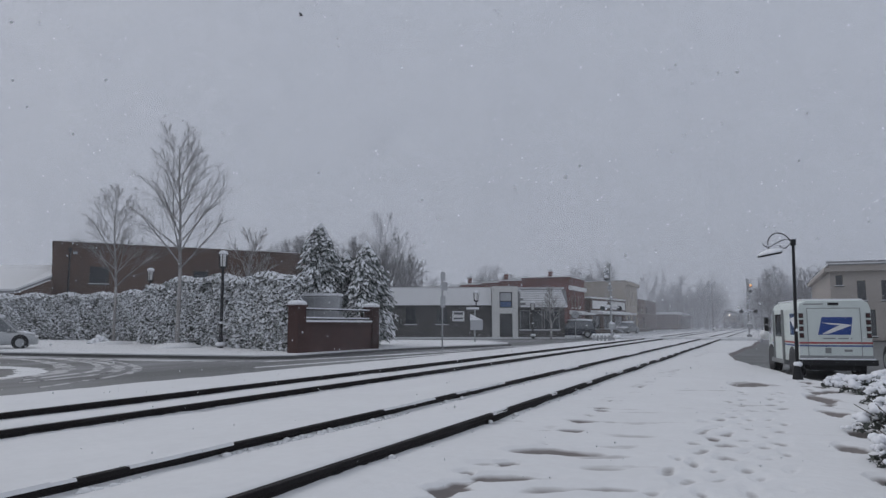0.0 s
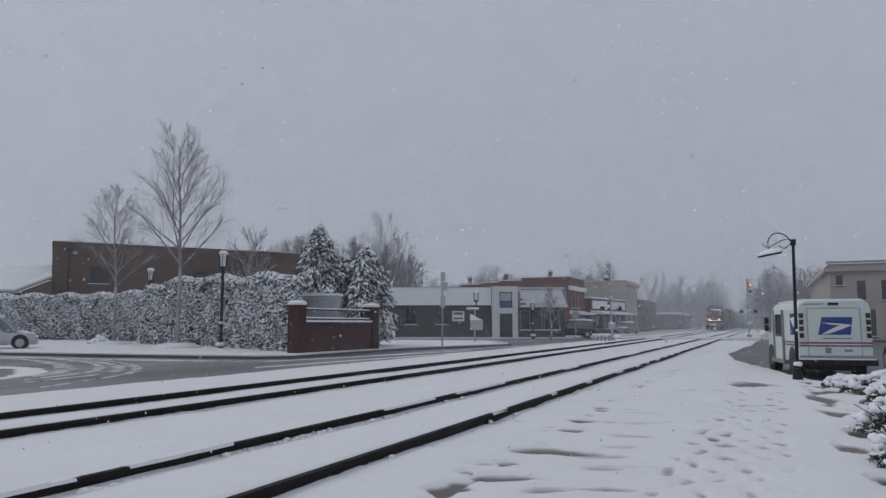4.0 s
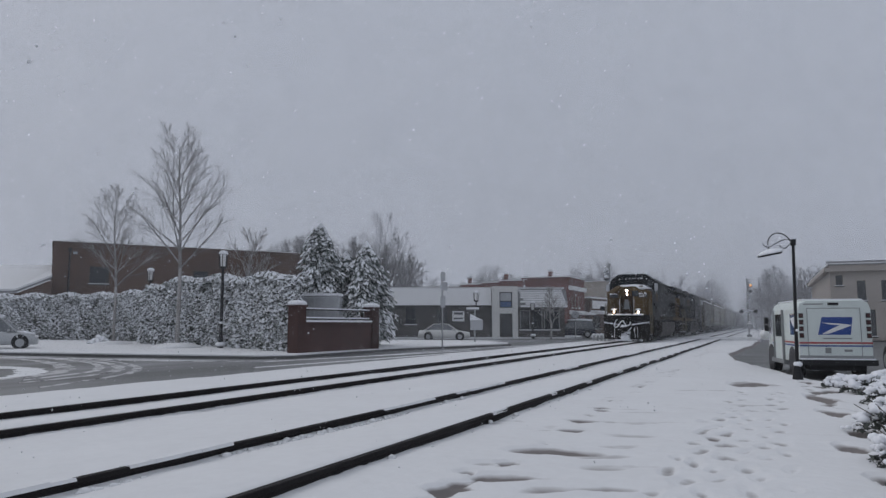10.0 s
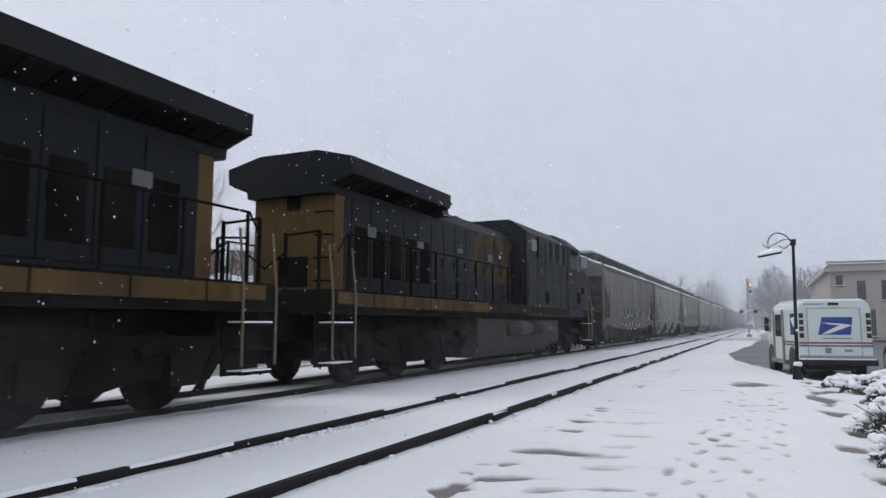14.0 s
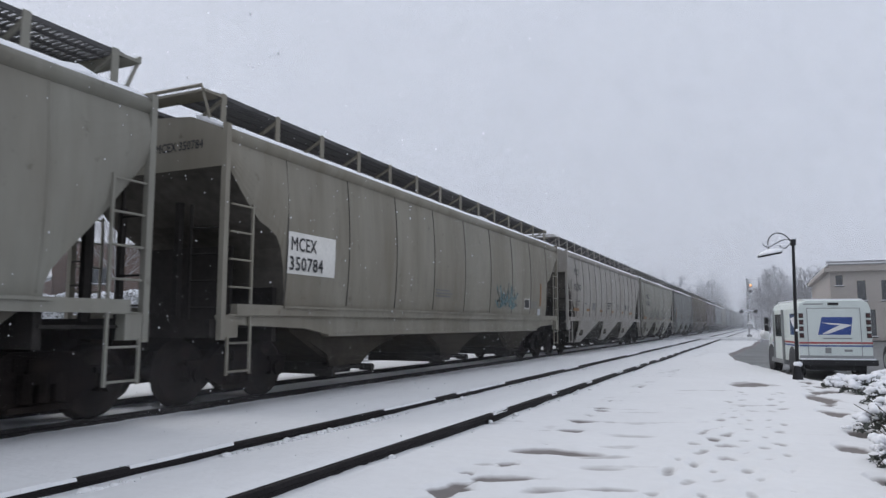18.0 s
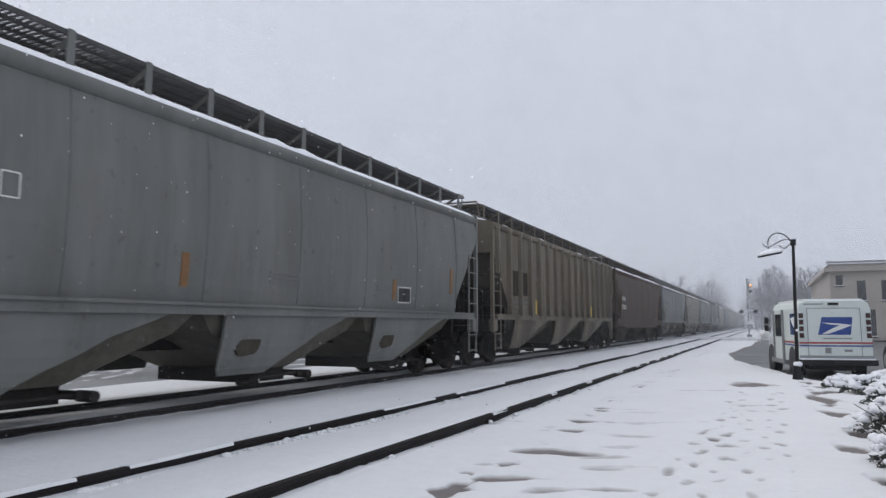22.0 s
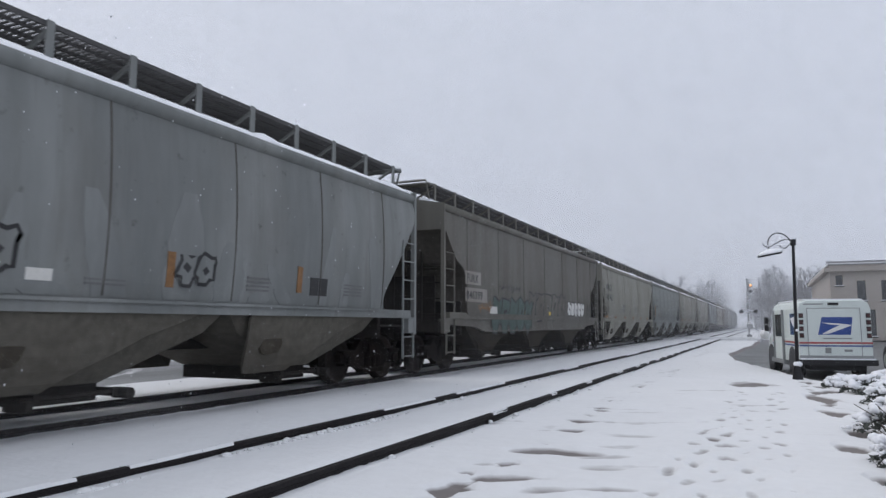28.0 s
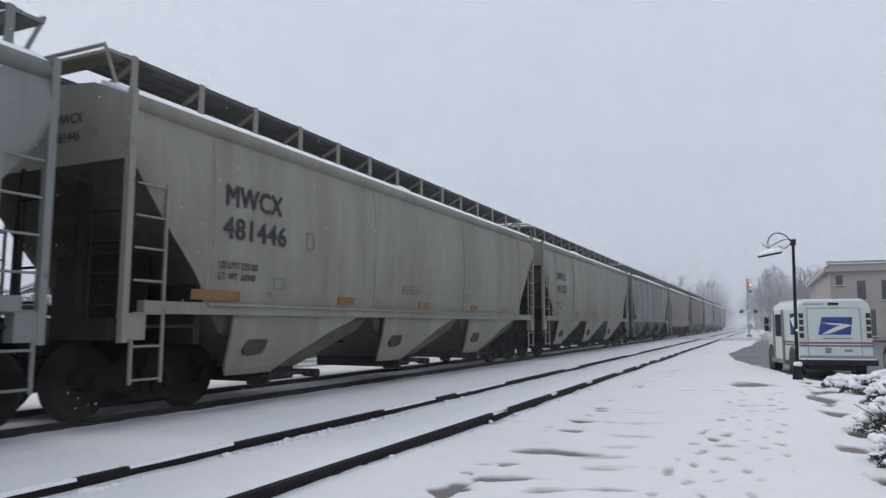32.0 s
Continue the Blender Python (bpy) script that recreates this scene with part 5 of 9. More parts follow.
    for y, z, w, h, fill, edge, seed, letters in murals:
        mural(car, -H + y, z, w, h, fill, edge, seed, letters, side_x(z + h * 0.7, style) + 0.008)
    if paint_mat is P_LIGHT:
        # pale tongues left where meltwater ran down the side
        r = random.Random(int(u))
        for i in range(16):
            y0, wide, tall = -H + 1.5 + (L - 3.2) * (i + r.uniform(-0.3, 0.3)) / 15, r.uniform(0.12, 0.42), r.choice((0.35, 0.55, 0.9, 1.25)) * r.uniform(0.8, 1.15)
            levels = [1.48 + tall * k / 8 for k in range(9)]
            sway = r.uniform(-0.06, 0.06)
            rings = []
            for k, zz in enumerate(levels):
                wk = wide * (1 - (k / 8.6) ** 3) ** 0.6 * r.uniform(0.85, 1.1)
                x = side_x(zz, style) + 0.002
                rings.append([(x - 0.01, y0 - wk + sway * k, zz), (x + 0.002, y0 - wk * 0.96 + sway * k, zz), (x + 0.002, y0 + wk * 0.96 + sway * k, zz), (x - 0.01, y0 + wk + sway * k, zz)])
            part("melt_stain", Shape().loft(rings), P_STAIN, car, "pale melt stain", fix=True)
    if end_text:
        for i, line in enumerate(end_text.split("|")):
            lettering(line, 0.14, 0.8, INK, Matrix.Translation((0.15, -H - 0.004, 3.75 - 0.24 * i)) @ FRONT, car)
    MOVERS.append((car, u))
    return car


# ---- locomotives ----
L_BLUE = paint("dark_blue_locomotive_paint", (0.0082, 0.0108, 0.0145), (0.019, 0.0150, 0.0115), 0.7, 0.55, 0.13)
L_YELLOW = paint("dirty_yellow_locomotive_paint", (0.105, 0.066, 0.026), (0.035, 0.025, 0.015), 0.85, 0.6, 0.1)
L_STRIPE_GRIMY = paint("stripe_paint_under_road_dirt", (0.026, 0.018, 0.010), (0.012, 0.010, 0.0085), 0.9, 0.7, 0.06)
L_EMBLEM = paint("faded_yellow_emblem_paint", (0.072, 0.046, 0.018), (0.022, 0.017, 0.012), 0.85, 0.65, 0.08)
L_STRIPE = paint("grimy_yellow_stripe_paint", (0.088, 0.055, 0.021), (0.014, 0.012, 0.01), 0.9, 0.65, 0.08)
L_BLACK = material("black_locomotive_underframe", (0.0085, 0.0076, 0.0070), 0.8, 0.0, vary=0.4, scale=2, grime=(0.022, 0.018, 0.0145), grime_amount=0.75, bump=0.2, gloss=0.03)
L_TANK = paint("grimy_grey_fuel_tank", (0.052, 0.047, 0.044), (0.030, 0.026, 0.024), 0.6, 0.62, 0.14)
L_NOSE = paint("stained_brown_nose_paint", (0.050, 0.030, 0.017), (0.018, 0.014, 0.011), 0.85, 0.65, 0.08)
SLUSH_GREY = material("grimy_snow_crust", (0.16, 0.165, 0.17), 0.8, vary=0.3, scale=5)
L_SCREEN = material("grey_reflecting_windscreen", (0.055, 0.060, 0.066), 0.2, vary=0.15, gloss=0.7)
L_GLASS = material("dusty_cab_glass", (0.02, 0.022, 0.025), 0.35, vary=0.1, gloss=0.12)
L_EDGE = material("worn_pale_edge_paint", (0.075, 0.078, 0.080), 0.6, vary=0.25, scale=3)
L_RAIL = material("yellow_grey_handrail", (0.11, 0.088, 0.05), 0.6, vary=0.2, scale=4)


def loco_bogie(parent, y):
    out = [(-2.95, 0.70), (-2.8, 1.0), (-1.2, 1.02), (-0.5, 1.16), (0.5, 1.16), (1.2, 1.02), (2.8, 1.0), (2.95, 0.70), (2.7, 0.38), (2.3, 0.36), (1.5, 0.46), (0.9, 0.34), (-0.9, 0.34), (-1.5, 0.46), (-2.3, 0.36), (-2.7, 0.38)]
    b = part("bogie", cached("loco_bolster", lambda: Shape().box(-1.0, 1.0, -2.6, 2.6, 0.62, 1.0).box(-0.7, 0.7, -0.6, 0.6, 1.0, 1.36), L_BLACK), L_BLACK, parent)
    for sx in (-1, 1):
        part("side_frame", cached("loco_side_frame" + str(sx), lambda: Shape().prism(out, 0, sx * 1.1 - 0.1, sx * 1.1 + 0.1), L_BLACK, fix=True), L_BLACK, b)
    b.matrix_basis = pose(0, y, 0)
    for wy in (-2.1, 0.0, 2.1):
        w = part("wheelset", cached("loco_wheelset", lambda: wheel_shape(0.53), P_WHEEL, True), P_WHEEL, b)
        w.matrix_basis = pose(0, wy, 0.53)
        WHEELSETS.append((w, 0.53, Vector((0, wy, 0.53))))
        for sx in (-1, 1):
            part("axle_box", cached("axle_box" + str(sx), lambda: Shape().box(min(sx * 1.08, sx * 1.32), max(sx * 1.08, sx * 1.32), -0.24, 0.24, 0.34, 0.76), L_BLACK), L_BLACK, b).matrix_basis = pose(0, wy, 0)
            part("brake_cylinder", cached("brake_cyl" + str(sx), lambda: Shape().tube([(sx * 1.25, -0.75, 0.8), (sx * 1.25, -0.3, 0.95)], 0.1, 8), L_BLACK), L_BLACK, b).matrix_basis = pose(0, wy, 0)
            part("brake_lever", cached("brake_lever" + str(sx), lambda: Shape().beam((sx * 1.22, 0.4, 0.25), (sx * 1.22, 0.66, 0.85), 0.07), L_BLACK), L_BLACK, b).matrix_basis = pose(0, wy, 0)
            part("sand_pipe", cached("sand_pipe" + str(sx), lambda: Shape().tube([(sx * 1.15, 0.75, 1.3), (sx * 1.15, 0.7, 0.6), (sx * 0.85, 0.62, 0.15)], 0.03, 6), L_BLACK), L_BLACK, b).matrix_basis = pose(0, wy, 0)
    return b


def stair(parent, x, y, sgn):
    """Steps at a corner of the locomotive, with a handrail each side."""
    s = Shape()
    for k in range(4):
        s.box(min(x, x - sgn * 0.35), max(x, x - sgn * 0.35), y - 0.35, y + 0.35, 0.42 + 0.36 * k, 0.46 + 0.36 * k)
    s.box(min(x - sgn * 0.33, x - sgn * 0.37), max(x - sgn * 0.33, x - sgn * 0.37), y - 0.4, y + 0.4, 0.4, 1.55)
    st = part("steps", s, L_BLACK, parent)
    g = Shape()
    for yy in (y - 0.38, y + 0.38):
        g.tube([(x + sgn * 0.02, yy, 0.55), (x + sgn * 0.02, yy, 1.7), (x - sgn * 0.08, yy, 2.6)], 0.022, 6)
    part("grab_rail", g, L_RAIL, st)
    part("snow_ledge", Shape().box(min(x, x - sgn * 0.3), max(x, x - sgn * 0.3), y - 0.33, y + 0.33, 0.47, 0.49).box(min(x, x - sgn * 0.3), max(x, x - sgn * 0.3), y - 0.33, y + 0.33, 1.19, 1.215), SNOW_SOFT, st)


def locomotive(u, reverse, label, lit, tank=(-3.5, 4.35), logo=(0.14, 4.03)):
    """A six-axle wide-cab diesel; local -y is the cab end, +x its right-hand side."""
    lo = thing("locomotive", label, "locomotive", pose(TRACK_X, u, RAIL_TOP, 0, 0, 180 if reverse else 0), group="locomotives of the freight train")

    def sbox(sx, xa, xb, y0, y1, z0, z1):
        return Shape().box(min(sx * xa, sx * xb), max(sx * xa, sx * xb), y0, y1, z0, z1)
    deck = part("underframe", Shape().box(-1.5, 1.5, -9.6, 10.5, 1.36, 1.80).box(-0.5, 0.5, -10.4, 10.7, 0.85, 1.36), L_BLACK, lo)
    for sx in (-1, 1):
        for k in range(15):
            y0 = -8.9 + 1.28 * k
            xa = 1.531 if y0 < -0.9 else 1.501
            part("sill_stripe", sbox(sx, xa, xa + 0.014, y0, y0 + 1.24, 1.50, 1.76), L_STRIPE_GRIMY if y0 < 1.5 else L_STRIPE, deck, "dirty yellow stripe on the side sill")
    # wide cab with raked front and chamfered roof, then the equipment cabinet at the same width
    rings = []
    for k, (yb, yt) in enumerate(((-8.25, -7.78), (-5.85, -5.85))):
        rings.append([(-1.55, yb, 1.45), (1.55, yb, 1.45), (1.55, yt, 4.22), (0.95, yt, 4.70), (-0.95, yt, 4.70), (-1.55, yt, 4.22)])
    cab = part("cab", Shape().loft(rings), L_BLUE, lo, fix=True)
    box_out = [(-1.53, 1.45), (1.53, 1.45), (1.53, 4.20), (0.95, 4.62), (-0.95, 4.62), (-1.53, 4.20)]
    blower = part("equipment_cabinet", Shape().prism(box_out, 1, -5.84, -0.7), L_BLUE, lo, fix=True)
    # nose: flat yellow face with chamfered shoulders, dark behind
    face = [(-1.12, 1.55), (1.12, 1.55), (1.12, 3.15), (0.5, 3.74), (-0.5, 3.74), (-1.12, 3.15)]
    mid_ = [(-1.52, 1.5), (1.52, 1.5), (1.52, 3.36), (0.85, 3.82), (-0.85, 3.82), (-1.52, 3.36)]
    back = [(-1.55, 1.45), (1.55, 1.45), (1.55, 3.50), (0.95, 3.92), (-0.95, 3.92), (-1.55, 3.50)]
    ns = part("nose", Shape().loft([[(x, -9.60, z) for x, z in face], [(x, -9.10, z) for x, z in mid_]]), L_YELLOW, lo, "dirty yellow nose", fix=True)
    part("nose_side", Shape().loft([[(x, -9.099, z) for x, z in mid_], [(x, -7.9, z) for x, z in back]]), L_BLUE, lo, fix=True)
    nd = part("nose_door", Shape().box(-0.40, 0.26, -9.63, -9.60, 1.62, 3.02), L_NOSE, ns, "brown stained nose door")
    part("door_frame", Shape().box(-0.46, -0.40, -9.64, -9.60, 1.62, 3.06).box(0.26, 0.32, -9.64, -9.60, 1.62, 3.04).box(-0.40, 0.26, -9.64, -9.60, 3.02, 3.06), L_BLACK, nd)
    part("door_latch", Shape().box(0.10, 0.20, -9.66, -9.63, 2.2, 2.45), L_BLACK, nd)
    part("nose_window", Shape().box(0.30, 0.68, -9.625, -9.602, 3.06, 3.42), GLASS_DARK, ns)
    part("window_frame", Shape().box(0.26, 0.30, -9.64, -9.60, 3.02, 3.46).box(0.68, 0.72, -9.64, -9.60, 3.02, 3.46).box(0.30, 0.68, -9.64, -9.60, 3.42, 3.46), L_BLACK, ns)
    cap = random.Random(5)
    rings = []
    for i in range(9):
        y = -9.55 + 1.5 * i / 8
        z0 = 3.74 + 0.13 * i / 8
        w = 0.62 + 0.45 * min(1, i / 4)
        j = [cap.uniform(-0.02, 0.03) for _ in range(6)]
        rings.append([(-w * 0.8 + j[0], y, z0 - 0.10), (-w * 0.6, y, z0 + 0.05 + j[1]), (0.0, y, z0 + 0.10 + j[2]), (w * 0.8, y, z0 + 0.05 + j[3]), (w + 0.30 + j[4], y, z0 - 0.22), (w, y, z0 - 0.14)])
    top = Shape().loft(rings)
    for i in range(60):
        x = cap.uniform(-0.55, 1.15)
        top.ball((x, cap.uniform(-9.52, -8.35), 3.80 - 0.30 * max(0, x - 0.5) + cap.uniform(-0.03, 0.05)), cap.uniform(0.06, 0.17), 8, 5, cap.uniform(0.35, 0.6))
    part("snow_on_nose", top, SNOW_SOFT, ns, "snow lying on the nose top", True, True)
    part("headlight_box", Shape().box(-0.20, 0.08, -9.66, -9.602, 3.08, 3.62), L_BLACK, ns)
    for z in (3.47, 3.23):
        hl = part("headlight", Shape().tube([(-0.06, -9.685, z), (-0.06, -9.6, z)], 0.09, 14), STEEL_GREY, ns)
        part("bulb", Shape().tube([(-0.06, -9.70, z), (-0.06, -9.686, z)], 0.034, 12), LAMP_LIT if lit else GLASS_DARK, hl)
    for sx in (-1, 1):
        nb = part("number_board", Shape().box(sx * 0.96 - 0.28, sx * 0.96 + 0.28, -9.66, -9.45, 2.98, 3.22), INK, ns)
        lump = Shape()
        for k in range(14):
            lump.ball((sx * 0.96 + cap.uniform(-0.24, 0.24), -9.57 + cap.uniform(-0.06, 0.06), 3.22 + cap.uniform(0, 0.03)), cap.uniform(0.04, 0.09), 7, 4, cap.uniform(0.4, 0.8))
        part("snow_ledge", lump, SNOW_SOFT, nb, "", True)
        dl = part("ditch_light", Shape().box(sx * 0.80 - 0.15, sx * 0.80 + 0.15, -10.55, -10.35, 1.84, 2.12), L_BLACK, lo)
        part("lens", Shape().tube([(sx * 0.80, -10.585, 1.97), (sx * 0.80, -10.55, 1.97)], 0.036, 12), LAMP_LIT if lit else GLASS_DARK, dl)
        lump = Shape()
        for k in range(12):
            lump.ball((sx * 0.80 + cap.uniform(-0.13, 0.13), -10.46 + cap.uniform(-0.09, 0.07), 2.14 + cap.uniform(-0.02, 0.05)), cap.uniform(0.05, 0.11), 8, 5, cap.uniform(0.5, 0.8))
        part("snow_cap", lump, SNOW_SOFT, dl, "", True)
        for pts in ([(sx * 0.46, -10.2, 1.8), (sx * 0.46, -10.15, 2.95), (sx * 0.46, -9.62, 3.0)], [(sx * 1.12, -10.3, 1.8), (sx * 1.10, -10.2, 2.75), (sx * 1.0, -9.6, 2.85)],
                    [(sx * 1.5, -9.95, 0.55), (sx * 1.5, -9.95, 1.9), (sx * 1.40, -9.35, 2.95)], [(sx * 1.54, -9.3, 0.55), (sx * 1.54, -9.25, 1.9), (sx * 1.5, -9.05, 2.9)]):
            part("grab_rail", Shape().tube(pts, 0.022, 6), L_RAIL, ns)
        part("rail_frost", Shape().beam((sx * 0.475, -10.215, 1.85), (sx * 0.475, -10.17, 2.85), 0.02), SNOW_SOFT, ns)
    if not reverse:
        lettering("568", 0.17, 0.95, INK_WHITE, Matrix.Translation((0.76, -9.664, 3.02)) @ FRONT, ns)
    part("door_snow", Shape().loft([[(-0.30, -9.64, 2.2), (0.12, -9.64, 2.2), (0.05, -9.66, 2.25), (-0.25, -9.66, 2.25)], [(-0.22, -9.632, 2.85), (0.02, -9.632, 2.85), (0.0, -9.638, 2.82), (-0.2, -9.638, 2.82)]]), SLUSH_GREY, ns, "snow stuck on the nose door")
    # platform, anticlimber, plough, hoses, caked snow
    part("front_platform", Shape().box(-1.45, 1.45, -10.6, -9.6, 1.56, 1.80), L_BLACK, lo)
    part("anticlimber", Shape().box(-1.25, 1.25, -10.85, -10.6, 1.50, 1.76), L_BLACK, lo)
    ledge = Shape()
    lr = random.Random(17)
    for i in range(46):
        x = lr.uniform(-1.12, 1.12)
        ledge.ball((x, -10.68 + lr.uniform(-0.10, 0.10), 1.78 + lr.uniform(0.0, 0.03)), lr.uniform(0.05, 0.13), 8, 5, lr.uniform(0.35, 0.85))
    part("snow_ledge", ledge, SNOW_SOFT, lo, "ridge of snow on the front platform", True)
    part("pilot_plate", Shape().box(-1.45, 1.45, -10.6, -10.5, 0.5, 1.56), L_BLACK, lo)
    for sx in (-1, 1):
        blade = Shape().loft([[(sx * 0.30, -11.0, 0.16), (sx * 1.5, -10.62, 0.18), (sx * 1.5, -10.55, 0.18), (sx * 0.30, -10.9, 0.16)], [(sx * 0.32, -10.82, 0.75), (sx * 1.5, -10.5, 0.78), (sx * 1.5, -10.45, 0.78), (sx * 0.32, -10.7, 0.75)],
                              [(sx * 0.40, -10.95, 1.12), (sx * 1.5, -10.62, 1.28), (sx * 1.5, -10.55, 1.28), (sx * 0.40, -10.85, 1.12)]])
        pl = part("plough_blade", blade, L_BLACK, lo, fix=True)
        rim = Shape()
        for i in range(30):
            q = i / 29
            rim.ball((sx * (0.42 + 1.06 * q), -10.92 + 0.32 * q + lr.uniform(-0.02, 0.02), 1.13 + 0.16 * q + lr.uniform(-0.01, 0.02)), lr.uniform(0.03, 0.075) * (1 if lr.random() < 0.85 else 0.5), 7, 4, lr.uniform(0.5, 0.9))
        part("snow_ledge", rim, SNOW_SOFT, pl, "", True)
    cs = Shape()
    caked = random.Random(3 if reverse else 2)
    for i in range(120):
        x = caked.gauss(0.05, 0.40)
        z = 0.12 + 0.6 * caked.random() ** 2.0
        cs.ball((x, -10.93 + abs(x) * 0.26 + 0.12 * (z > 0.4) + caked.uniform(-0.03, 0.03), z), caked.uniform(0.03, 0.11), 6, 4, caked.uniform(0.6, 1.2))
    for i in range(46):
        x = caked.gauss(0, 0.42)
        cs.ball((x, -10.92 + abs(x) * 0.26, 0.14 + 0.22 * caked.random() ** 2), caked.uniform(0.05, 0.13), 6, 4, 0.7)
    for k in range(9):
        cs.ball((-0.02 + caked.gauss(0, 0.05), -11.32 + caked.uniform(-0.04, 0.04), 0.98 + caked.uniform(-0.04, 0.08)), caked.uniform(0.06, 0.12), 7, 5, 0.9)
    tagged(part("caked_snow", cs, SNOW_SOFT, lo, "snow caked on the plough", True), kind="stuff")
    for pts, r in (([(-0.73, -10.92, 1.09), (-0.68, -10.95, 0.99), (-0.60, -10.98, 0.97), (-0.50, -11.0, 1.0), (-0.40, -11.0, 1.12), (-0.30, -11.0, 1.27), (-0.20, -10.98, 1.39), (-0.13, -10.98, 1.40), (-0.06, -11.0, 1.28), (0.02, -11.0, 1.14), (0.12, -11.0, 1.07), (0.22, -10.98, 1.08), (0.30, -10.92, 1.16), (0.31, -10.75, 1.30)], 0.036),
                   ([(-0.73, -10.92, 1.09), (-0.72, -10.88, 1.20), (-0.65, -10.8, 1.38), (-0.54, -10.65, 1.52)], 0.03), ([(-0.20, -11.02, 0.20), (-0.12, -11.02, 0.34), (-0.02, -11.03, 0.50), (0.12, -11.03, 0.64), (0.26, -11.0, 0.78), (0.36, -10.95, 0.90), (0.40, -10.8, 1.0)], 0.034),
                   ([(0.62, -10.90, 0.95), (0.60, -10.94, 0.70), (0.64, -10.97, 0.42), (0.62, -10.98, 0.25)], 0.014), ([(0.78, -10.86, 0.98), (0.80, -10.90, 0.66), (0.78, -10.93, 0.30)], 0.012), ([(-0.72, -10.90, 0.95), (-0.70, -10.93, 0.6), (-0.74, -10.95, 0.25)], 0.013)):
        part("air_hose", Shape().tube(pts, r, 7), SNOW_SOFT, lo, "snow-covered air hose", True)
    coupler(lo, -10.55, -1), coupler(lo, 10.5, 1)
    # glazing
    def front_y(z):
        return -8.25 + (z - 1.0) / 3.22 * 0.47 - 0.012
    for sx in (-1, 1):
        za, zb = 3.86, 4.30
        part("windscreen", Shape().add([(sx * 0.07, front_y(za), za), (sx * 1.36, front_y(za), za), (sx * 1.28, front_y(zb), zb), (sx * 0.07, front_y(zb), zb)], [(0, 1, 2, 3)]), L_SCREEN, cab)
        part("wiper", Shape().beam((sx * 0.9, front_y(3.9) - 0.03, 3.88), (sx * 0.5, front_y(4.2) - 0.03, 4.22), 0.02), L_BLACK, cab)
        part("snow_ledge", Shape().box(min(sx * 0.5, sx * 1.1), max(sx * 0.5, sx * 1.1), front_y(3.86) - 0.06, front_y(3.86), 3.83, 3.87), SNOW_SOFT, cab)
        for y0, y1 in ((-8.0, -7.75), (-7.55, -6.95), (-6.9, -6.25)):
            part("side_window", sbox(sx, 1.545, 1.562, y0, y1, 3.38, 4.02), L_GLASS, cab)
        for y0 in (-7.62, -6.95, -6.24):
            part("window_frame", sbox(sx, 1.551, 1.572, y0, y0 + 0.05, 3.32, 4.06), SIGN_BACK if y0 == -7.62 else L_EDGE, cab)
        part("window_visor", Shape().loft([[(sx * 1.55, y, 4.10), (sx * 1.86, y, 3.98), (sx * 1.86, y, 3.95), (sx * 1.55, y, 4.06)] for y in (-7.7, -6.2)]), L_BLUE, cab, fix=True)
        part("wind_deflector", sbox(sx, 1.56, 1.78, -8.06, -8.03, 3.5, 4.0), SIGN_BACK, cab)
        for gy, wv in ((-5.5, 0.66), (-4.62, 0.80), (-3.72, 0.68)):
            gr = part("grille", sbox(sx, 1.531, 1.543, gy, gy + wv, 3.48, 4.06), L_BLACK, blower)
            for k in range(6):
                part("louvre", sbox(sx, 1.544, 1.575, gy, gy + wv, 3.51 + 0.09 * k, 3.545 + 0.09 * k), L_BLUE, gr)
            for yy in (gy - 0.05, gy + wv):
                part("grille_frame", sbox(sx, 1.531, 1.59, yy, yy + 0.05, 3.42, 4.10), L_EDGE, gr)
        part("filter_screen", sbox(sx, 1.531, 1.56, -1.75, -1.2, 3.62, 4.0), SLUSH_GREY, blower, "snow-clogged filter screen")
        part("filter_frame", sbox(sx, 1.531, 1.59, -1.88, -1.80, 3.45, 4.12), L_BLACK, blower)
        for y0, y1, z0, z1 in ((-8.45, -7.95, 2.42, 2.70), (-7.75, -7.25, 2.0, 2.45), (-7.3, -7.1, 2.55, 2.62), (-3.2, -2.8, 1.9, 2.3), (-7.4, -6.5, 1.82, 1.86)):
            part("access_hatch", sbox(sx, 1.536, 1.560, y0, y1, z0, z1), L_BLACK, cab if y1 < -5.85 else blower)
        part("side_door", sbox(sx, 1.531, 1.55, -1.7, -0.8, 1.85, 3.25), L_BLUE, blower)
        for k in range(5):
            part("panel_seam", sbox(sx, 1.531, 1.537, -5.7 + 0.95 * k, -5.69 + 0.95 * k, 1.85, 4.1), L_BLACK, blower)
    part("cab_brow", Shape().loft([[(-1.4, -7.95, 4.32), (1.4, -7.95, 4.32), (0.95, -7.95, 4.70), (-0.95, -7.95, 4.70)], [(-1.45, -7.75, 4.32), (1.45, -7.75, 4.32), (0.95, -7.75, 4.72), (-0.95, -7.75, 4.72)]]), L_BLUE, cab, fix=True)
    bs = Shape()
    for i in range(14):
        bs.ball((lr.uniform(-1.1, 1.1), -7.93, 4.36 + lr.uniform(0, 0.05)), lr.uniform(0.03, 0.07), 6, 4, 0.6)
    part("snow_bits", bs, SNOW_SOFT, cab, "", True)
    # long hood, doors, walkway rails, radiator housing
    hood_out = [(-0.98, 1.80), (0.98, 1.80), (0.98, 3.86), (0.80, 4.14), (0.35, 4.26), (-0.35, 4.26), (-0.80, 4.14), (-0.98, 3.86)]
    hood = part("long_hood", Shape().prism(hood_out, 1, -0.69, 9.3), L_BLUE, lo, fix=True)
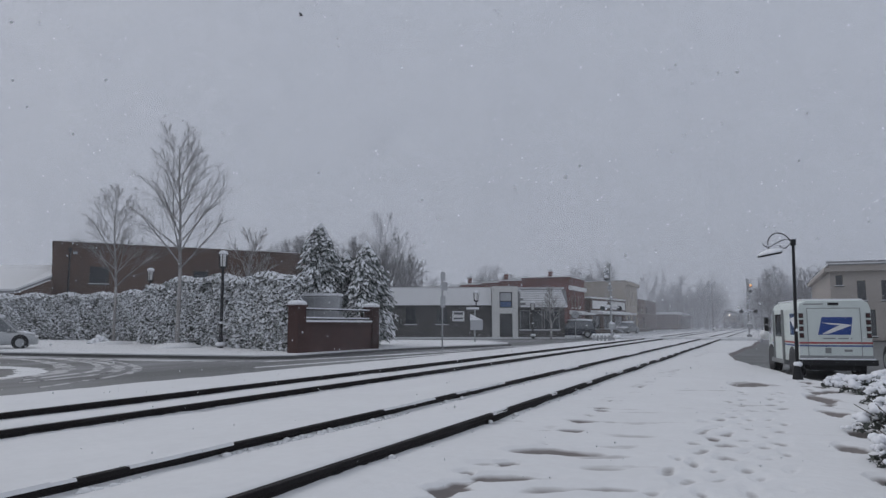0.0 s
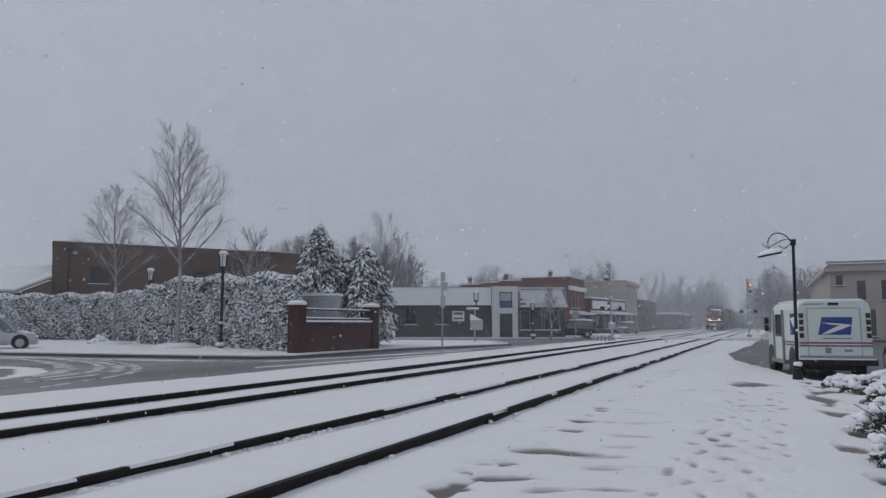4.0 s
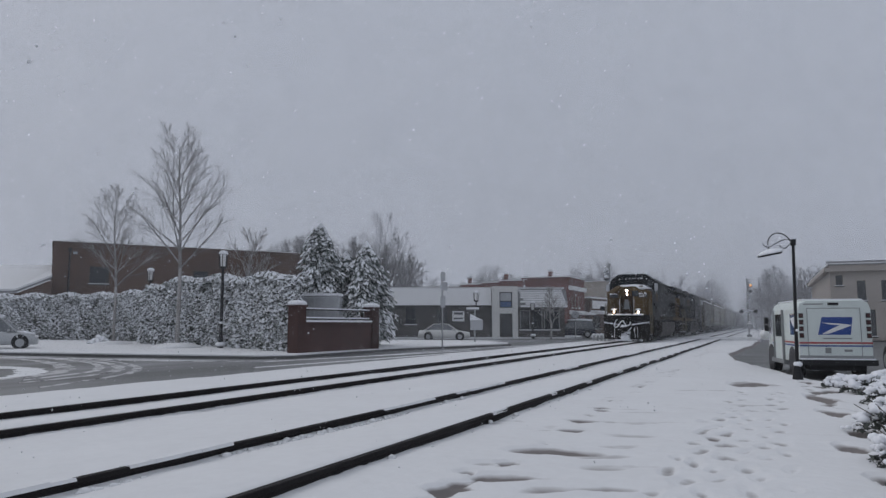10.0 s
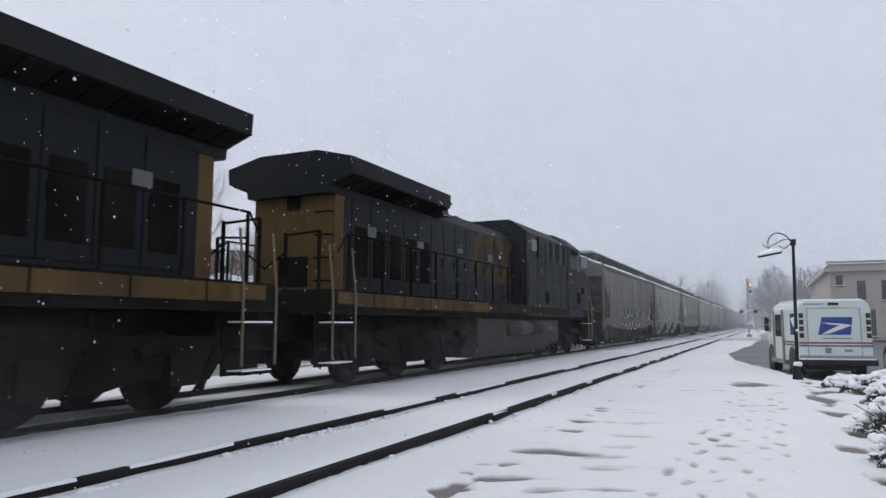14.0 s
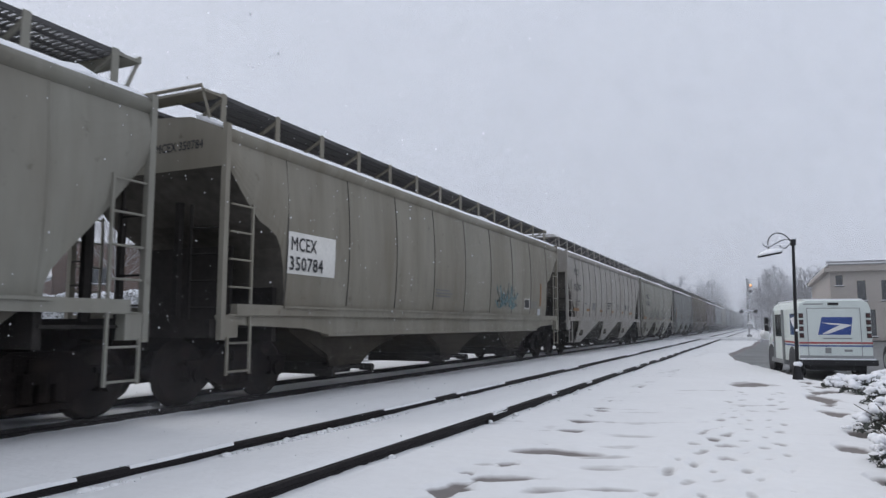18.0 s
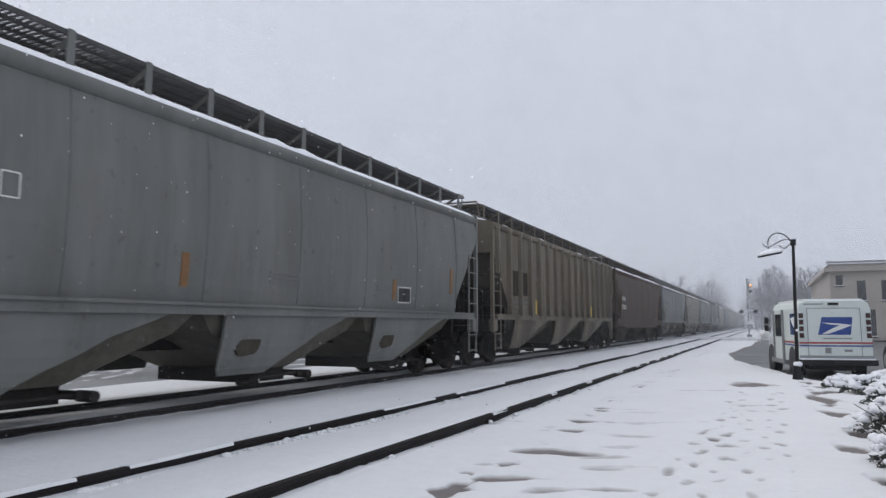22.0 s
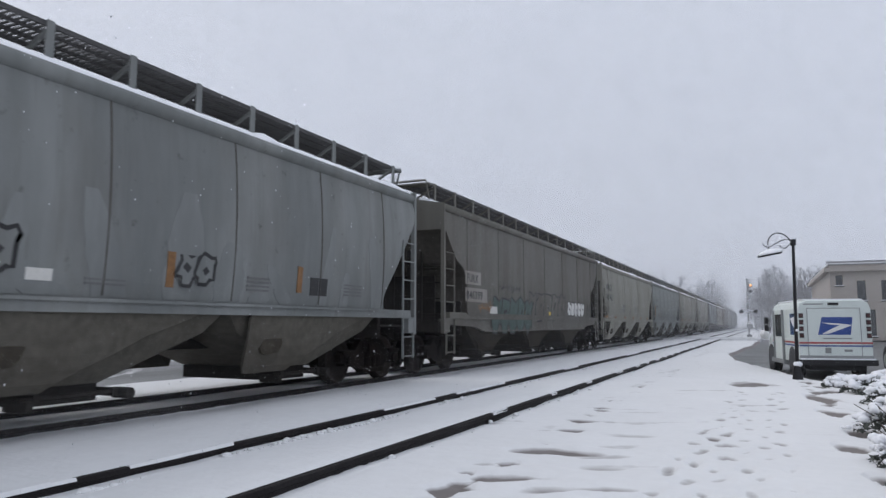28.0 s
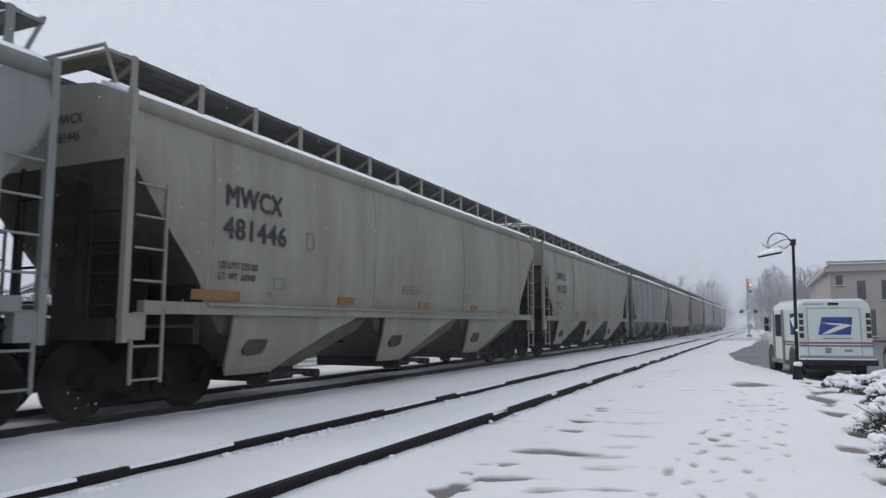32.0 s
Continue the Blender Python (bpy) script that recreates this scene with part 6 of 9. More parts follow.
    for sx in (-1, 1):
        for k in range(13):
            y0 = -0.55 + 0.74 * k
            dr_ = part("hood_door", sbox(sx, 0.981, 0.998, y0, y0 + 0.70, 1.92, 3.78), L_BLUE, hood)
            part("door_handle", sbox(sx, 0.998, 1.02, y0 + 0.08, y0 + 0.12, 2.6, 2.85), L_BLACK, dr_)
            if k >= 8:
                part("vent", sbox(sx, 0.999, 1.012, y0 + 0.10, y0 + 0.60, 2.15, 3.15), L_BLACK, dr_)
        for k in range(9):
            y0 = -0.3 + 1.27 * k
            part("stanchion", Shape().beam((sx * 1.46, y0, 1.80), (sx * 1.46, y0, 2.86), 0.04), L_BLACK, lo)
        for y0, z0, z1 in ((1.1, 3.05, 3.25), (3.4, 3.1, 3.22), (5.8, 2.95, 3.15), (8.1, 3.0, 3.22)):
            part("notice_plate", sbox(sx, 1.013, 1.018, y0, y0 + 0.34, z0, z1), L_EDGE, hood, "small pale notice plate")
        part("handrail", Shape().tube([(sx * 1.46, -0.5, 2.86), (sx * 1.46, 9.9, 2.86), (sx * 1.44, 10.2, 2.5)], 0.02, 6), L_BLACK, lo)
    part("rear_hood", Shape().prism([(-0.98, 1.80), (0.98, 1.80), (0.98, 3.9), (0.80, 4.0), (-0.80, 4.0), (-0.98, 3.9)], 1, 9.31, 9.62), L_YELLOW, lo, "dirty yellow rear hood end", fix=True)
    part("rear_hatch", Shape().box(-0.35, 0.35, 9.621, 9.635, 1.9, 2.5), L_BLACK, lo)
    part("rear_headlight", Shape().box(-0.14, 0.14, 9.621, 9.68, 3.45, 3.85), L_BLACK, lo)
    sec = [(-1.0, 3.70), (1.0, 3.70), (1.02, 3.86), (1.50, 4.04), (1.52, 4.36), (0.70, 4.56), (-0.70, 4.56), (-1.52, 4.36), (-1.50, 4.04), (-1.02, 3.86)]
    rad = part("radiator_housing", Shape().prism(sec, 1, 5.3, 9.85), L_BLUE, lo, fix=True)
    for sx in (-1, 1):
        for k in range(10):
            y0 = 5.4 + 0.44 * k
            part("radiator_screen", Shape().beam((sx * 1.04, y0 + 0.2, 3.855), (sx * 1.47, y0 + 0.2, 4.015), 0.38, 0.02), L_BLACK, rad)
    part("hood_shoulder", Shape().prism([(-1.3, 3.9), (1.3, 3.9), (0.8, 4.45), (-0.8, 4.45)], 1, 4.75, 5.29), L_BLUE, lo, fix=True)
    part("stack", Shape().box(-0.45, 0.45, 3.1, 4.4, 4.26, 4.55).box(-0.52, 0.52, 3.0, 4.5, 4.55, 4.62), L_BLACK, hood)
    for x0, y0 in ((0.35, 1.2), (0.1, 1.0), (0.35, 0.55)):
        part("horn", Shape().tube([(x0, y0, 4.36), (x0, y0 + 0.35, 4.42)], 0.07, 8, 0.11), L_BLACK, hood)
    part("horn_stand", Shape().box(0.0, 0.45, 0.6, 1.5, 4.2, 4.32), L_BLACK, hood)
    part("roof_hoop", Shape().tube([(-0.45, -7.3, 4.70), (-0.45, -7.3, 4.84), (-0.05, -7.3, 4.86), (-0.05, -7.3, 4.70)], 0.018, 6), L_BLACK, cab)
    part("air_unit", Shape().box(-0.5, 0.5, -7.0, -6.2, 4.70, 4.76), L_BLACK, cab)
    part("aerial", Shape().tube([(0.6, -6.5, 4.68), (0.6, -6.5, 5.0)], 0.012, 5), L_BLACK, cab)
    part("roof_snow", Shape().box(-0.85, 0.85, -7.5, -5.9, 4.702, 4.715).box(-0.85, 0.85, -5.7, -0.9, 4.623, 4.64), SNOW_SOFT, cab)
    # fuel tank, reservoirs, bogies, steps, end rails
    t0, t1 = tank
    rings = []
    for y, zlow in ((t0 + 0.2, 1.05), (t0 + 0.05, 0.62), (t0, 0.30), (t0 + 0.4, 0.24), (t1 - 0.35, 0.24), (t1, 0.55), (t1 + 0.02, 0.8)):
        rings.append([(-1.42, y, 1.32), (1.42, y, 1.32), (1.42, y, max(0.6, zlow)), (1.12, y, zlow), (-1.12, y, zlow), (-1.42, y, max(0.6, zlow))])
    part("fuel_tank", Shape().loft(rings[1:]), L_TANK, lo, fix=True)
    if reverse:
        for y0 in (-3.2, -0.9):
            part("air_reservoir", Shape().tube([(-1.45, y0, 1.05), (-1.45, y0 + 1.9, 1.05)], 0.22, 14), L_TANK, lo, "", True)
    for y in (-6.45, 6.75):
        loco_bogie(lo, y)
    for sx in (-1, 1):
        stair(lo, sx * 1.52, -9.62, sx), stair(lo, sx * 1.52, 10.1, sx)
    for x in (-1.2, -0.45, 0.45, 1.2):
        part("end_stanchion", Shape().beam((x, 10.45, 1.80), (x, 10.45, 2.86), 0.05), L_BLACK, lo)
    for pts in ([(-1.2, 10.45, 2.86), (-0.45, 10.45, 2.82)], [(0.45, 10.45, 2.82), (1.2, 10.45, 2.86)], [(-0.45, 10.45, 2.5), (0, 10.48, 2.2), (0.45, 10.45, 2.5)]):
        part("end_rail", Shape().tube(pts, 0.022, 6), L_BLACK, lo)
    for z in (2.0, 2.45, 2.9, 3.35):
        part("grab_rung", Shape().tube([(-0.95, 9.63, z), (-0.95, 9.76, z), (-0.6, 9.76, z), (-0.6, 9.63, z)], 0.018, 5), L_BLACK, lo)
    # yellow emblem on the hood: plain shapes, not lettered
    y0, y1 = logo
    k = (y1 - y0) / 3.9
    for sx in (-1, 1):
        X = sx * 1.004

        def at(s, z):
            return (X, y0 + s * k if sx > 0 else y1 - s * k, z)
        arc = [radians(52 + 16 * i) for i in range(17)]
        ring = Shape().add([at(0.88 + 0.88 * math.cos(a), 3.12 + 0.70 * math.sin(a)) for a in arc] + [at(1.0 + 0.46 * math.cos(a), 3.12 + 0.32 * math.sin(a)) for a in arc], [(i, i + 1, i + 18, i + 17) for i in range(16)])
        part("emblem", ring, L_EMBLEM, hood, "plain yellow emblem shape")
        for pts in ([(1.45, 3.82), (1.95, 3.82), (1.55, 3.25), (1.25, 3.45)], [(1.5, 3.3), (1.75, 3.55), (2.35, 2.75), (2.2, 2.44)], [(1.3, 2.44), (2.25, 2.44), (2.15, 2.72), (1.5, 2.72)], [(2.15, 3.82), (2.75, 3.82), (3.35, 3.0), (3.9, 2.44), (3.2, 2.44), (2.75, 3.0)],
                    [(3.2, 3.82), (3.9, 3.82), (3.35, 3.25), (3.0, 3.3)], [(2.3, 2.44), (2.95, 2.44), (3.05, 2.75), (2.7, 2.9)]):
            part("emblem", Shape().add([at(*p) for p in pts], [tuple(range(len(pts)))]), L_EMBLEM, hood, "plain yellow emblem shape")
    if not reverse:
        lettering("568", 0.38, 1.25, L_YELLOW, Matrix.Translation((1.565, -7.65, 3.04)) @ SIDE, cab)
        part("flash_emblem", Shape().add([(1.566, -7.7, 2.98), (1.566, -6.5, 2.92), (1.566, -6.5, 2.84), (1.566, -7.0, 2.86), (1.566, -6.95, 2.76), (1.566, -7.3, 2.87), (1.566, -7.5, 2.85)], [(0, 1, 2, 3, 4, 5, 6)]), L_YELLOW, cab)
        part("emblem_plate", Shape().box(1.556, 1.566, -8.66, -8.50, 1.90, 2.06), L_RAIL, lo)
    MOVERS.append((lo, u))
    return lo


locomotive(208.35, False, "leading dark blue diesel locomotive with a yellow nose and lit headlights", True)
locomotive(230.9, True, "trailing dark blue diesel locomotive running with its cab to the rear", False, (-4.75, 3.3), (-0.9, 2.8))

ORANGE_ROW = [(1.07, 1.5, 0.95, 0.14, P_ORANGE), (4.6, 1.52, 0.55, 0.14, P_ORANGE), (7.8, 1.52, 0.55, 0.14, P_ORANGE), (10.8, 1.52, 0.5, 0.14, P_ORANGE), (13.2, 1.52, 0.5, 0.14, P_ORANGE)]


def stencils(mark, number, y=1.6, big=0.34, z=2.80, mat=None, weights=("LD LMT", "LT  WT")):
    mat = mat or INK
    return [(mark, y, z, big, 0.92, mat), (number, y - 0.03, z - 0.47, big, 0.92, mat), (weights[0] + " 225100", y - 0.08, z - 0.90, 0.10, 0.9, mat), (weights[1] + "  60900", y - 0.08, z - 1.06, 0.10, 0.9, mat)]


def named(mark, number, y, z, h, gap, mat=None, sq=1.05):
    m = mat or INK
    return [(mark, y, z, h, sq, m), (number, y - 0.03, z - gap, h, sq, m)]


MW = [(3.55, 2.42, 0.2, 0.26), (2.75, 1.72, 0.28, 0.16)]
DATA = [(7.0, 1.95, 0.75, 0.03, INK_GREY), (7.0, 1.88, 0.9, 0.03, INK_GREY), (7.0, 1.81, 0.8, 0.03, INK_GREY), (10.3, 1.9, 0.6, 0.03, INK_GREY), (10.3, 1.82, 0.5, 0.03, INK_GREY)]


def slats(*places):
    """Upright orange reflector strips."""
    return [(y, z, 0.13, h, P_ORANGE) for y, z, h in places]


hopper(251.2, 16.0, P_OLIVE, label="grimy olive-grey covered hopper wagon with black and white graffiti", seams=9,
       bars=[(8.9, 1.38, 0.14, 0.45, P_YELLOW), (11.76, 1.38, 0.14, 0.45, P_YELLOW), (14.4, 1.42, 0.13, 0.8, P_YELLOW), (13.8, 1.5, 0.55, 0.24, INK_WHITE), (13.84, 1.53, 0.21, 0.18, INK), (14.1, 1.53, 0.21, 0.18, INK)],
       murals=[(4.6, 0.95, 6.5, 1.25, SPRAY_BLACK, SPRAY_WHITE, 1, 6), (5.2, 1.2, 5.2, 0.75, SPRAY_WHITE, SPRAY_BLACK, 9, 5)],
       sprays=[(9.2, 2.2, 2.0, 0.5, SPRAY_BLACK, 4, 6, 0.06), (11.3, 1.6, 3.2, 0.95, SPRAY_BLACK, 2, 12, 0.03), (15.1, 2.5, 0.7, 0.9, INK_GREY, 3, 4, 0.07), (12.0, 2.3, 2.4, 0.25, SPRAY_BLACK, 8, 9, 0.03)])
hopper(268.35, 15.8, P_PALE, label="pale grey covered hopper wagon with black lettering and orange strips", seams=4, texts=stencils("MWCX", "481374"), bars=ORANGE_ROW + DATA, end_text="MWCX|481374", marks=MW)
hopper(286.3, 17.4, P_TAN, label="rusty tan covered hopper wagon with a white number panel", seams=9, bars=[(1.4, 1.98, 1.35, 0.68, INK_WHITE), (13.58, 1.70, 0.2, 0.23, INK), (13.82, 1.70, 0.2, 0.23, INK), (15.2, 1.77, 0.13, 0.76, P_ORANGE), (15.0, 1.40, 0.28, 0.28, SIGN_BACK)] + [(14.15, 1.70 + 0.08 * i, 0.75, 0.03, INK_GREY) for i in range(3)] + DATA[:3], texts=named("MCEX", "350784", 1.46, 2.36, 0.23, 0.32, None, 0.85),
       sprays=[(10.9, 1.7, 1.9, 0.7, SPRAY_BLUE, 5, 9, 0.07), (11.0, 1.64, 1.6, 0.4, SPRAY_BLUE, 6, 8, 0.09)], end_text="MCEX 350784", marks=[(13.54, 1.66, 0.52, 0.31)], frame_mat=INK_WHITE)
hopper(304.95, 16.9, P_WHITE, "round", label="off-white ribbed covered hopper wagon with black lettering", seams=13, texts=named("MFCX", "851347", 0.95, 3.14, 0.28, 0.62, None, 0.82) + [("LD LMT 226700", 1.05, 2.06, 0.09, 0.9, INK), ("LT WT  59300", 1.05, 1.92, 0.09, 0.9, INK)],
       bars=[(0.95, 1.70, 0.85, 0.12, P_ORANGE), (13.49, 1.70, 0.9, 0.12, P_ORANGE)] + [(y, 1.72, 0.46, 0.11, P_ORANGE) for y in (3.2, 5.85, 8.49, 11.16)] + [(12.05, 1.92, 0.36, 0.26, INK)]
       + [(12.62, 1.90 + 0.1 * i, 0.62 - 0.08 * (i % 2), 0.05, INK_GREY) for i in range(3)] + [(13.65, 1.90 + 0.09 * i, 0.6, 0.04, INK_GREY) for i in range(2)] + [(9.84, 1.90 + 0.075 * i, 0.52, 0.04, INK_GREY) for i in range(4)]
       + [(7.45, 1.90 + 0.12 * i, 0.5 + 0.2 * i, 0.06, INK) for i in range(3)] + [(4.24, 1.80, 0.5, 0.3, INK_GREY), (2.78, 2.0, 0.4, 0.05, INK_GREY)], marks=[(2.75, 2.49, 0.26, 0.28)])
hopper(322.25, 15.9, P_PALE, label="pale grey covered hopper wagon with scrawled graffiti", seams=4, texts=stencils("MWCX", "481460") + [("WARNING", 5.15, 2.10, 0.12, 0.85, INK), ("WARNING", 8.98, 2.08, 0.09, 0.85, INK)],
       bars=[ORANGE_ROW[0]] + [(y, 1.47, 0.48, 0.10, P_ORANGE) for y in (3.10, 5.88, 8.4, 11.0, 13.6)] + [(5.05, 1.76 + 0.075 * i, 0.85 - 0.07 * (i % 2), 0.035, INK_GREY) for i in range(4)] + [(8.95, 1.76 + 0.07 * i, 0.5, 0.03, INK_GREY) for i in range(4)], end_text="MWCX|481460", marks=MW,
       sprays=[(3.1, 1.28, 2.6, 1.0, SPRAY_BLACK, 11, 5, 0.055), (6.0, 1.35, 2.4, 1.0, SPRAY_BLACK, 12, 5, 0.055), (9.0, 1.4, 2.4, 0.6, SPRAY_BLACK, 13, 5, 0.04), (12.4, 1.5, 2.2, 0.45, SPRAY_BLACK, 14, 5, 0.035)])
hopper(339.35, 15.5, P_GREY, label="blue-grey covered hopper wagon with faded marks", seams=7, texts=named("NAHX", "69033", 1.6, 2.68, 0.22, 0.46, INK_GREY), marks=[(2.75, 2.45, 0.2, 0.26), (11.15, 1.62, 0.56, 0.32)], frame_mat=INK_WHITE,
       bars=slats((1.1, 1.66, 0.85), (5.2, 1.66, 0.45), (10.92, 1.66, 0.42), (13.75, 1.9, 0.6)) + [(11.19, 1.65, 0.24, 0.26, INK), (11.45, 1.65, 0.22, 0.26, INK)] + DATA)
hopper(356.65, 16.6, P_DARK, "flat", label="dirty olive ribbed covered hopper wagon with yellow strips", posts=True, bars=[(y, 1.5, 0.12, 0.45, P_YELLOW) for y in (3.98, 6.58, 9.44, 12.06, 14.7)] + [(1.72, 2.03, 0.49, 0.77, P_UNDER), (2.55, 2.06, 0.56, 0.73, P_UNDER), (1.13, 1.47, 0.15, 0.09, RED_LENS)] + [(1.78, 1.68 + 0.13 * i, 0.38, 0.06, INK_GREY) for i in range(2)] + [(2.6, 1.68 + 0.13 * i, 0.42, 0.06, INK_GREY) for i in range(2)])
hopper(374.6, 17.0, P_BROWN, label="dark brown covered hopper wagon with white lettering", seams=7, texts=named("NAHX", "508521", 1.62, 2.42, 0.25, 0.45, INK_WHITE), bars=slats((1.47, 1.6, 0.95), (14.8, 1.43, 0.85)) + [(1.70, 1.92, 1.15, 0.84, INK), (14.1, 1.55, 0.2, 0.2, P_STEEL), (14.34, 1.55, 0.22, 0.2, P_STEEL)], marks=[(14.06, 1.51, 0.54, 0.29)], frame_mat=INK_WHITE)
hopper(392.3, 16.2, P_LIGHT, label="light blue-grey covered hopper wagon with melt streaks", seams=7, texts=named("NAHX", "69046", 1.62, 2.66, 0.22, 0.47), bars=slats((1.1, 1.66, 0.85), (5.3, 1.66, 0.5), (13.0, 1.6, 0.5)) + DATA,
       sprays=[(8.5, 1.55, 1.6, 0.3, SPRAY_BLACK, 21, 4, 0.03), (3.4, 1.6, 1.0, 0.5, INK_GREY, 22, 4, 0.02)], marks=[(2.75, 2.45, 0.2, 0.26)], end_text="NAHX|69046")
hopper(409.0, 14.9, P_PALE, label="pale grey covered hopper wagon streaked with rust", seams=8, bars=ORANGE_ROW[:4] + DATA, marks=MW, texts=stencils("MWCX", "481379"))
hopper(425.65, 15.7, P_LIGHT, label="light blue-grey covered hopper wagon with small tags", seams=7, texts=named("NAHX", "69290", 1.6, 2.68, 0.22, 0.46) + [("LD LMT 223600", 1.5, 1.92, 0.09, 0.9, INK_GREY), ("LT WT   62700", 1.5, 1.78, 0.09, 0.9, INK_GREY)],
       bars=slats((1.08, 1.66, 0.9), (4.4, 1.66, 0.4), (8.76, 1.64, 0.46), (11.5, 1.68, 0.43)) + [(1.6, 1.36, 0.2, 0.14, RED_LENS), (11.87, 1.65, 0.23, 0.30, INK), (12.13, 1.65, 0.23, 0.30, INK), (6.9, 1.63, 0.3, 0.13, INK_WHITE)]
       + [(10.3, 1.66 + 0.06 * i, 0.5, 0.03, INK_GREY) for i in range(4)] + [(7.6, 1.62 + 0.05 * i, 0.55, 0.025, INK_GREY) for i in range(2)] + [(12.9, 1.68 + 0.06 * i, 0.6, 0.03, INK_GREY) for i in range(4)], marks=[(3.7, 2.45, 0.22, 0.28)],
       murals=[(5.5, 1.70, 1.25, 0.5, P_LIGHT, SPRAY_BLACK, 32, 4), (8.95, 1.69, 0.64, 0.44, P_LIGHT, SPRAY_BLACK, 33, 2)], sprays=[(2.7, 1.6, 1.1, 0.7, SPRAY_BLACK, 31, 6, 0.035)])
hopper(443.4, 16.7, P_OLIVE, "flat", label="grimy grey covered hopper wagon covered in graffiti", seams=7, bars=[(1.3, 2.2, 1.05, 0.34, P_WHITE), (1.3, 1.75, 1.5, 0.36, P_WHITE), (5.6, 1.5, 0.55, 0.14, P_YELLOW), (8.8, 1.48, 0.4, 0.12, P_YELLOW), (3.0, 1.36, 0.6, 0.3, INK_WHITE)], texts=named("FURX", "846399", 1.36, 2.26, 0.22, 0.44), marks=[(4.6, 2.15, 0.26, 0.3)],
       murals=[(3.2, 0.95, 3.6, 1.0, SPRAY_GREEN, SPRAY_BLACK, 41, 5), (4.6, 1.3, 1.6, 0.5, INK_WHITE, SPRAY_GREEN, 46, 2), (6.4, 1.3, 4.6, 0.95, P_OLIVE, SPRAY_BLACK, 42, 5), (11.4, 1.45, 2.6, 0.6, SPRAY_WHITE, SPRAY_BLACK, 44, 5)],
       sprays=[(2.2, 1.45, 1.0, 0.4, P_ORANGE, 45, 4, 0.05), (14.4, 1.5, 1.2, 0.7, SPRAY_BLACK, 43, 6, 0.03), (3.8, 2.1, 2.0, 0.3, SPRAY_BLACK, 47, 8, 0.03)])
hopper(460.75, 15.9, P_PALE, label="pale grey covered hopper wagon with black lettering", seams=4, texts=stencils("MWCX", "481462", 0.85, 0.33, 2.80) + [("WARNING", 5.1, 2.10, 0.10, 0.85, INK)],
       bars=[(0.6, 1.47, 0.9, 0.12, P_ORANGE)] + [(y, 1.47, 0.48, 0.10, P_ORANGE) for y in (3.10, 5.73, 8.37, 11.0, 13.6)] + [(4.86, 1.80 + 0.075 * i, 0.85 - 0.07 * (i % 2), 0.035, INK_GREY) for i in range(4)] + [(4.3, 1.78 + 0.06 * i, 0.42, 0.025, INK_GREY) for i in range(3)]
       + [(8.95, 1.84 + 0.08 * i, 0.5, 0.035, INK_GREY) for i in range(5)] + [(7.3, 1.80 + 0.07 * i, 0.4, 0.03, INK_GREY) for i in range(3)], end_text="MWCX|481462", marks=[(3.16, 2.60, 0.26, 0.27), (2.07, 1.77, 0.26, 0.16)])
hopper(477.0, 15.8, P_GREEN, label="grey-green covered hopper wagon with graffiti along its sill", seams=7, texts=named("NAHX", "69099", 1.5, 2.70, 0.22, 0.46) + [("LD LMT 223700", 1.3, 1.92, 0.09, 0.9, INK_GREY), ("LT WT   62800", 1.3, 1.78, 0.09, 0.9, INK_GREY)], bars=slats((1.0, 1.66, 0.85), (3.4, 1.66, 0.35)) + [(13.6, 1.62, 0.3, 0.26, INK)] + DATA[:3], marks=[(3.6, 2.45, 0.22, 0.28)],
       sprays=[(2.3, 1.6, 0.7, 0.45, SPRAY_BLACK, 50, 4, 0.04), (3.1, 1.55, 2.0, 0.55, SPRAY_BLACK, 51, 7, 0.03), (5.2, 1.5, 7.5, 0.6, SPRAY_BLACK, 52, 22, 0.025), (4.2, 2.1, 0.4, 0.5, INK_GREY, 53, 2, 0.03)])
hopper(494.0, 16.1, P_PALE, label="pale grey covered hopper wagon with black lettering", seams=4, texts=stencils("MWCX", "481446", 1.6, 0.32, 2.86), bars=ORANGE_ROW + DATA, end_text="MWCX|481446", marks=MW)
hopper(511.4, 16.2, P_PALE, label="pale grey covered hopper wagon with faded lettering", seams=6, bars=ORANGE_ROW + DATA, texts=stencils("MWCX", "481525", 1.6, 0.30), marks=MW)
for i, (mat_, lab) in enumerate(((P_LIGHT, "light blue-grey covered hopper wagon"), (P_TAN, "tan covered hopper wagon in the snowfall"), (P_DARK, "dark covered hopper wagon in the snowfall"), (P_PALE, "pale grey covered hopper wagon in the snowfall"),
                                 (P_GREY, "blue-grey covered hopper wagon in the snowfall"), (P_PALE, "pale grey covered hopper wagon in the snowfall"))):
    hopper(529.0 + 17.4 * i, 16.0, mat_, seams=7, label=lab)


# ---- hedge, trees and shrubs ----
def tuft(s, c, size, rnd, up=0.0):
    """A leaf clump: two crossed, bent leaves."""
    c = Vector(c)
    for k in range(2):
        a = Vector((rnd.gauss(0, 1), rnd.gauss(0, 1), rnd.gauss(0, 0.6) - up)).normalized()
        b = a.cross(Vector((rnd.gauss(0, 1), rnd.gauss(0, 1), rnd.gauss(0, 1)))).normalized()
        n = a.cross(b) * size * 0.25
        w = size * rnd.uniform(0.28, 0.5)
        s.add([c - a * size * 0.5, c + b * w * 0.5 + n, c + a * size * 0.5, c - b * w * 0.5 + n], [(0, 1, 2, 3)])


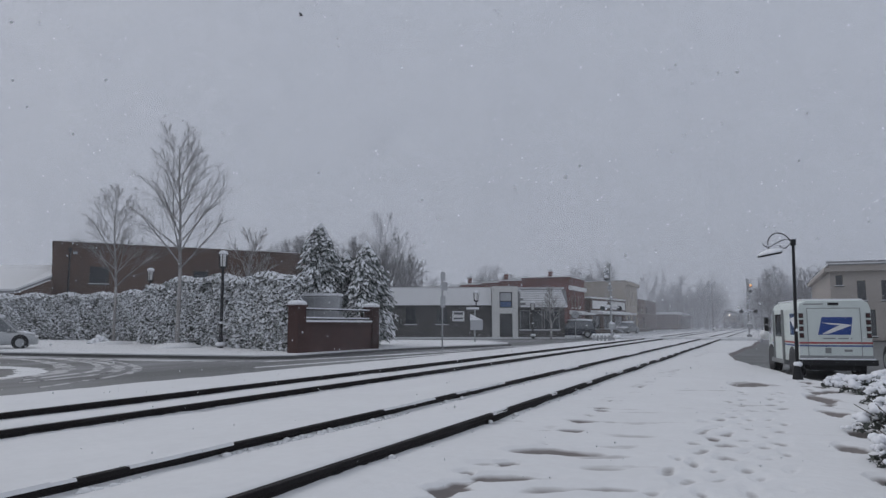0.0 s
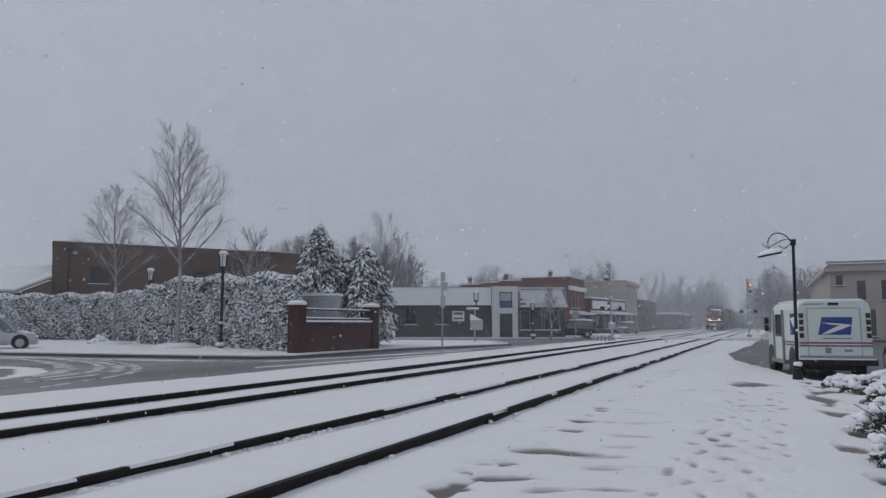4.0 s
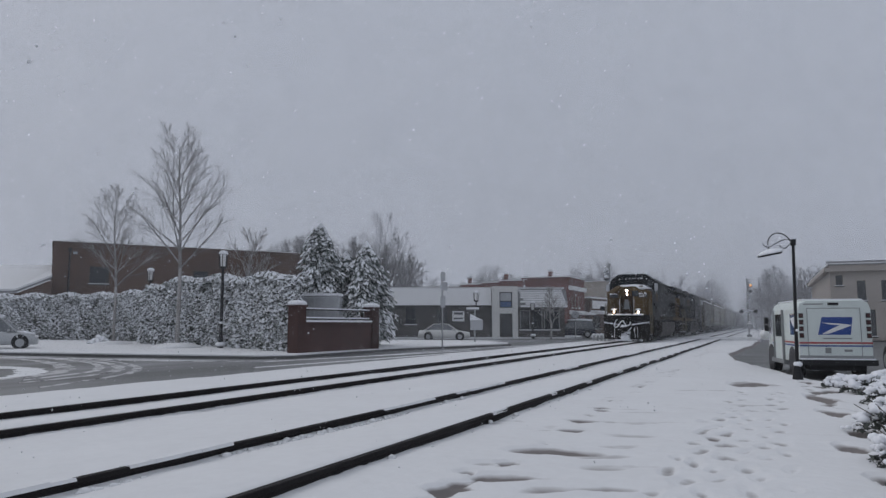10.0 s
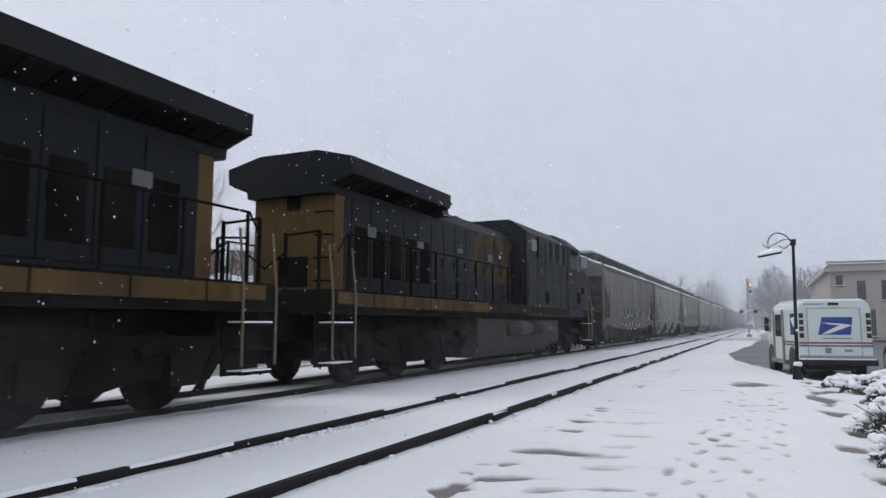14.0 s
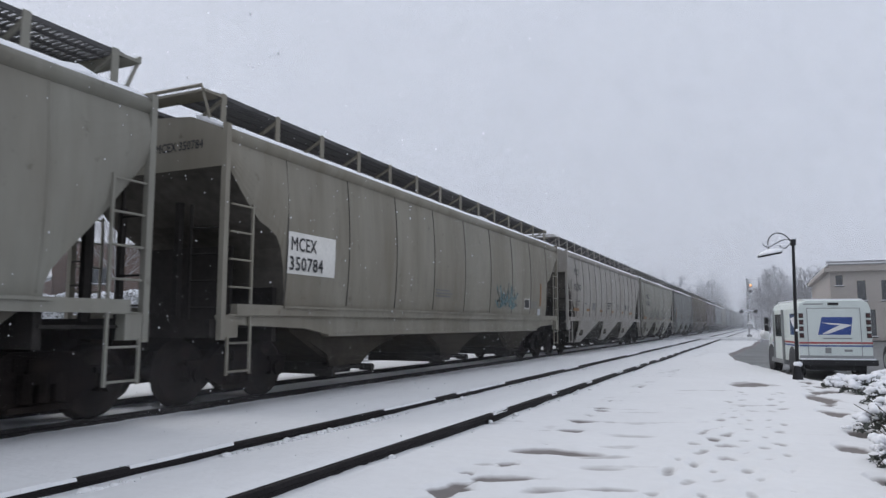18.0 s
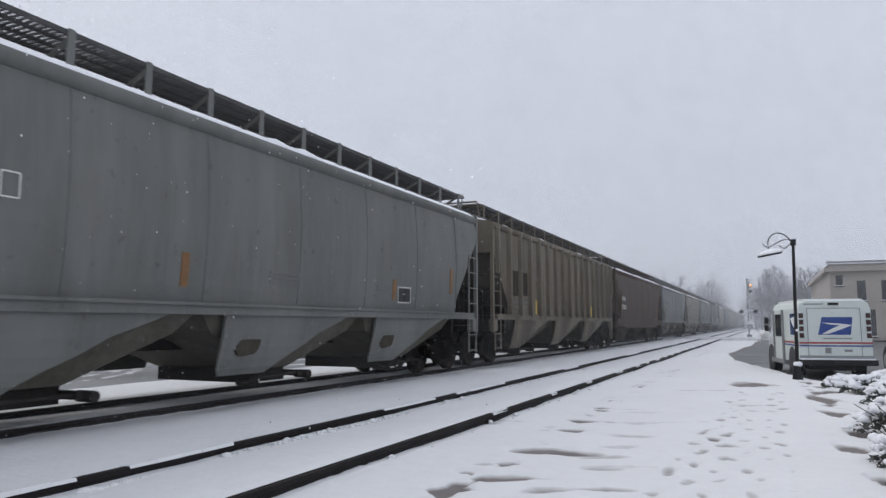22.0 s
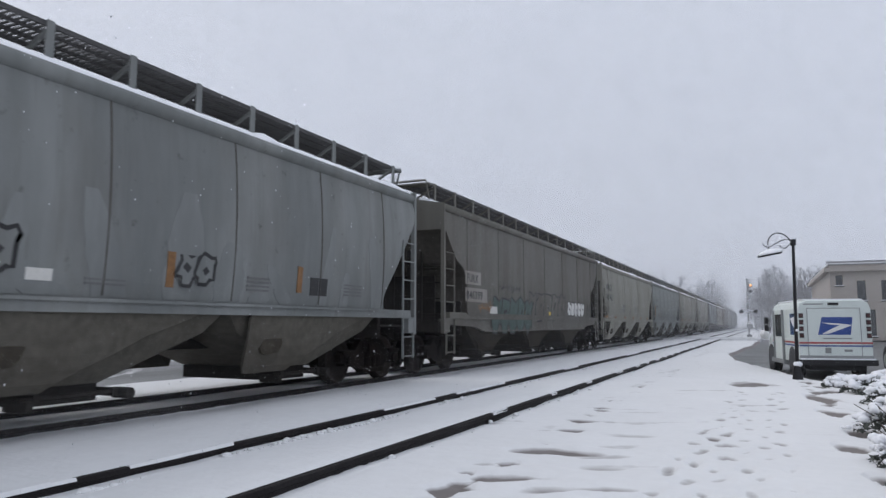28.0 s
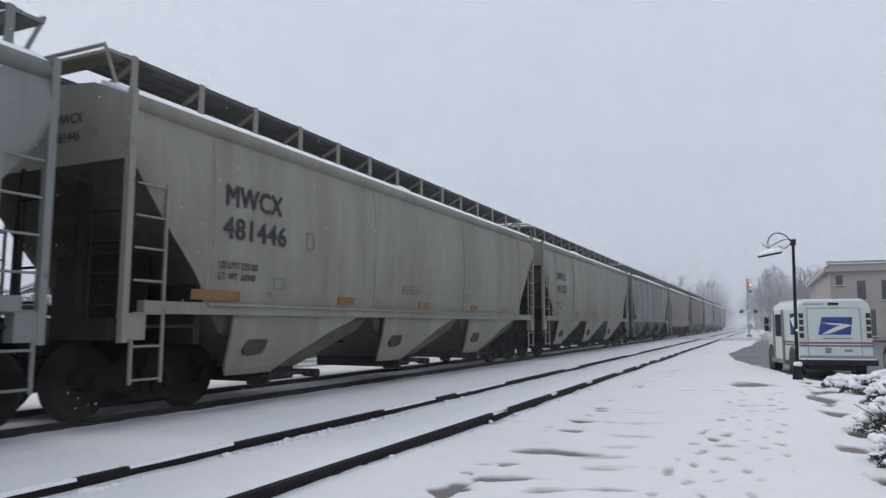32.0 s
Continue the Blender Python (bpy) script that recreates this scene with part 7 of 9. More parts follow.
def hedge(name, label, line, depth, height, seed, white_part=0.5, end_depth=1.0):
    """A clipped hedge along a plan polyline; the body lies behind (to the left of) the line."""
    rnd = random.Random(seed)
    h = thing(name, label, "hedge")
    dark, grey, white, core = Shape(), Shape(), Shape(), Shape()
    pts = [Vector((*p, 0)) for p in line]
    rings = []
    for i, p in enumerate(pts):
        d = (pts[min(i + 1, len(pts) - 1)] - pts[max(i - 1, 0)]).normalized()
        n = Vector((-d.y, d.x, 0))
        hh = height[i] - 0.35
        dep = depth if i < len(pts) - 1 else depth * end_depth
        f, b = p + n * 0.35, p + n * max(0.6, dep - 0.3)
        rings.append([(f.x, f.y, 0.0), (f.x, f.y, hh * 0.75), (f.x + n.x * 0.5, f.y + n.y * 0.5, hh), (b.x, b.y, hh), (b.x, b.y, 0.0)])
    core.loft(rings)
    part("hedge_core", core, LEAF_DARK, h, fix=True)

    def put(c, white_share, scale=1.0):
        """One sprig: drooping leaves under a pad of snow."""
        size = rnd.uniform(0.11, 0.21) * scale
        c = Vector(c)
        for k in range(4):
            tuft(dark if rnd.random() < 0.45 else grey, c + Vector((rnd.gauss(0, 0.5), rnd.gauss(0, 0.5), rnd.uniform(-1.0, -0.1))) * size * 0.7, size * rnd.uniform(0.7, 1.1), rnd, 0.5)
        if rnd.random() < white_share:
            r, turn = size * rnd.uniform(0.55, 0.85), rnd.uniform(0, 6.28)
            ring = [c + Vector((math.cos(turn + 1.047 * j) * r * rnd.uniform(0.6, 1.25), math.sin(turn + 1.047 * j) * r * rnd.uniform(0.6, 1.25), rnd.uniform(-1.05, -0.25) * r)) for j in range(6)]
            white.add(ring + [c + Vector((0, 0, r * 0.45))], [(j, (j + 1) % 6, 6) for j in range(6)])
        else:
            tuft(white, c, size * 0.8, rnd, 0.2)
    for i in range(len(pts) - 1):
        p, q = pts[i], pts[i + 1]
        d, L = (q - p).normalized(), (q - p).length
        n = Vector((-d.y, d.x, 0))
        for k in range(int(L * 430)):
            t = rnd.random()
            hh = height[i] + (height[i + 1] - height[i]) * t
            lump = 0.22 * math.sin((p + d * L * t).x * 2.1) + 0.14 * math.sin((p + d * L * t).x * 4.3 + 1)
            z = hh * rnd.random() ** 0.85
            bulge = 0.32 * (z / hh) ** 6
            c = p + d * (L * t) + n * (rnd.uniform(0.0, 0.28) + bulge * 1.8 + lump * 0.5 + 0.16 * math.sin(z * 2.7 + t * L * 2.3))
            mass = math.sin(t * L * 2.3 + i * 1.7 + 1.2 * math.sin(z * 2.1)) * math.sin(z * 2.7 + t * L * 0.9 + i)
            put((c.x, c.y, max(0.06, z)), white_part + 0.10 + 0.50 * (z / hh) ** 1.5 + 0.20 * mass)
        for k in range(int(L * depth * 50)):
            t, w = rnd.random(), rnd.random()
            hh = height[i] + (height[i + 1] - height[i]) * t
            c = p + d * (L * t) + n * (0.1 + (depth * (1.0 if i < len(pts) - 2 else 1.0 + (end_depth - 1.0) * t) - 0.2) * w)
            put((c.x, c.y, hh - 0.25 * (2 * w - 1) ** 4 + rnd.uniform(-0.16, 0.14) + 0.13 * math.sin(c.x * 1.7 + c.y)), 0.92, 1.15)
    for end, sign in ((0, -1), (len(pts) - 1, 1)):
        p = pts[end]
        d = (pts[1] - pts[0]).normalized() if end == 0 else (pts[-1] - pts[-2]).normalized()
        n = Vector((-d.y, d.x, 0))
        hh = height[end]
        for k in range(int(depth * hh * 80)):
            w, z = rnd.random(), hh * rnd.random()
            c = p + n * depth * (end_depth if end else 1.0) * w + d * sign * (0.45 * (1 - (2 * w - 1) ** 2) * (1 - (z / hh) ** 4) + rnd.uniform(-0.1, 0.1))
            put((c.x, c.y, max(0.06, z)), white_part)
    tagged(part("leaves", dark, LEAF_DARK, h), kind="stuff")
    tagged(part("frosted_leaves", grey, LEAF_GREY, h), kind="stuff")
    tagged(part("snow_clumps", white, SNOW_SOFT, h, "snow held on the leaves"), kind="stuff")
    return h


hedge("hedge", "tall clipped evergreen hedge dusted with snow", [(-37.2, 33.6), (-36.2, 32.4), (-31.5, 31.0), (-27.0, 29.9), (-22.9, 27.6), (-20.5, 26.2)], 2.6,
      [3.1, 3.75, 4.05, 3.85, 3.7, 3.55], 3, 0.70, 0.42)
hedge("hedge", "lower clipped evergreen hedge dusted with snow beside the side street", [(-72, 34.0), (-58, 36.6), (-48, 38.2), (-38.5, 36.5)], 2.4, [3.6, 3.6, 3.6, 3.7], 5, 0.42)


def grow(shape, p, d, length, radius, level, rnd, spread, sides, twig):
    """One limb and its forks; d is its heading."""
    steps = 4 if level < 2 else 3
    pts = [p.copy()]
    for i in range(steps):
        d = (d + Vector((rnd.gauss(0, 0.07), rnd.gauss(0, 0.07), 0.05 if level else 0.0))).normalized()
        p = p + d * (length / steps)
        pts.append(p.copy())
    shape.tube(pts, radius, sides[min(level, len(sides) - 1)], max(twig, radius * (0.45 if level else 0.30)), cap=False)
    if level >= len(spread) - 1:
        return
    n = spread[level]
    for i in range(n):
        if level == 0:
            k = 0.02 + 0.98 * (i + rnd.random() * 0.5) / n
        else:
            k = 0.25 + 0.75 * (i + rnd.random()) / n
        j = min(int(k * steps), steps - 1)
        base = pts[j].lerp(pts[j + 1], k * steps - j)
        axis = (pts[j + 1] - pts[j]).normalized()
        a = i * 2.4 + rnd.uniform(-0.5, 0.5)
        side = axis.orthogonal().normalized()
        side = side * math.cos(a) + axis.cross(side) * math.sin(a)
        lean = rnd.uniform(0.75, 1.15) * (1 - 0.35 * k) if level == 0 else rnd.uniform(0.4, 0.85)
        nd = (axis + side * lean).normalized()
        scale = (1 - k * 0.62) if level == 0 else (1 - k * 0.5)
        grow(shape, base, nd, length * (0.60 if level == 0 else 0.56) * scale * rnd.uniform(0.8, 1.15), max(twig, radius * (1 - 0.7 * k) * 0.55), level + 1, rnd, spread, sides, twig)


def bare_tree(x, y, z, height, label, seed, mat=None, spread=(13, 7, 5, 0), sides=(8, 5, 3, 3), radius=0.13, twig=0.008, clear=0.0, name="bare_tree", group="", crown_mat=None, stems=0):
    rnd = random.Random(seed)
    t = thing(name, label, "tree", pose(x, y, z), group)
    trunk, crown = Shape(), Shape()
    if stems:      # forks low into several spreading leaders
        trunk.tube([(0, 0, -0.3), (0.01, 0, height * 0.12), (0.0, 0.02, height * 0.25)], radius * 1.3, 8, radius)
        for i in range(stems):
            a, lean = i * 6.28 / stems + rnd.uniform(-0.4, 0.4), rnd.uniform(0.25, 1.0) if i else 0.08
            grow(crown, Vector((0, 0, height * rnd.uniform(0.20, 0.25))), Vector((math.cos(a) * lean, math.sin(a) * lean, 1)).normalized(), height * rnd.uniform(0.60, 0.78) * (1 - 0.22 * lean), radius * 0.6, 1, rnd, spread, sides, twig)
    else:
        trunk.tube([(0, 0, -0.3), (0.01, 0, height * 0.12), (0.0, 0.02, height * 0.25), (0.02, 0.0, height * 0.38)], radius * 1.15, 10, radius * 0.85)
        grow(crown, Vector((0.02, 0.0, height * (0.36 - clear))), Vector((0, 0, 1)), height * (0.62 + clear), radius * 0.84, 0, rnd, spread, sides, twig)
    part("trunk", trunk, mat or BARK_TRUNK, t, "", True)
    part("crown", crown, crown_mat or mat or BARK_FROST, t, "bare frosted branches")
    return t


bare_tree(-28.5, 27.95, 0.10, 10.9, "tall slender bare tree with frosted upswept branches", 11, radius=0.105, spread=(24, 10, 6, 0), twig=0.0075, crown_mat=BARK_TWIG)
bare_tree(-37.56, 31.53, 0.05, 9.4, "bare young tree with frosted upswept branches", 12, radius=0.09, spread=(20, 10, 6, 0), twig=0.0075, crown_mat=BARK_TWIG)
for cx, cy, r, h in ((-28.5, 27.95, 1.3, 0.30), (-37.5, 31.5, 1.2, 0.22)):
    m = part("snow_mound", Shape().ball((cx, cy, 0.0), r, 16, 8, h / r), SNOW, None, "", True)
    tagged(m, "low mound of snow on the verge", "snow", kind="structure")
heap, heaps = Shape(), random.Random(31)
for i in range(60):
    a, k = heaps.uniform(0, 6.28), heaps.random() ** 0.6
    heap.ball((-38.5 + math.cos(a) * 1.0 * k, 31.3 + math.sin(a) * 0.5 * k, 0.05 + 0.55 * (1 - k) * heaps.uniform(0.5, 1.0)), heaps.uniform(0.06, 0.2), 7, 5, heaps.uniform(0.6, 0.9))
tagged(part("snow_heap", heap, SNOW_SOFT, None, "", True), "low bush heaped with snow at the foot of a tree", "snow")
# trees behind the buildings, thinned by the snowfall
for x, y, h, sd in ((-47.9, 66.7, 12.8, 21), (-46.2, 64.0, 12.2, 22), (-38.8, 66.3, 13.4, 23), (-40.6, 65.6, 12.2, 37), (-37.2, 67.0, 12.0, 38), (-49.2, 67.0, 13.2, 39), (-50.5, 67.5, 12.0, 24), (-65.0, 75.5, 12.5, 25), (-69, 79, 12.0, 26), (-51.6, 98.3, 11.0, 27), (-49.3, 101.6, 10.0, 28),
                    (-43, 113, 12.5, 29), (-39.5, 115, 12.2, 30), (-46.0, 112, 11.5, 31), (-33, 134.6, 15.0, 32), (-29.5, 136, 14.5, 33), (-24, 70, 4.6, 35), (-86, 36, 13, 36)):
    bare_tree(x, y, -0.15, h * (0.86 if h > 5 else 1.0), "bare grey tree behind the buildings", sd, BARK_FAR if h > 5 else BARK_FROST, (13, 11, 7, 5, 0), (5, 3, 3, 3), 0.15, 0.015, 0.16, group="trees behind the buildings", stems=6 if h > 5 else 0)
bare_tree(-18.7, 65.3, -0.1, 4.6, "small snow-covered ornamental tree before the shop", 40, BARK_FROST, (10, 7, 5, 0), (5, 3, 3, 3), 0.09, 0.02, 0.15)
woods = random.Random(77)
far_wood = Shape()
for i in range(240):
    yy = woods.uniform(190, 330)
    xx = woods.choice((woods.uniform(-75, -13), woods.uniform(-30, -13), woods.uniform(3, 45), woods.uniform(-3, 10)))
    hh = woods.uniform(8, 14)
    grow(far_wood, Vector((xx, yy, -0.3)), Vector((0, 0, 1)), hh, 0.22, 0, woods, (9, 6, 0), (4, 3, 3), 0.05)
tagged(part("far_woods", far_wood, BARK_FAR), "far bare woods fading in the snowfall", "trees", kind="stuff")
for x, y, h, sd in ((2.5, 118, 9.2, 61), (5.5, 112, 8.6, 62), (0.6, 128, 8.6, 63), (8, 108, 8.0, 64)):
    bare_tree(x, y, -0.15, h, "bare hazy tree behind the station street", sd, BARK_FAR, (13, 7, 5, 3, 0), (5, 3, 3, 3), 0.16, 0.016, 0.25, group="trees beyond the crossing")


def conifer(x, y, height, radius, label, seed, low=0.05):
    """An evergreen with drooping snow-laden sprays."""
    rnd = random.Random(seed)
    t = thing("conifer", label, "tree", pose(x, y, 0))
    part("trunk", Shape().tube([(0, 0, -0.2), (0, 0, height * 0.9)], 0.16, 8, 0.03), BARK_DARK, t)
    green, white = Shape(), Shape()
    n = int(height * radius * 290)
    for i in range(n):
        k = rnd.random() ** 0.85
        z = height * (low + (1 - low) * k)
        a = rnd.uniform(0, 2 * math.pi)
        reach = radius * (1 - k) ** 0.68 * (0.85 + 0.22 * math.sin(a * 3 + z * 1.3 + seed) + 0.16 * math.sin(a * 5 - z * 2.9)) + 0.10
        reach *= rnd.uniform(0.55, 1.22)
        out = Vector((math.cos(a), math.sin(a), 0))
        ln, w = rnd.uniform(0.24, 0.50) * (1 - 0.4 * k), rnd.uniform(0.055, 0.12)
        tip = out * reach + Vector((0, 0, z))
        d = (out + Vector((rnd.gauss(0, 0.3), rnd.gauss(0, 0.3), rnd.uniform(-1.7, -0.35)))).normalized()
        side = d.cross(Vector((0, 0, 1))).normalized()
        root = tip - d * ln
        for q in range(7):
            p, sgn = root + d * ln * (0.15 + 0.14 * q), (-1) ** q
            dd = (d * 0.7 + side * sgn * rnd.uniform(0.4, 0.9) + Vector((0, 0, -0.5))).normalized()
            m_ = rnd.uniform(0.12, 0.24)
            green.add([p, p + dd * m_ * 0.5 + d * 0.05, p + dd * m_, p + dd * m_ * 0.5 - d * 0.05], [(0, 1, 2, 3)])
        if rnd.random() < 0.66:
            rim = []
            for q in range(4):
                p, ww = root + d * ln * (0.2 + 0.28 * q), w * (0.55, 1.0, 0.9, 0.35)[q] * rnd.uniform(0.7, 1.2)
                rim.append([p - side * ww + Vector((0, 0, -0.02)), p + Vector((0, 0, 0.07)), p + side * ww + Vector((0, 0, -0.02))])
            white.loft(rim, closed=False, caps=False)
    tagged(part("needles", green, NEEDLE, t), kind="stuff")
    tagged(part("snow_clumps", white, SNOW_SOFT, t, "snow held on the sprays"), kind="stuff")
    return t


conifer(-23.4, 33.6, 7.0, 2.05, "tall snow-laden conifer behind the brick gate wall", 1)
conifer(-21.2, 35.2, 5.9, 1.95, "snow-laden conifer behind the brick gate wall", 2)
conifer(-22.6, 35.2, 5.4, 1.6, "snow-laden conifer between two others behind the gate wall", 4)
conifer(-19.35, 31.7, 4.5, 1.0, "broad low snow-laden conifer beside the gate pier", 3)
bare_tree(-29.0, 33.5, 0.0, 6.4, "snow-dusted bare shrub rising above the hedge", 45, BARK_FROST, (14, 8, 5, 0), (5, 3, 3, 3), 0.08, 0.012, 0.25)


def shrub(x, y, r, h, seed):
    rnd = random.Random(seed)
    t = thing("shrub", "low shrub heaped with fresh snow", "shrub", pose(x, y, 0.0), "shrubs along the platform")
    twigs, leaves, snow = Shape(), Shape(), Shape()
    for i in range(26):
        a, k = rnd.uniform(0, 6.28), rnd.random()
        q = Vector((math.cos(a) * r * k, math.sin(a) * r * k, h * rnd.uniform(0.5, 1.0)))
        twigs.tube([(0.3 * q.x, 0.3 * q.y, -0.05), tuple(q * 0.6), tuple(q)], 0.012, 4, 0.004)
    for i in range(240):
        a, k = rnd.uniform(0, 6.28), rnd.random() ** 0.5
        z = h * (1 - k ** 2.5) * rnd.uniform(0.35, 1.0)
        tuft(leaves, (math.cos(a) * r * k, math.sin(a) * r * k, z), rnd.uniform(0.06, 0.13), rnd, 0.2)
    for i in range(42):
        a, k = rnd.uniform(0, 6.28), rnd.random() ** 0.6
        z = h * (1 - 0.85 * k ** 2.2) * rnd.uniform(0.66, 1.02)
        big = rnd.uniform(0.05, 0.15) * (1.15 - k * 0.6)
        for j in range(rnd.randint(3, 7)):      # a load of snow on one twig: a few lumps run together
            sz = big * rnd.uniform(0.35, 0.85)
            c = Vector((math.cos(a) * r * k, math.sin(a) * r * k, z)) + Vector((rnd.gauss(0, big * 0.6), rnd.gauss(0, big * 0.6), rnd.uniform(-0.3, 0.25) * big))
            rings = []
            for v in range(5):
                q = math.pi * v / 4
                rings.append([c + Vector((math.cos(2 * math.pi * m / 7) * math.sin(q) * sz * rnd.uniform(0.8, 1.2), math.sin(2 * math.pi * m / 7) * math.sin(q) * sz * rnd.uniform(0.8, 1.2), -math.cos(q) * sz * (0.45 if q < 1.6 else 0.75))) for m in range(7)])
            snow.loft(rings, caps=False)
    tagged(part("brushwood", twigs, BARK_DARK, t), kind="stuff")
    tagged(part("leaves", leaves, LEAF_DARK, t), kind="stuff")
    tagged(part("snow_clumps", snow, SNOW_SOFT, t, "", True), kind="stuff")


for i, (x, y, r, h) in enumerate(((1.55, 7.6, 0.55, 0.50), (1.9, 8.6, 0.65, 0.58), (1.6, 9.6, 0.55, 0.55), (2.1, 10.4, 0.7, 0.62), (1.65, 11.3, 0.5, 0.48), (2.3, 12.2, 0.7, 0.60), (1.75, 13.2, 0.55, 0.45),
                                  (2.2, 14.4, 0.65, 0.50), (1.55, 15.2, 0.5, 0.36), (1.25, 16.6, 0.4, 0.26), (2.0, 16.3, 0.6, 0.4), (1.5, 6.6, 0.5, 0.45), (2.6, 9.2, 0.7, 0.6), (2.9, 11.4, 0.8, 0.7), (3.2, 13.6, 0.8, 0.7), (2.7, 15.8, 0.7, 0.5))):
    shrub(x - (0.18 if y < 10 else -0.15), y, r, h * 0.82, 100 + i)

# ---- gate wall, lamps, signs and signals ----
gate = thing("gate_wall", "dark red brick gate wall with snow-capped piers and rails", "wall", pose(-18.55, 25.0, 0, 0, 0, 88))
for x, h in ((0.0, 2.02), (6.0, 2.05)):
    pier = part("pier", Shape().box(x - 0.28, x + 0.28, -0.28, 0.28, -0.02, h).box(x - 0.33, x + 0.33, -0.33, 0.33, h, h + 0.08), BRICK, gate)
    rings = [[(x + w * math.copysign(abs(math.cos(a)) ** 0.5, math.cos(a)), w * math.copysign(abs(math.sin(a)) ** 0.5, math.sin(a)), h + dz) for a in [math.pi * i / 8 + 0.2 for i in range(16)]]
             for w, dz in ((0.335, 0.081), (0.36, 0.14), (0.34, 0.21), (0.26, 0.265), (0.10, 0.29))]
    part("snow_cap", Shape().loft(rings), SNOW_SOFT, pier, "", True, True)
part("brick_panel", Shape().box(0.28, 5.72, -0.16, 0.16, -0.02, 1.28).box(0.28, 5.72, -0.22, 0.22, 1.28, 1.36), BRICK, gate)
part("snow_cap", Shape().box(0.28, 5.72, -0.23, 0.23, 1.36, 1.45), SNOW_SOFT, gate)
for z in (1.50, 1.92):
    part("top_rail", Shape().beam((0.28, 0, z), (5.72, 0, z), 0.07, 0.06), BLACK_IRON, gate)
    part("snow_cap", Shape().box(0.28, 5.72, -0.06, 0.06, z + 0.031, z + 0.085), SNOW_SOFT, gate)
cabinet = thing("utility_cabinet", "large grey metal cabinet with snow on top", "cabinet", pose(-21.4, 28.3, 0, 0, 0, 24.8))
rounded(part("body", Shape().box(0, 2.40, 0, 1.1, 0, 2.68), SIGN_BACK, cabinet), 0.05)
part("door", Shape().box(0.1, 1.17, -0.03, -0.002, 0.2, 2.56), STEEL_GREY, cabinet)
part("door", Shape().box(1.22, 2.30, -0.03, -0.002, 0.2, 2.56), STEEL_GREY, cabinet)
part("snow_cap", Shape().box(-0.05, 2.45, -0.05, 1.15, 2.683, 2.80), SNOW_SOFT, cabinet)


def lantern_post(x, y, h, label):
    """Black post with a caged lantern."""
    t = thing("street_lamp", label, "street lamp", pose(x, y, 0.0), "lantern posts")
    part("base", Shape().tube([(0, 0, -0.1), (0, 0, 0.25), (0, 0, 0.5), (0, 0, 0.9)], 0.16, 10, 0.09), BLACK_IRON, t)
    part("pole", Shape().tube([(0, 0, 0.85), (0, 0, h - 0.85)], 0.085, 10, 0.07), BLACK_IRON, t)
    hd = part("lantern", Shape().tube([(0, 0, h - 0.9), (0, 0, h - 0.78)], 0.12, 8, 0.2).tube([(0, 0, h - 0.16), (0, 0, h - 0.1)], 0.24, 8, 0.2), BLACK_IRON, t)
    for k in range(6):
        a = k * math.pi / 3
        part("cage_bar", Shape().beam((math.cos(a) * 0.19, math.sin(a) * 0.19, h - 0.8), (math.cos(a) * 0.22, math.sin(a) * 0.22, h - 0.14), 0.03), BLACK_IRON, hd)
    part("globe", Shape().tube([(0, 0, h - 0.78), (0, 0, h - 0.18)], 0.13, 10, 0.16), TRIM_WHITE, hd, "milky lamp glass")
    part("snow_cap", Shape().ball((0, 0, h - 0.08), 0.25, 10, 6, 0.7), SNOW_SOFT, hd, "", True)
    part("snow_collar", Shape().ball((0, 0, 0.22), 0.3, 10, 5, 0.45), SNOW_SOFT, t, "", True)
    part("snow_collar", Shape().ball((0, 0, 1.35), 0.12, 8, 5, 0.7), SNOW_SOFT, t, "", True)


lantern_post(-26.1, 28.6, 5.1, "black lantern post with snow on its cap before the hedge")
lantern_post(-38.8, 35.4, 5.1, "black lantern post standing behind the hedge")
lantern_post(-20.3, 64.6, 3.4, "slim lantern post at the shop corner")

R_DIR = Vector((0.908, 0.419, 0.0))
lamp = thing("street_lamp", "black platform lamp with a scrolled arm and a snow-covered shade", "street lamp", pose(0.62, 18.2, 0.07, 0, 0, 24.8))
part("base", Shape().tube([(0, 0, -0.15), (0, 0, 0.1), (0, 0, 0.28)], 0.13, 10, 0.06), BLACK_IRON, lamp)
part("pole", Shape().tube([(0, 0, 0.2), (0.06, 0, 3.16)], 0.042, 12, 0.032), BLACK_IRON, lamp)
part("cap", Shape().box(0.015, 0.105, -0.045, 0.045, 3.04, 3.19), BLACK_IRON, lamp)
part("scroll", Shape().tube([(0.02, 0, 3.12), (-0.03, 0, 3.19), (-0.09, 0, 3.27), (-0.19, 0, 3.325), (-0.31, 0, 3.34), (-0.42, 0, 3.30), (-0.51, 0, 3.21), (-0.54, 0, 3.12), (-0.535, 0, 3.05)], 0.014, 7), BLACK_IRON, lamp)
part("arm", Shape().tube([(0.03, 0, 3.14), (-0.03, 0, 3.17), (-0.13, 0, 3.19), (-0.26, 0, 3.14), (-0.37, 0, 3.08), (-0.46, 0, 3.03), (-0.55, 0, 3.0), (-0.63, 0, 3.04), (-0.66, 0, 3.10)], 0.012, 7), BLACK_IRON, lamp)
part("scroll", Shape().tube([(0.0, 0, 3.10), (-0.05, 0, 3.05), (-0.11, 0, 2.99), (-0.17, 0, 2.975), (-0.23, 0, 3.0), (-0.26, 0, 3.05)], 0.012, 7), BLACK_IRON, lamp)
part("finial", Shape().ball((-0.52, 0, 2.965), 0.035, 8, 5), BLACK_IRON, lamp)
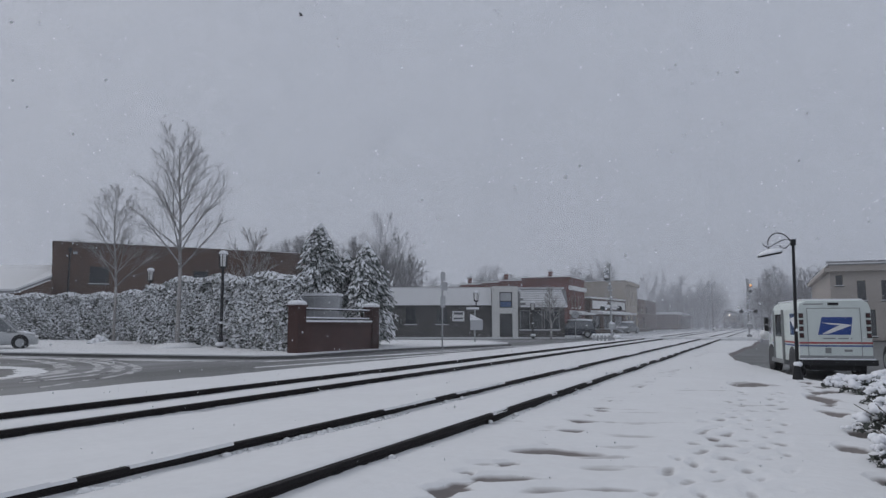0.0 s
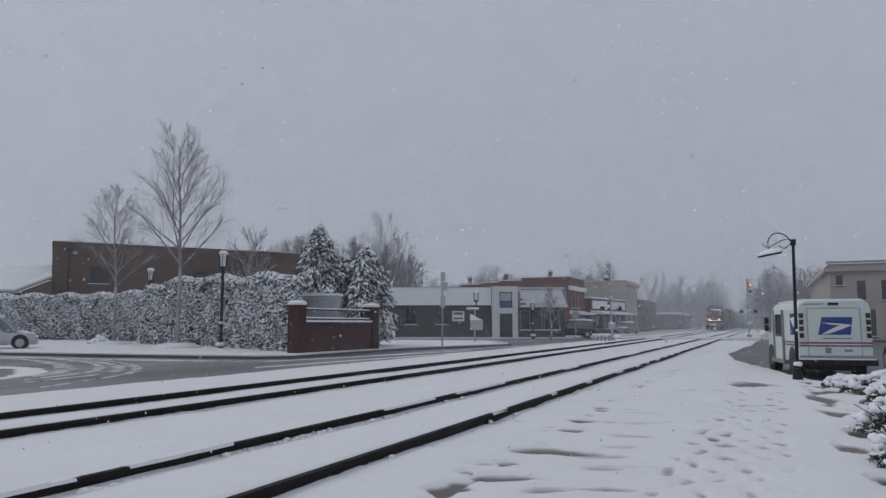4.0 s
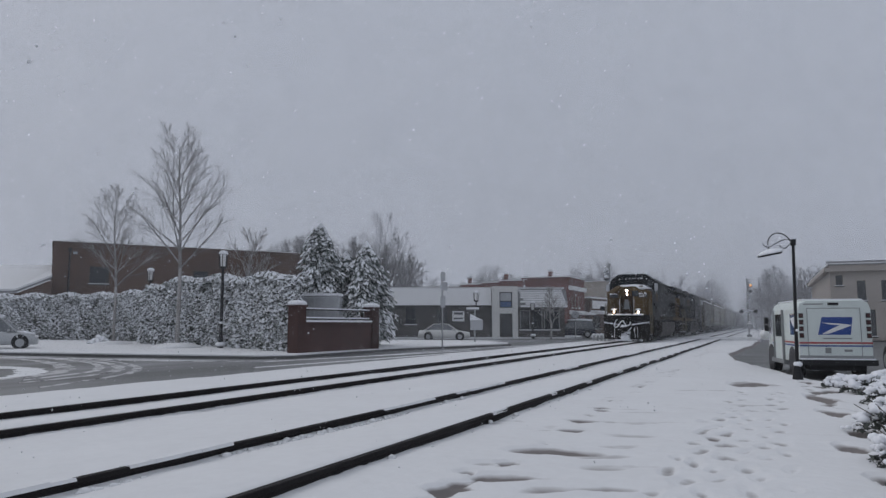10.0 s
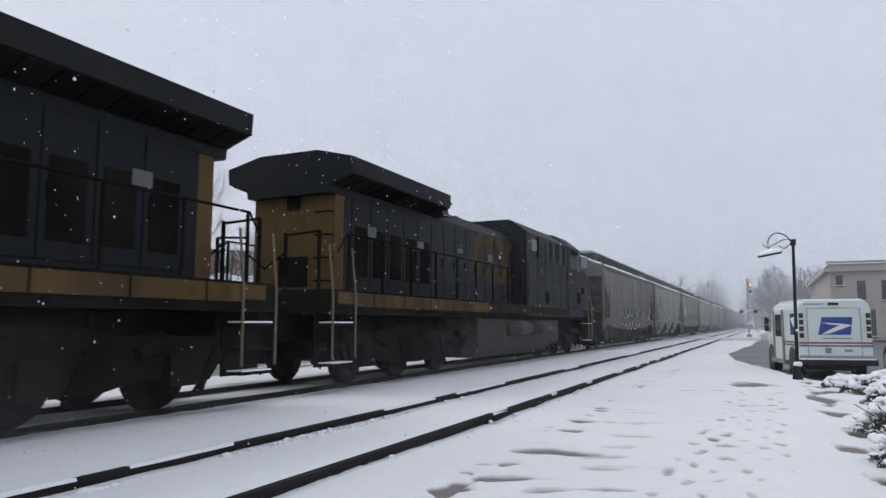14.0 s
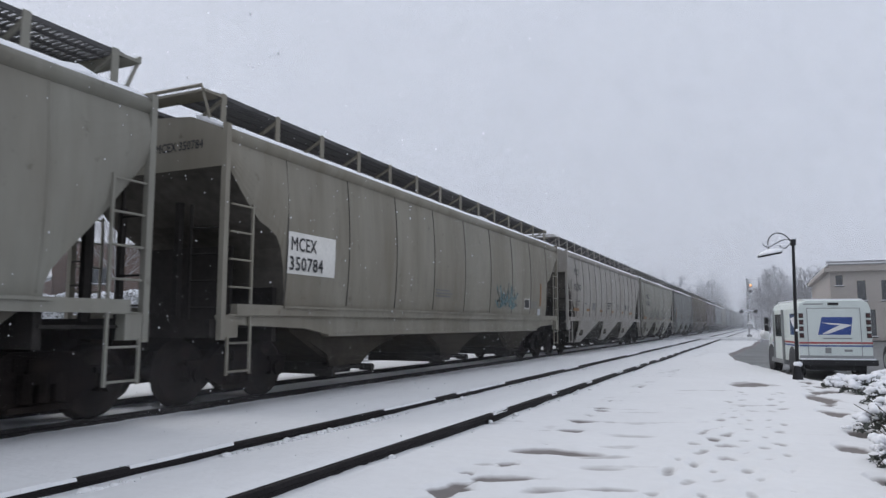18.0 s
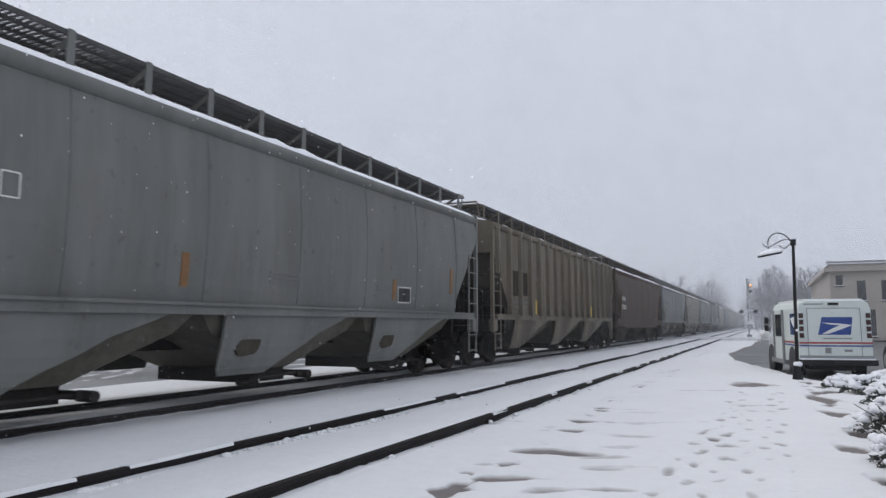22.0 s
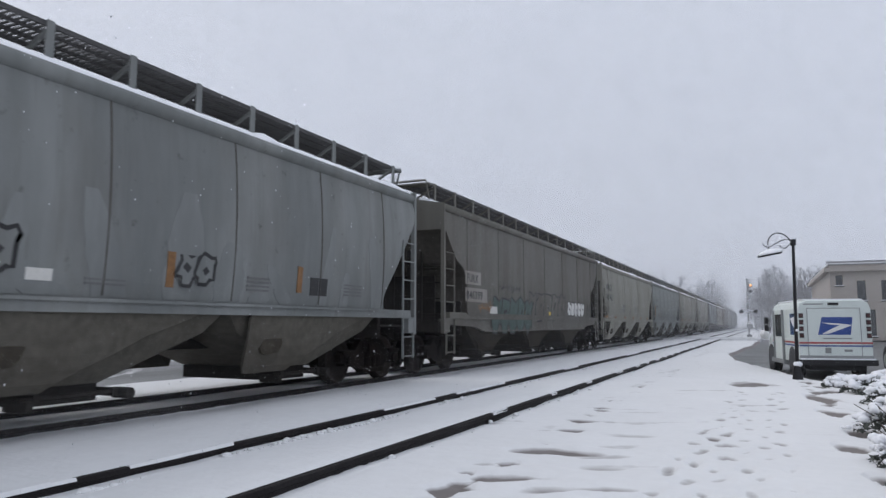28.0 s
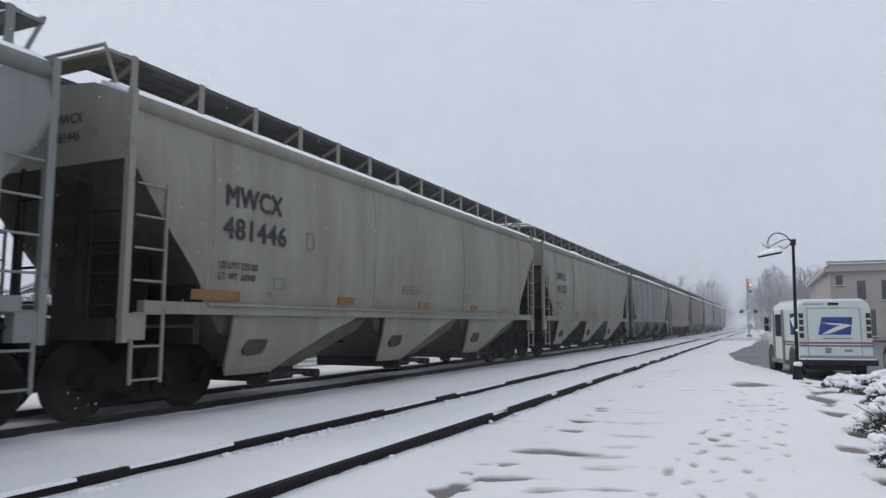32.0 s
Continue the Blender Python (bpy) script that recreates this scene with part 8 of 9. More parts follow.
part("shade", Shape().loft([[(-0.50 + 0.28 * math.cos(a) * k, 0.24 * math.sin(a) * k, 2.83 + dz * 0.75 + 0.055 * (math.cos(a) * k)) for a in [2 * math.pi * i / 18 for i in range(18)]] for k, dz in ((0.9, -0.04), (1.0, 0.0), (0.75, 0.06), (0.25, 0.12), (0.02, 0.17))]),
     BLACK_IRON, lamp, "", True, True)
part("snow_cap", Shape().loft([[(-0.50 + 0.28 * math.cos(a) * k, 0.24 * math.sin(a) * k, 2.84 + dz * 0.75 + 0.055 * (math.cos(a) * k)) for a in [2 * math.pi * i / 18 for i in range(18)]] for k, dz in ((0.99, 0.0), (0.97, 0.05), (0.7, 0.11), (0.25, 0.16), (0.02, 0.19))]),
     SNOW_SOFT, lamp, "snow lying on the lamp shade", True, True)
part("snow_collar", Shape().ball((0.02, 0, 0.28), 0.10, 10, 6, 0.7), SNOW_SOFT, lamp, "", True)
part("snow_collar", Shape().ball((0.02, -0.04, 1.06), 0.04, 8, 5, 0.8), SNOW_SOFT, lamp, "", True)
part("bracket", Shape().tube([(0.05, -0.02, 0.02), (0.16, -0.05, 0.16), (0.05, 0, 0.26)], 0.03, 6).tube([(-0.06, 0, -0.1), (-0.02, 0, 0.14)], 0.03, 6), BLACK_IRON, lamp)

rs = thing("round_sign", "small round sign on a thin grey post by the crossing", "sign", pose(-16.80, 67.13, -0.1, 0, 0, 20))
part("pole", Shape().tube([(0, 0, 0), (0, 0, 2.5)], 0.035, 8), STEEL_GREY, rs)
part("plate", Shape().tube([(0, -0.05, 2.3), (0, -0.03, 2.3)], 0.36, 20), SIGN_BACK, rs)
part("plate_mark", Shape().beam((-0.22, -0.056, 2.08), (0.22, -0.056, 2.52), 0.07, 0.01).beam((-0.22, -0.062, 2.52), (0.22, -0.062, 2.08), 0.07, 0.01), BLACK_IRON, rs)

post = thing("sign_post", "grey metal sign post with signs seen from behind", "sign", pose(-15.5, 33.5, 0, 0, 0, 70))
part("pole", Shape().beam((0, 0, -0.1), (0, 0, 4.0), 0.06), STEEL_GREY, post)
for z0, z1, w in ((3.55, 4.02, 0.36), (3.08, 3.46, 0.30), (2.15, 2.75, 0.36)):
    part("sign_plate", Shape().box(-w / 2, w / 2, -0.055, -0.032, z0, z1), SIGN_BACK, post)
part("sign_plate", Shape().box(-0.05, 0.42, 0.032, 0.05, 3.05, 3.5), SIGN_BACK, post)

sbox = thing("signal_cabinet", "grey signal box with snow on top on a post", "cabinet", pose(-18.7, 45.9, 0, 0, 0, 24.8))
part("pole", Shape().tube([(0, 0, -0.1), (0, 0, 2.5)], 0.06, 8), STEEL_GREY, sbox)
rounded(part("box", Shape().box(-0.32, 0.55, -0.2, 0.25, 0.85, 1.55), SIGN_BACK, sbox), 0.03)
part("snow_cap", Shape().prism([(-0.36, 1.55), (0.58, 1.55), (0.2, 1.72), (-0.3, 1.98)], 1, -0.22, 0.27), SNOW_SOFT, sbox, fix=True)
lh = part("lantern", Shape().tube([(0.1, 0, 2.5), (0.1, 0, 2.85)], 0.05, 8, 0.04).tube([(0.1, 0, 2.85), (0.1, 0, 2.95)], 0.1, 8, 0.17), BLACK_IRON, sbox)
part("globe", Shape().tube([(0.1, 0, 2.95), (0.1, 0, 3.45)], 0.13, 8, 0.16), TRIM_WHITE, lh)
for k in range(5):
    part("cage_bar", Shape().beam((0.1 + math.cos(k * 1.26) * 0.17, math.sin(k * 1.26) * 0.17, 2.93), (0.1 + math.cos(k * 1.26) * 0.2, math.sin(k * 1.26) * 0.2, 3.5), 0.03), BLACK_IRON, lh)
part("snow_cap", Shape().ball((0.1, 0, 3.52), 0.2, 8, 5, 0.6), SNOW_SOFT, lh, "", True)
part("arm", Shape().beam((-0.6, 0, 2.3), (0.3, 0, 2.3), 0.07).beam((-0.3, 0, 2.3), (-0.3, 0, 2.7), 0.06), STEEL_GREY, sbox)
part("snow_ledge", Shape().box(-0.6, 0.3, -0.06, 0.06, 2.34, 2.45), SNOW_SOFT, sbox)


def crossing_signal(x, y, turn, h, label, lit_top, hand=1):
    """Railway crossing mast: paired round lights, crossbuck, bell and gate gear."""
    t = thing("crossing_signal", label, "railway signal", pose(x, y, 0, 0, 0, turn), "crossing signals")
    part("mast", Shape().tube([(0, 0, -0.1), (0, 0, h)], 0.075, 8, 0.055), STEEL_GREY, t)
    part("base", Shape().box(-0.22, 0.22, -0.2, 0.2, -0.1, 0.25), STEEL_GREY, t)
    part("gate_gear", Shape().box(-0.18, 0.30, -0.18, 0.18, 0.85, 1.30).beam((0.25, -0.2, 0.95), (0.9, -0.4, 0.62), 0.12), STEEL_GREY, t)
    part("snow_ledge", Shape().ball((0.06, 0, 1.32), 0.26, 8, 5, 0.4), SNOW_SOFT, t, "", True)
    for z in (1.9, 2.2, 3.0, 3.3, 3.6, 3.9, 4.2):
        part("rung", Shape().tube([(-0.16, 0.03, z), (0.16, 0.03, z)], 0.02, 6).box(-0.16, 0.16, -0.01, 0.06, z + 0.018, z + 0.05), SNOW_SOFT if z in (2.2, 3.3, 3.9) else STEEL_GREY, t)
    part("snow_ledge", Shape().box(-0.75, 0.75, -0.04, 0.04, 2.586, 2.64), SNOW_SOFT, t)
    part("crossbuck", Shape().beam((-0.42, -0.11, 3.0), (0.42, -0.11, 3.5), 0.12, 0.02).beam((-0.42, -0.135, 3.5), (0.42, -0.135, 3.0), 0.12, 0.02), SIGN_BACK, t)
    part("bell", Shape().ball((hand * 0.16, -0.1, h - 1.9), 0.13, 10, 6, 0.7), STEEL_GREY, t, "", True)
    part("head_bracket", Shape().beam((0, 0, h - 0.65), (hand * 0.32, 0, h - 0.65), 0.05).beam((0, 0, h - 1.2), (hand * 0.32, 0, h - 1.2), 0.05), STEEL_GREY, t)
    part("cross_arm", Shape().beam((-0.75, 0, 2.55), (0.75, 0, 2.55), 0.07), STEEL_GREY, t)
    for sx in (-0.65, 0.65):
        lp = part("lamp_unit", Shape().tube([(sx, -0.1, 2.5), (sx, -0.12, 2.5)], 0.19, 16).tube([(sx, -0.15, 2.5), (sx, 0.1, 2.5)], 0.13, 10), BLACK_IRON, t)
        part("lens", Shape().tube([(sx, -0.17, 2.5), (sx, -0.155, 2.5)], 0.10, 12), GLASS_DARK, lp)
        part("lamp_unit", Shape().tube([(sx, 0.12, 2.5), (sx, 0.1, 2.5)], 0.19, 16), BLACK_IRON, t)
    sg = part("signal_head", Shape().box(min(hand * 0.06, hand * 0.34), max(hand * 0.06, hand * 0.34), -0.05, 0.05, h - 1.45, h - 0.4), STEEL_GREY, t)
    for k, z in enumerate((h - 0.65, h - 1.2)):
        u = part("lamp_unit", Shape().tube([(hand * 0.30, -0.08, z), (hand * 0.30, -0.1, z)], 0.17, 14), BLACK_IRON, sg)
        part("lens", Shape().tube([(hand * 0.30, -0.16, z), (hand * 0.30, -0.11, z)], 0.085, 12), AMBER_LIT if (lit_top and k == 0) else GLASS_DARK, u)
    frost = random.Random(int(h * 10))
    stuck = Shape()
    for k in range(70):
        z = frost.choice((frost.uniform(0.3, h), frost.uniform(2.45, 2.75), h - 0.5 + frost.uniform(-0.1, 0.1), h - 1.05 + frost.uniform(-0.1, 0.1)))
        x = hand * 0.30 + frost.uniform(-0.15, 0.15) if z > h - 1.2 else (frost.uniform(-0.75, 0.75) if 2.45 < z < 2.75 else frost.uniform(-0.08, 0.08))
        stuck.ball((x, -0.08 + frost.uniform(-0.05, 0.03), z), frost.uniform(0.03, 0.085), 6, 4, frost.uniform(0.6, 1.3))
    tagged(part("stuck_snow", stuck, SNOW_SOFT, t, "snow stuck to the mast and lamps", True), kind="stuff")
    part("climbing_rungs", Shape().box(-0.14, 0.14, 0.06, 0.09, 3.2, 3.23).box(-0.14, 0.14, 0.06, 0.09, 3.6, 3.63).box(-0.14, 0.14, 0.06, 0.09, 4.0, 4.03), STEEL_GREY, t)
    part("bell", Shape().ball((0, -0.02, h - 0.02), 0.13, 8, 5, 0.6), STEEL_GREY, t)
    return t


crossing_signal(-10.95, 55.1, 20, 6.0, "grey railway crossing signal with dark round lamps and snow", False, -1)
crossing_signal(-1.5, 75.2, 5, 5.75, "railway crossing signal with one lit amber lamp", True)
fence = thing("low_barrier", "low row of pale posts capped with snow beside the crossing", "fence", pose(-11.95, 53.3, 0, 0, 0, 24.8))
for k in range(5):
    post_ = part("post", Shape().tube([(k * 0.29, 0, -0.16), (k * 0.29 + 0.03, 0, 0.46)], 0.085, 8), STEEL_GREY, fence)
    part("snow_cap", Shape().ball((k * 0.29 + 0.03, 0, 0.47), 0.13, 8, 5, 0.8), SNOW_SOFT, post_, "", True)
part("strut", Shape().beam((1.1, -0.1, -0.1), (1.55, -0.1, 0.62), 0.13, 0.10), STEEL_GREY, fence)
part("rail", Shape().beam((-0.1, 0.1, 0.2), (2.1, 0.1, 0.2), 0.06, 0.1), STEEL_GREY, fence)
part("snow_ledge", Shape().ball((1.8, 0.1, 0.30), 0.32, 9, 5, 0.45), SNOW_SOFT, fence, "", True)


def utility_pole(x, y, h, arms):
    t = thing("utility_pole", "dark wooden utility pole with cross arms", "utility pole", pose(x, y, -0.15, 0, 0, 24.8), "utility poles")
    part("pole", Shape().tube([(0, 0, 0), (0, 0, h)], 0.17, 8, 0.12), BARK_DARK, t)
    for k in range(arms):
        part("cross_arm", Shape().beam((-1.3, 0, h - 0.4 - 0.9 * k), (1.3, 0, h - 0.4 - 0.9 * k), 0.14), BARK_DARK, t)
        for x0 in (-1.1, -0.5, 0.5, 1.1):
            part("insulator", Shape().tube([(x0, 0, h - 0.33 - 0.9 * k), (x0, 0, h - 0.12 - 0.9 * k)], 0.06, 6), STEEL_GREY, t)


utility_pole(-60.8, 105.2, 11.4, 2), utility_pole(-58.5, 117.3, 11.6, 1), utility_pole(-9.5, 150, 9.5, 1), utility_pole(-90, 44, 9.0, 1)


# ---- vehicles ----
def car_body(L, W, H, kind):
    """Lower body and cabin as lofted rings; local +x is forward."""
    lower = Shape()
    rings = []
    for k, zt, w in ((-0.5, 0.62, 0.80), (-0.47, 0.86, 0.93), (-0.25, 0.93, 1.0), (0.1, 0.92, 1.0), (0.3, 0.84, 0.98), (0.46, 0.72, 0.92), (0.5, 0.55, 0.80)):
        y = W / 2 * w
        rings.append([(k * L, -y * 0.96, 0.22), (k * L, y * 0.96, 0.22), (k * L, y, 0.45), (k * L, y * 0.98, zt - 0.08), (k * L, y * 0.88, zt), (k * L, -y * 0.88, zt), (k * L, -y * 0.98, zt - 0.08), (k * L, -y, 0.45)])
    lower.loft(rings)
    cabin = Shape()
    if kind == "sedan":
        prof = ((-0.36, 0.90, 0.90), (-0.20, H - 0.04, 0.74), (-0.05, H, 0.73), (0.08, H - 0.04, 0.74), (0.25, 0.86, 0.90))
    else:
        prof = ((-0.48, 0.90, 0.92), (-0.43, H - 0.06, 0.80), (-0.15, H, 0.78), (0.10, H - 0.05, 0.79), (0.27, 0.88, 0.92))
    rings = []
    for k, z, w in prof:
        rings.append([(k * L, -W / 2 * 0.92, 0.86), (k * L, W / 2 * 0.92, 0.86), (k * L, W / 2 * w, max(z, 0.87)), (k * L, -W / 2 * w, max(z, 0.87))])
    cabin.loft(rings)
    return lower, cabin, prof


def car(name, label, mat, m, L=4.6, W=1.8, H=1.45, kind="sedan", snow=False):
    t = thing(name, label, "car", m)
    lower, cabin, prof = car_body(L, W, H, kind)
    body = part("body", lower, mat, t, "", True, True)
    part("cabin", cabin, CAR_GLASS, body, "dark windows", False, True)
    top = [p for p in prof if p[1] > H - 0.1]
    part("roof", Shape().loft([[(k * L, -W / 2 * (w + 0.01), z - 0.03), (k * L, W / 2 * (w + 0.01), z - 0.03), (k * L, W / 2 * (w - 0.06), z + 0.03), (k * L, -W / 2 * (w - 0.06), z + 0.03)] for k, z, w in top]), mat, body, "", False, True)
    pill = Shape()
    for sy in (-1, 1):
        for (k0, z0, w0), (k1, z1, w1) in zip(prof[:-1], prof[1:]):
            if abs(z0 - z1) > 0.2:
                pill.beam((k0 * L, sy * W / 2 * w0, z0), (k1 * L, sy * W / 2 * w1, z1), 0.07)
        pill.beam((-0.02 * L, sy * W / 2 * 0.93, 0.9), (-0.02 * L, sy * W / 2 * 0.765, H - 0.02), 0.07)
    part("pillars", pill, mat, body)
    if snow:
        part("snow_cap", Shape().loft([[(k * L, -W / 2 * w * 0.95, z + 0.03), (k * L, W / 2 * w * 0.95, z + 0.03), (k * L, W / 2 * w * 0.85, z + 0.22), (k * L, -W / 2 * w * 0.85, z + 0.22)] for k, z, w in top]), SNOW_SOFT, t, "", True, True)
        part("snow_bonnet", Shape().loft([[(k * L, -W / 2 * 0.85, z), (k * L, W / 2 * 0.85, z), (k * L, W / 2 * 0.75, z + 0.08), (k * L, -W / 2 * 0.75, z + 0.08)] for k, z in ((0.27, 0.86), (0.45, 0.74))]), SNOW_SOFT, t, "", True, True)
    for sx in (-0.30, 0.31):
        for sy in (-1, 1):
            w = part("wheel", Shape().tube([(sx * L, sy * (W / 2 - 0.20), 0.32), (sx * L, sy * (W / 2 + 0.03), 0.32)], 0.32, 20), RUBBER, t)
            part("rim", Shape().tube([(sx * L, sy * (W / 2 + 0.0), 0.32), (sx * L, sy * (W / 2 + 0.04), 0.32)], 0.21, 14), STEEL_GREY, w)
            part("wheel_arch", Shape().tube([(sx * L, sy * (W / 2 - 0.1), 0.36), (sx * L, sy * (W / 2 + 0.01), 0.36)], 0.39, 18), BLACK_IRON, t)
    for sy in (-1, 1):
        part("headlight", Shape().ball((0.475 * L, sy * W * 0.34, 0.62), 0.12, 8, 5, 0.6), TRIM_WHITE, t, "", True)
        part("tail_light", Shape().ball((-0.485 * L, sy * W * 0.36, 0.72), 0.11, 8, 5, 0.7), RED_LENS, t, "", True)
        part("side_mirror", Shape().box(0.18 * L - 0.05, 0.18 * L + 0.05, min(sy * W / 2, sy * (W / 2 + 0.15)), max(sy * W / 2, sy * (W / 2 + 0.15)), 0.9, 1.02), mat, t)
        part("door_handle", Shape().box(-0.02 * L, 0.02 * L, min(sy * W * 0.495, sy * W * 0.51), max(sy * W * 0.495, sy * W * 0.51), 0.76, 0.79), mat, t)
    return t


CAR_GLASS = material("pale_reflecting_car_glass", (0.11, 0.12, 0.13), 0.12, vary=0.1, gloss=0.8)
C_SILVER = material("silver_car_paint", (0.42, 0.43, 0.44), 0.35, 0.3, vary=0.06)
C_WHITE = material("white_car_paint", (0.62, 0.62, 0.60), 0.4, vary=0.05)
C_DARK = material("dark_blue_car_paint", (0.014, 0.017, 0.028), 0.5, vary=0.1, gloss=0.2)
C_GREY = material("grey_car_paint", (0.16, 0.165, 0.17), 0.4, vary=0.1)
car("parked_car", "silver parked estate car with snow on its roof beside the verge", C_SILVER, pose(-36.14, 23.07, 0.0, 0, 0, 52), 3.95, 1.8, 1.58, "van", True)
car("parked_car", "dark estate car with snow on its roof before the shops", C_DARK, pose(-17.52, 69.00, -0.06, 0, 0, 202), 4.3, 1.8, 1.65, "van", True)
car("parked_car", "grey saloon car parked by the far shops", C_GREY, pose(-17.4, 98.2, 0.0, 0, 0, 255), 4.6, 1.8, 1.45, "sedan", True)
car("parked_car", "dark parked car with snow on its roof beside the delivery van", C_GREY, pose(4.3, 23.0, -0.12, 0, 0, 98), 4.5, 1.8, 1.6, "van", True)
SEDAN_SPOT = Vector((-25.68, 55.89, -0.13))
sedan = car("moving_car", "white saloon car waiting at the railway crossing", C_WHITE, pose(*SEDAN_SPOT, 0, 0, 22), 4.5, 1.8, 1.42)

# right-hand-drive delivery van, seen from behind
V_WHITE = material("white_van_paint", (0.66, 0.715, 0.69), 0.4, vary=0.05, scale=1.0, grime=(0.5, 0.5, 0.48), grime_amount=0.3)
V_BLUE = material("blue_emblem_paint", (0.02, 0.06, 0.26), 0.4, vary=0.08)
V_RED = material("red_stripe_paint", (0.38, 0.06, 0.06), 0.4, vary=0.08)
V_GREY = material("grey_panel_line", (0.25, 0.26, 0.26), 0.5, vary=0.08)
van = thing("delivery_van", "white boxy mail delivery van with red and blue stripes and snow", "van", pose(1.60, 20.45, -0.13, 0, 0, 10.5 + 90) @ Matrix.Diagonal((1, 0.95, 1, 1)))
W2 = 0.90
body = Shape()
prof = [(-W2, 0.42), (W2, 0.42), (W2, 1.80), (W2 - 0.06, 1.95), (W2 - 0.22, 2.02), (-W2 + 0.22, 2.02), (-W2 + 0.06, 1.95), (-W2, 1.80)]
body.loft([[(x, y * k, z if z < 1.7 else z - dz) for y, z in prof] for x, k, dz in ((0.0, 0.985, 0.02), (0.05, 1.0, 0.0), (3.0, 1.0, 0.0), (3.25, 0.98, 0.10))])
part("body", body, V_WHITE, van, fix=True)
part("hood", Shape().loft([[(3.26, -0.9, 0.42), (3.26, 0.9, 0.42), (3.26, 0.88, 1.15), (3.26, -0.88, 1.15)], [(4.2, -0.85, 0.45), (4.2, 0.85, 0.45), (4.2, 0.8, 0.92), (4.2, -0.8, 0.92)]]), V_WHITE, van, fix=True)
part("roof_snow", Shape().box(0.05, 3.1, -0.72, 0.72, 2.021, 2.05), SNOW_SOFT, van)
part("cab_step", Shape().box(1.6, 3.2, -0.95, 0.95, 0.3, 0.419), V_GREY, van)
door = part("rear_door", Shape().box(-0.012, 0.004, -0.62, 0.66, 0.62, 1.80), V_WHITE, van)
part("door_frame", Shape().box(-0.02, 0.004, 0.66, 0.675, 0.6, 1.815).box(-0.02, 0.004, -0.635, -0.62, 0.6, 1.815).box(-0.02, 0.004, -0.62, 0.66, 1.80, 1.815), V_GREY, door)
part("emblem_panel", Shape().prism([(-0.38, 1.13), (0.42, 1.13), (0.31, 1.58), (-0.44, 1.58)], 0, -0.017, -0.0125), V_BLUE, door, "blue panel with a plain pale emblem")
part("emblem", Shape().add([(-0.019, 0.34, 1.44), (-0.019, -0.10, 1.42), (-0.019, -0.42, 1.38), (-0.019, -0.34, 1.34), (-0.019, 0.14, 1.16), (-0.019, 0.34, 1.14), (-0.019, 0.05, 1.30), (-0.019, -0.12, 1.37), (-0.019, 0.10, 1.39)],
                           [(0, 1, 7, 8), (1, 2, 3, 7), (7, 3, 4, 6), (6, 4, 5)]), TRIM_WHITE, door)
part("lettering_bar", Shape().box(-0.016, -0.0125, -0.40, 0.30, 1.02, 1.05), V_GREY, door)
part("stripe", Shape().box(-0.016, -0.0125, -0.89, 0.89, 0.90, 0.945), V_RED, van, "red stripe"), part("stripe", Shape().box(-0.016, -0.0125, -0.89, 0.89, 0.83, 0.865), V_BLUE, van, "blue stripe")
part("stripe", Shape().box(0.02, 3.2, 0.901, 0.905, 0.90, 0.945), V_RED, van, "red stripe"), part("stripe", Shape().box(0.02, 3.2, 0.901, 0.905, 0.83, 0.865), V_BLUE, van, "blue stripe")
part("bumper", Shape().box(-0.16, 0.02, -0.95, 0.95, 0.36, 0.50), BLACK_IRON, van), part("snow_ledge", Shape().box(-0.15, 0.0, -0.9, 0.9, 0.50, 0.53), SNOW_SOFT, van)
part("skirt", Shape().box(-0.01, 0.0, -0.9, 0.9, 0.5, 0.60), V_GREY, van)
for sy in (-0.82, 0.82):
    for k, z in enumerate((1.62, 1.45, 1.28, 1.11)):
        tl = part("tail_light", Shape().tube([(-0.03, sy, z), (0.0, sy, z)], 0.05, 12), RED_LENS, van)
        part("bezel", Shape().box(-0.018, 0.002, sy - 0.055, sy + 0.055, z - 0.06, z + 0.06), BLACK_IRON, tl)
part("number_plate", Shape().box(-0.02, -0.013, -0.40, -0.20, 0.70, 0.76), V_GREY, van), part("latch", Shape().box(-0.03, -0.012, 0.12, 0.26, 0.66, 0.80), V_GREY, van)
part("lettering_bar", Shape().box(-0.008, 0.004, 0.25, 0.75, 1.90, 1.93), V_GREY, van), part("vent", Shape().box(-0.02, 0.01, -0.12, 0.14, 1.88, 1.95), BLACK_IRON, van)
part("side_window", Shape().box(0.30, 0.85, 0.901, 0.908, 1.12, 1.68), GLASS_BLUE, van, "blue-tinted side window")
part("side_emblem", Shape().add([(0.35, 0.91, 1.6), (0.8, 0.91, 1.55), (0.6, 0.91, 1.4), (0.4, 0.91, 1.3)], [(0, 1, 2, 3)]), TRIM_WHITE, van)
dd = part("cab_door", Shape().box(1.65, 2.75, 0.901, 0.92, 0.42, 1.78), V_WHITE, van)
part("pane", Shape().box(1.75, 2.65, 0.92, 0.926, 1.05, 1.68), GLASS_DARK, dd)
for x0 in (1.6, 2.74):
    part("door_rail", Shape().box(x0, x0 + 0.06, 0.901, 0.965, 0.42, 1.8), V_GREY, dd)
for z, r in ((1.50, 0.10), (1.28, 0.09)):
    mr = part("mirror", Shape().box(3.3, 3.36, 0.98, 1.10, z - r, z + r), BLACK_IRON, van)
    part("mirror_arm", Shape().beam((3.2, 0.93, z), (3.33, 1.05, z), 0.03), BLACK_IRON, mr)
part("round_mirror", Shape().ball((3.9, 1.0, 1.08), 0.15, 10, 6), TRIM_WHITE, van, "", True)
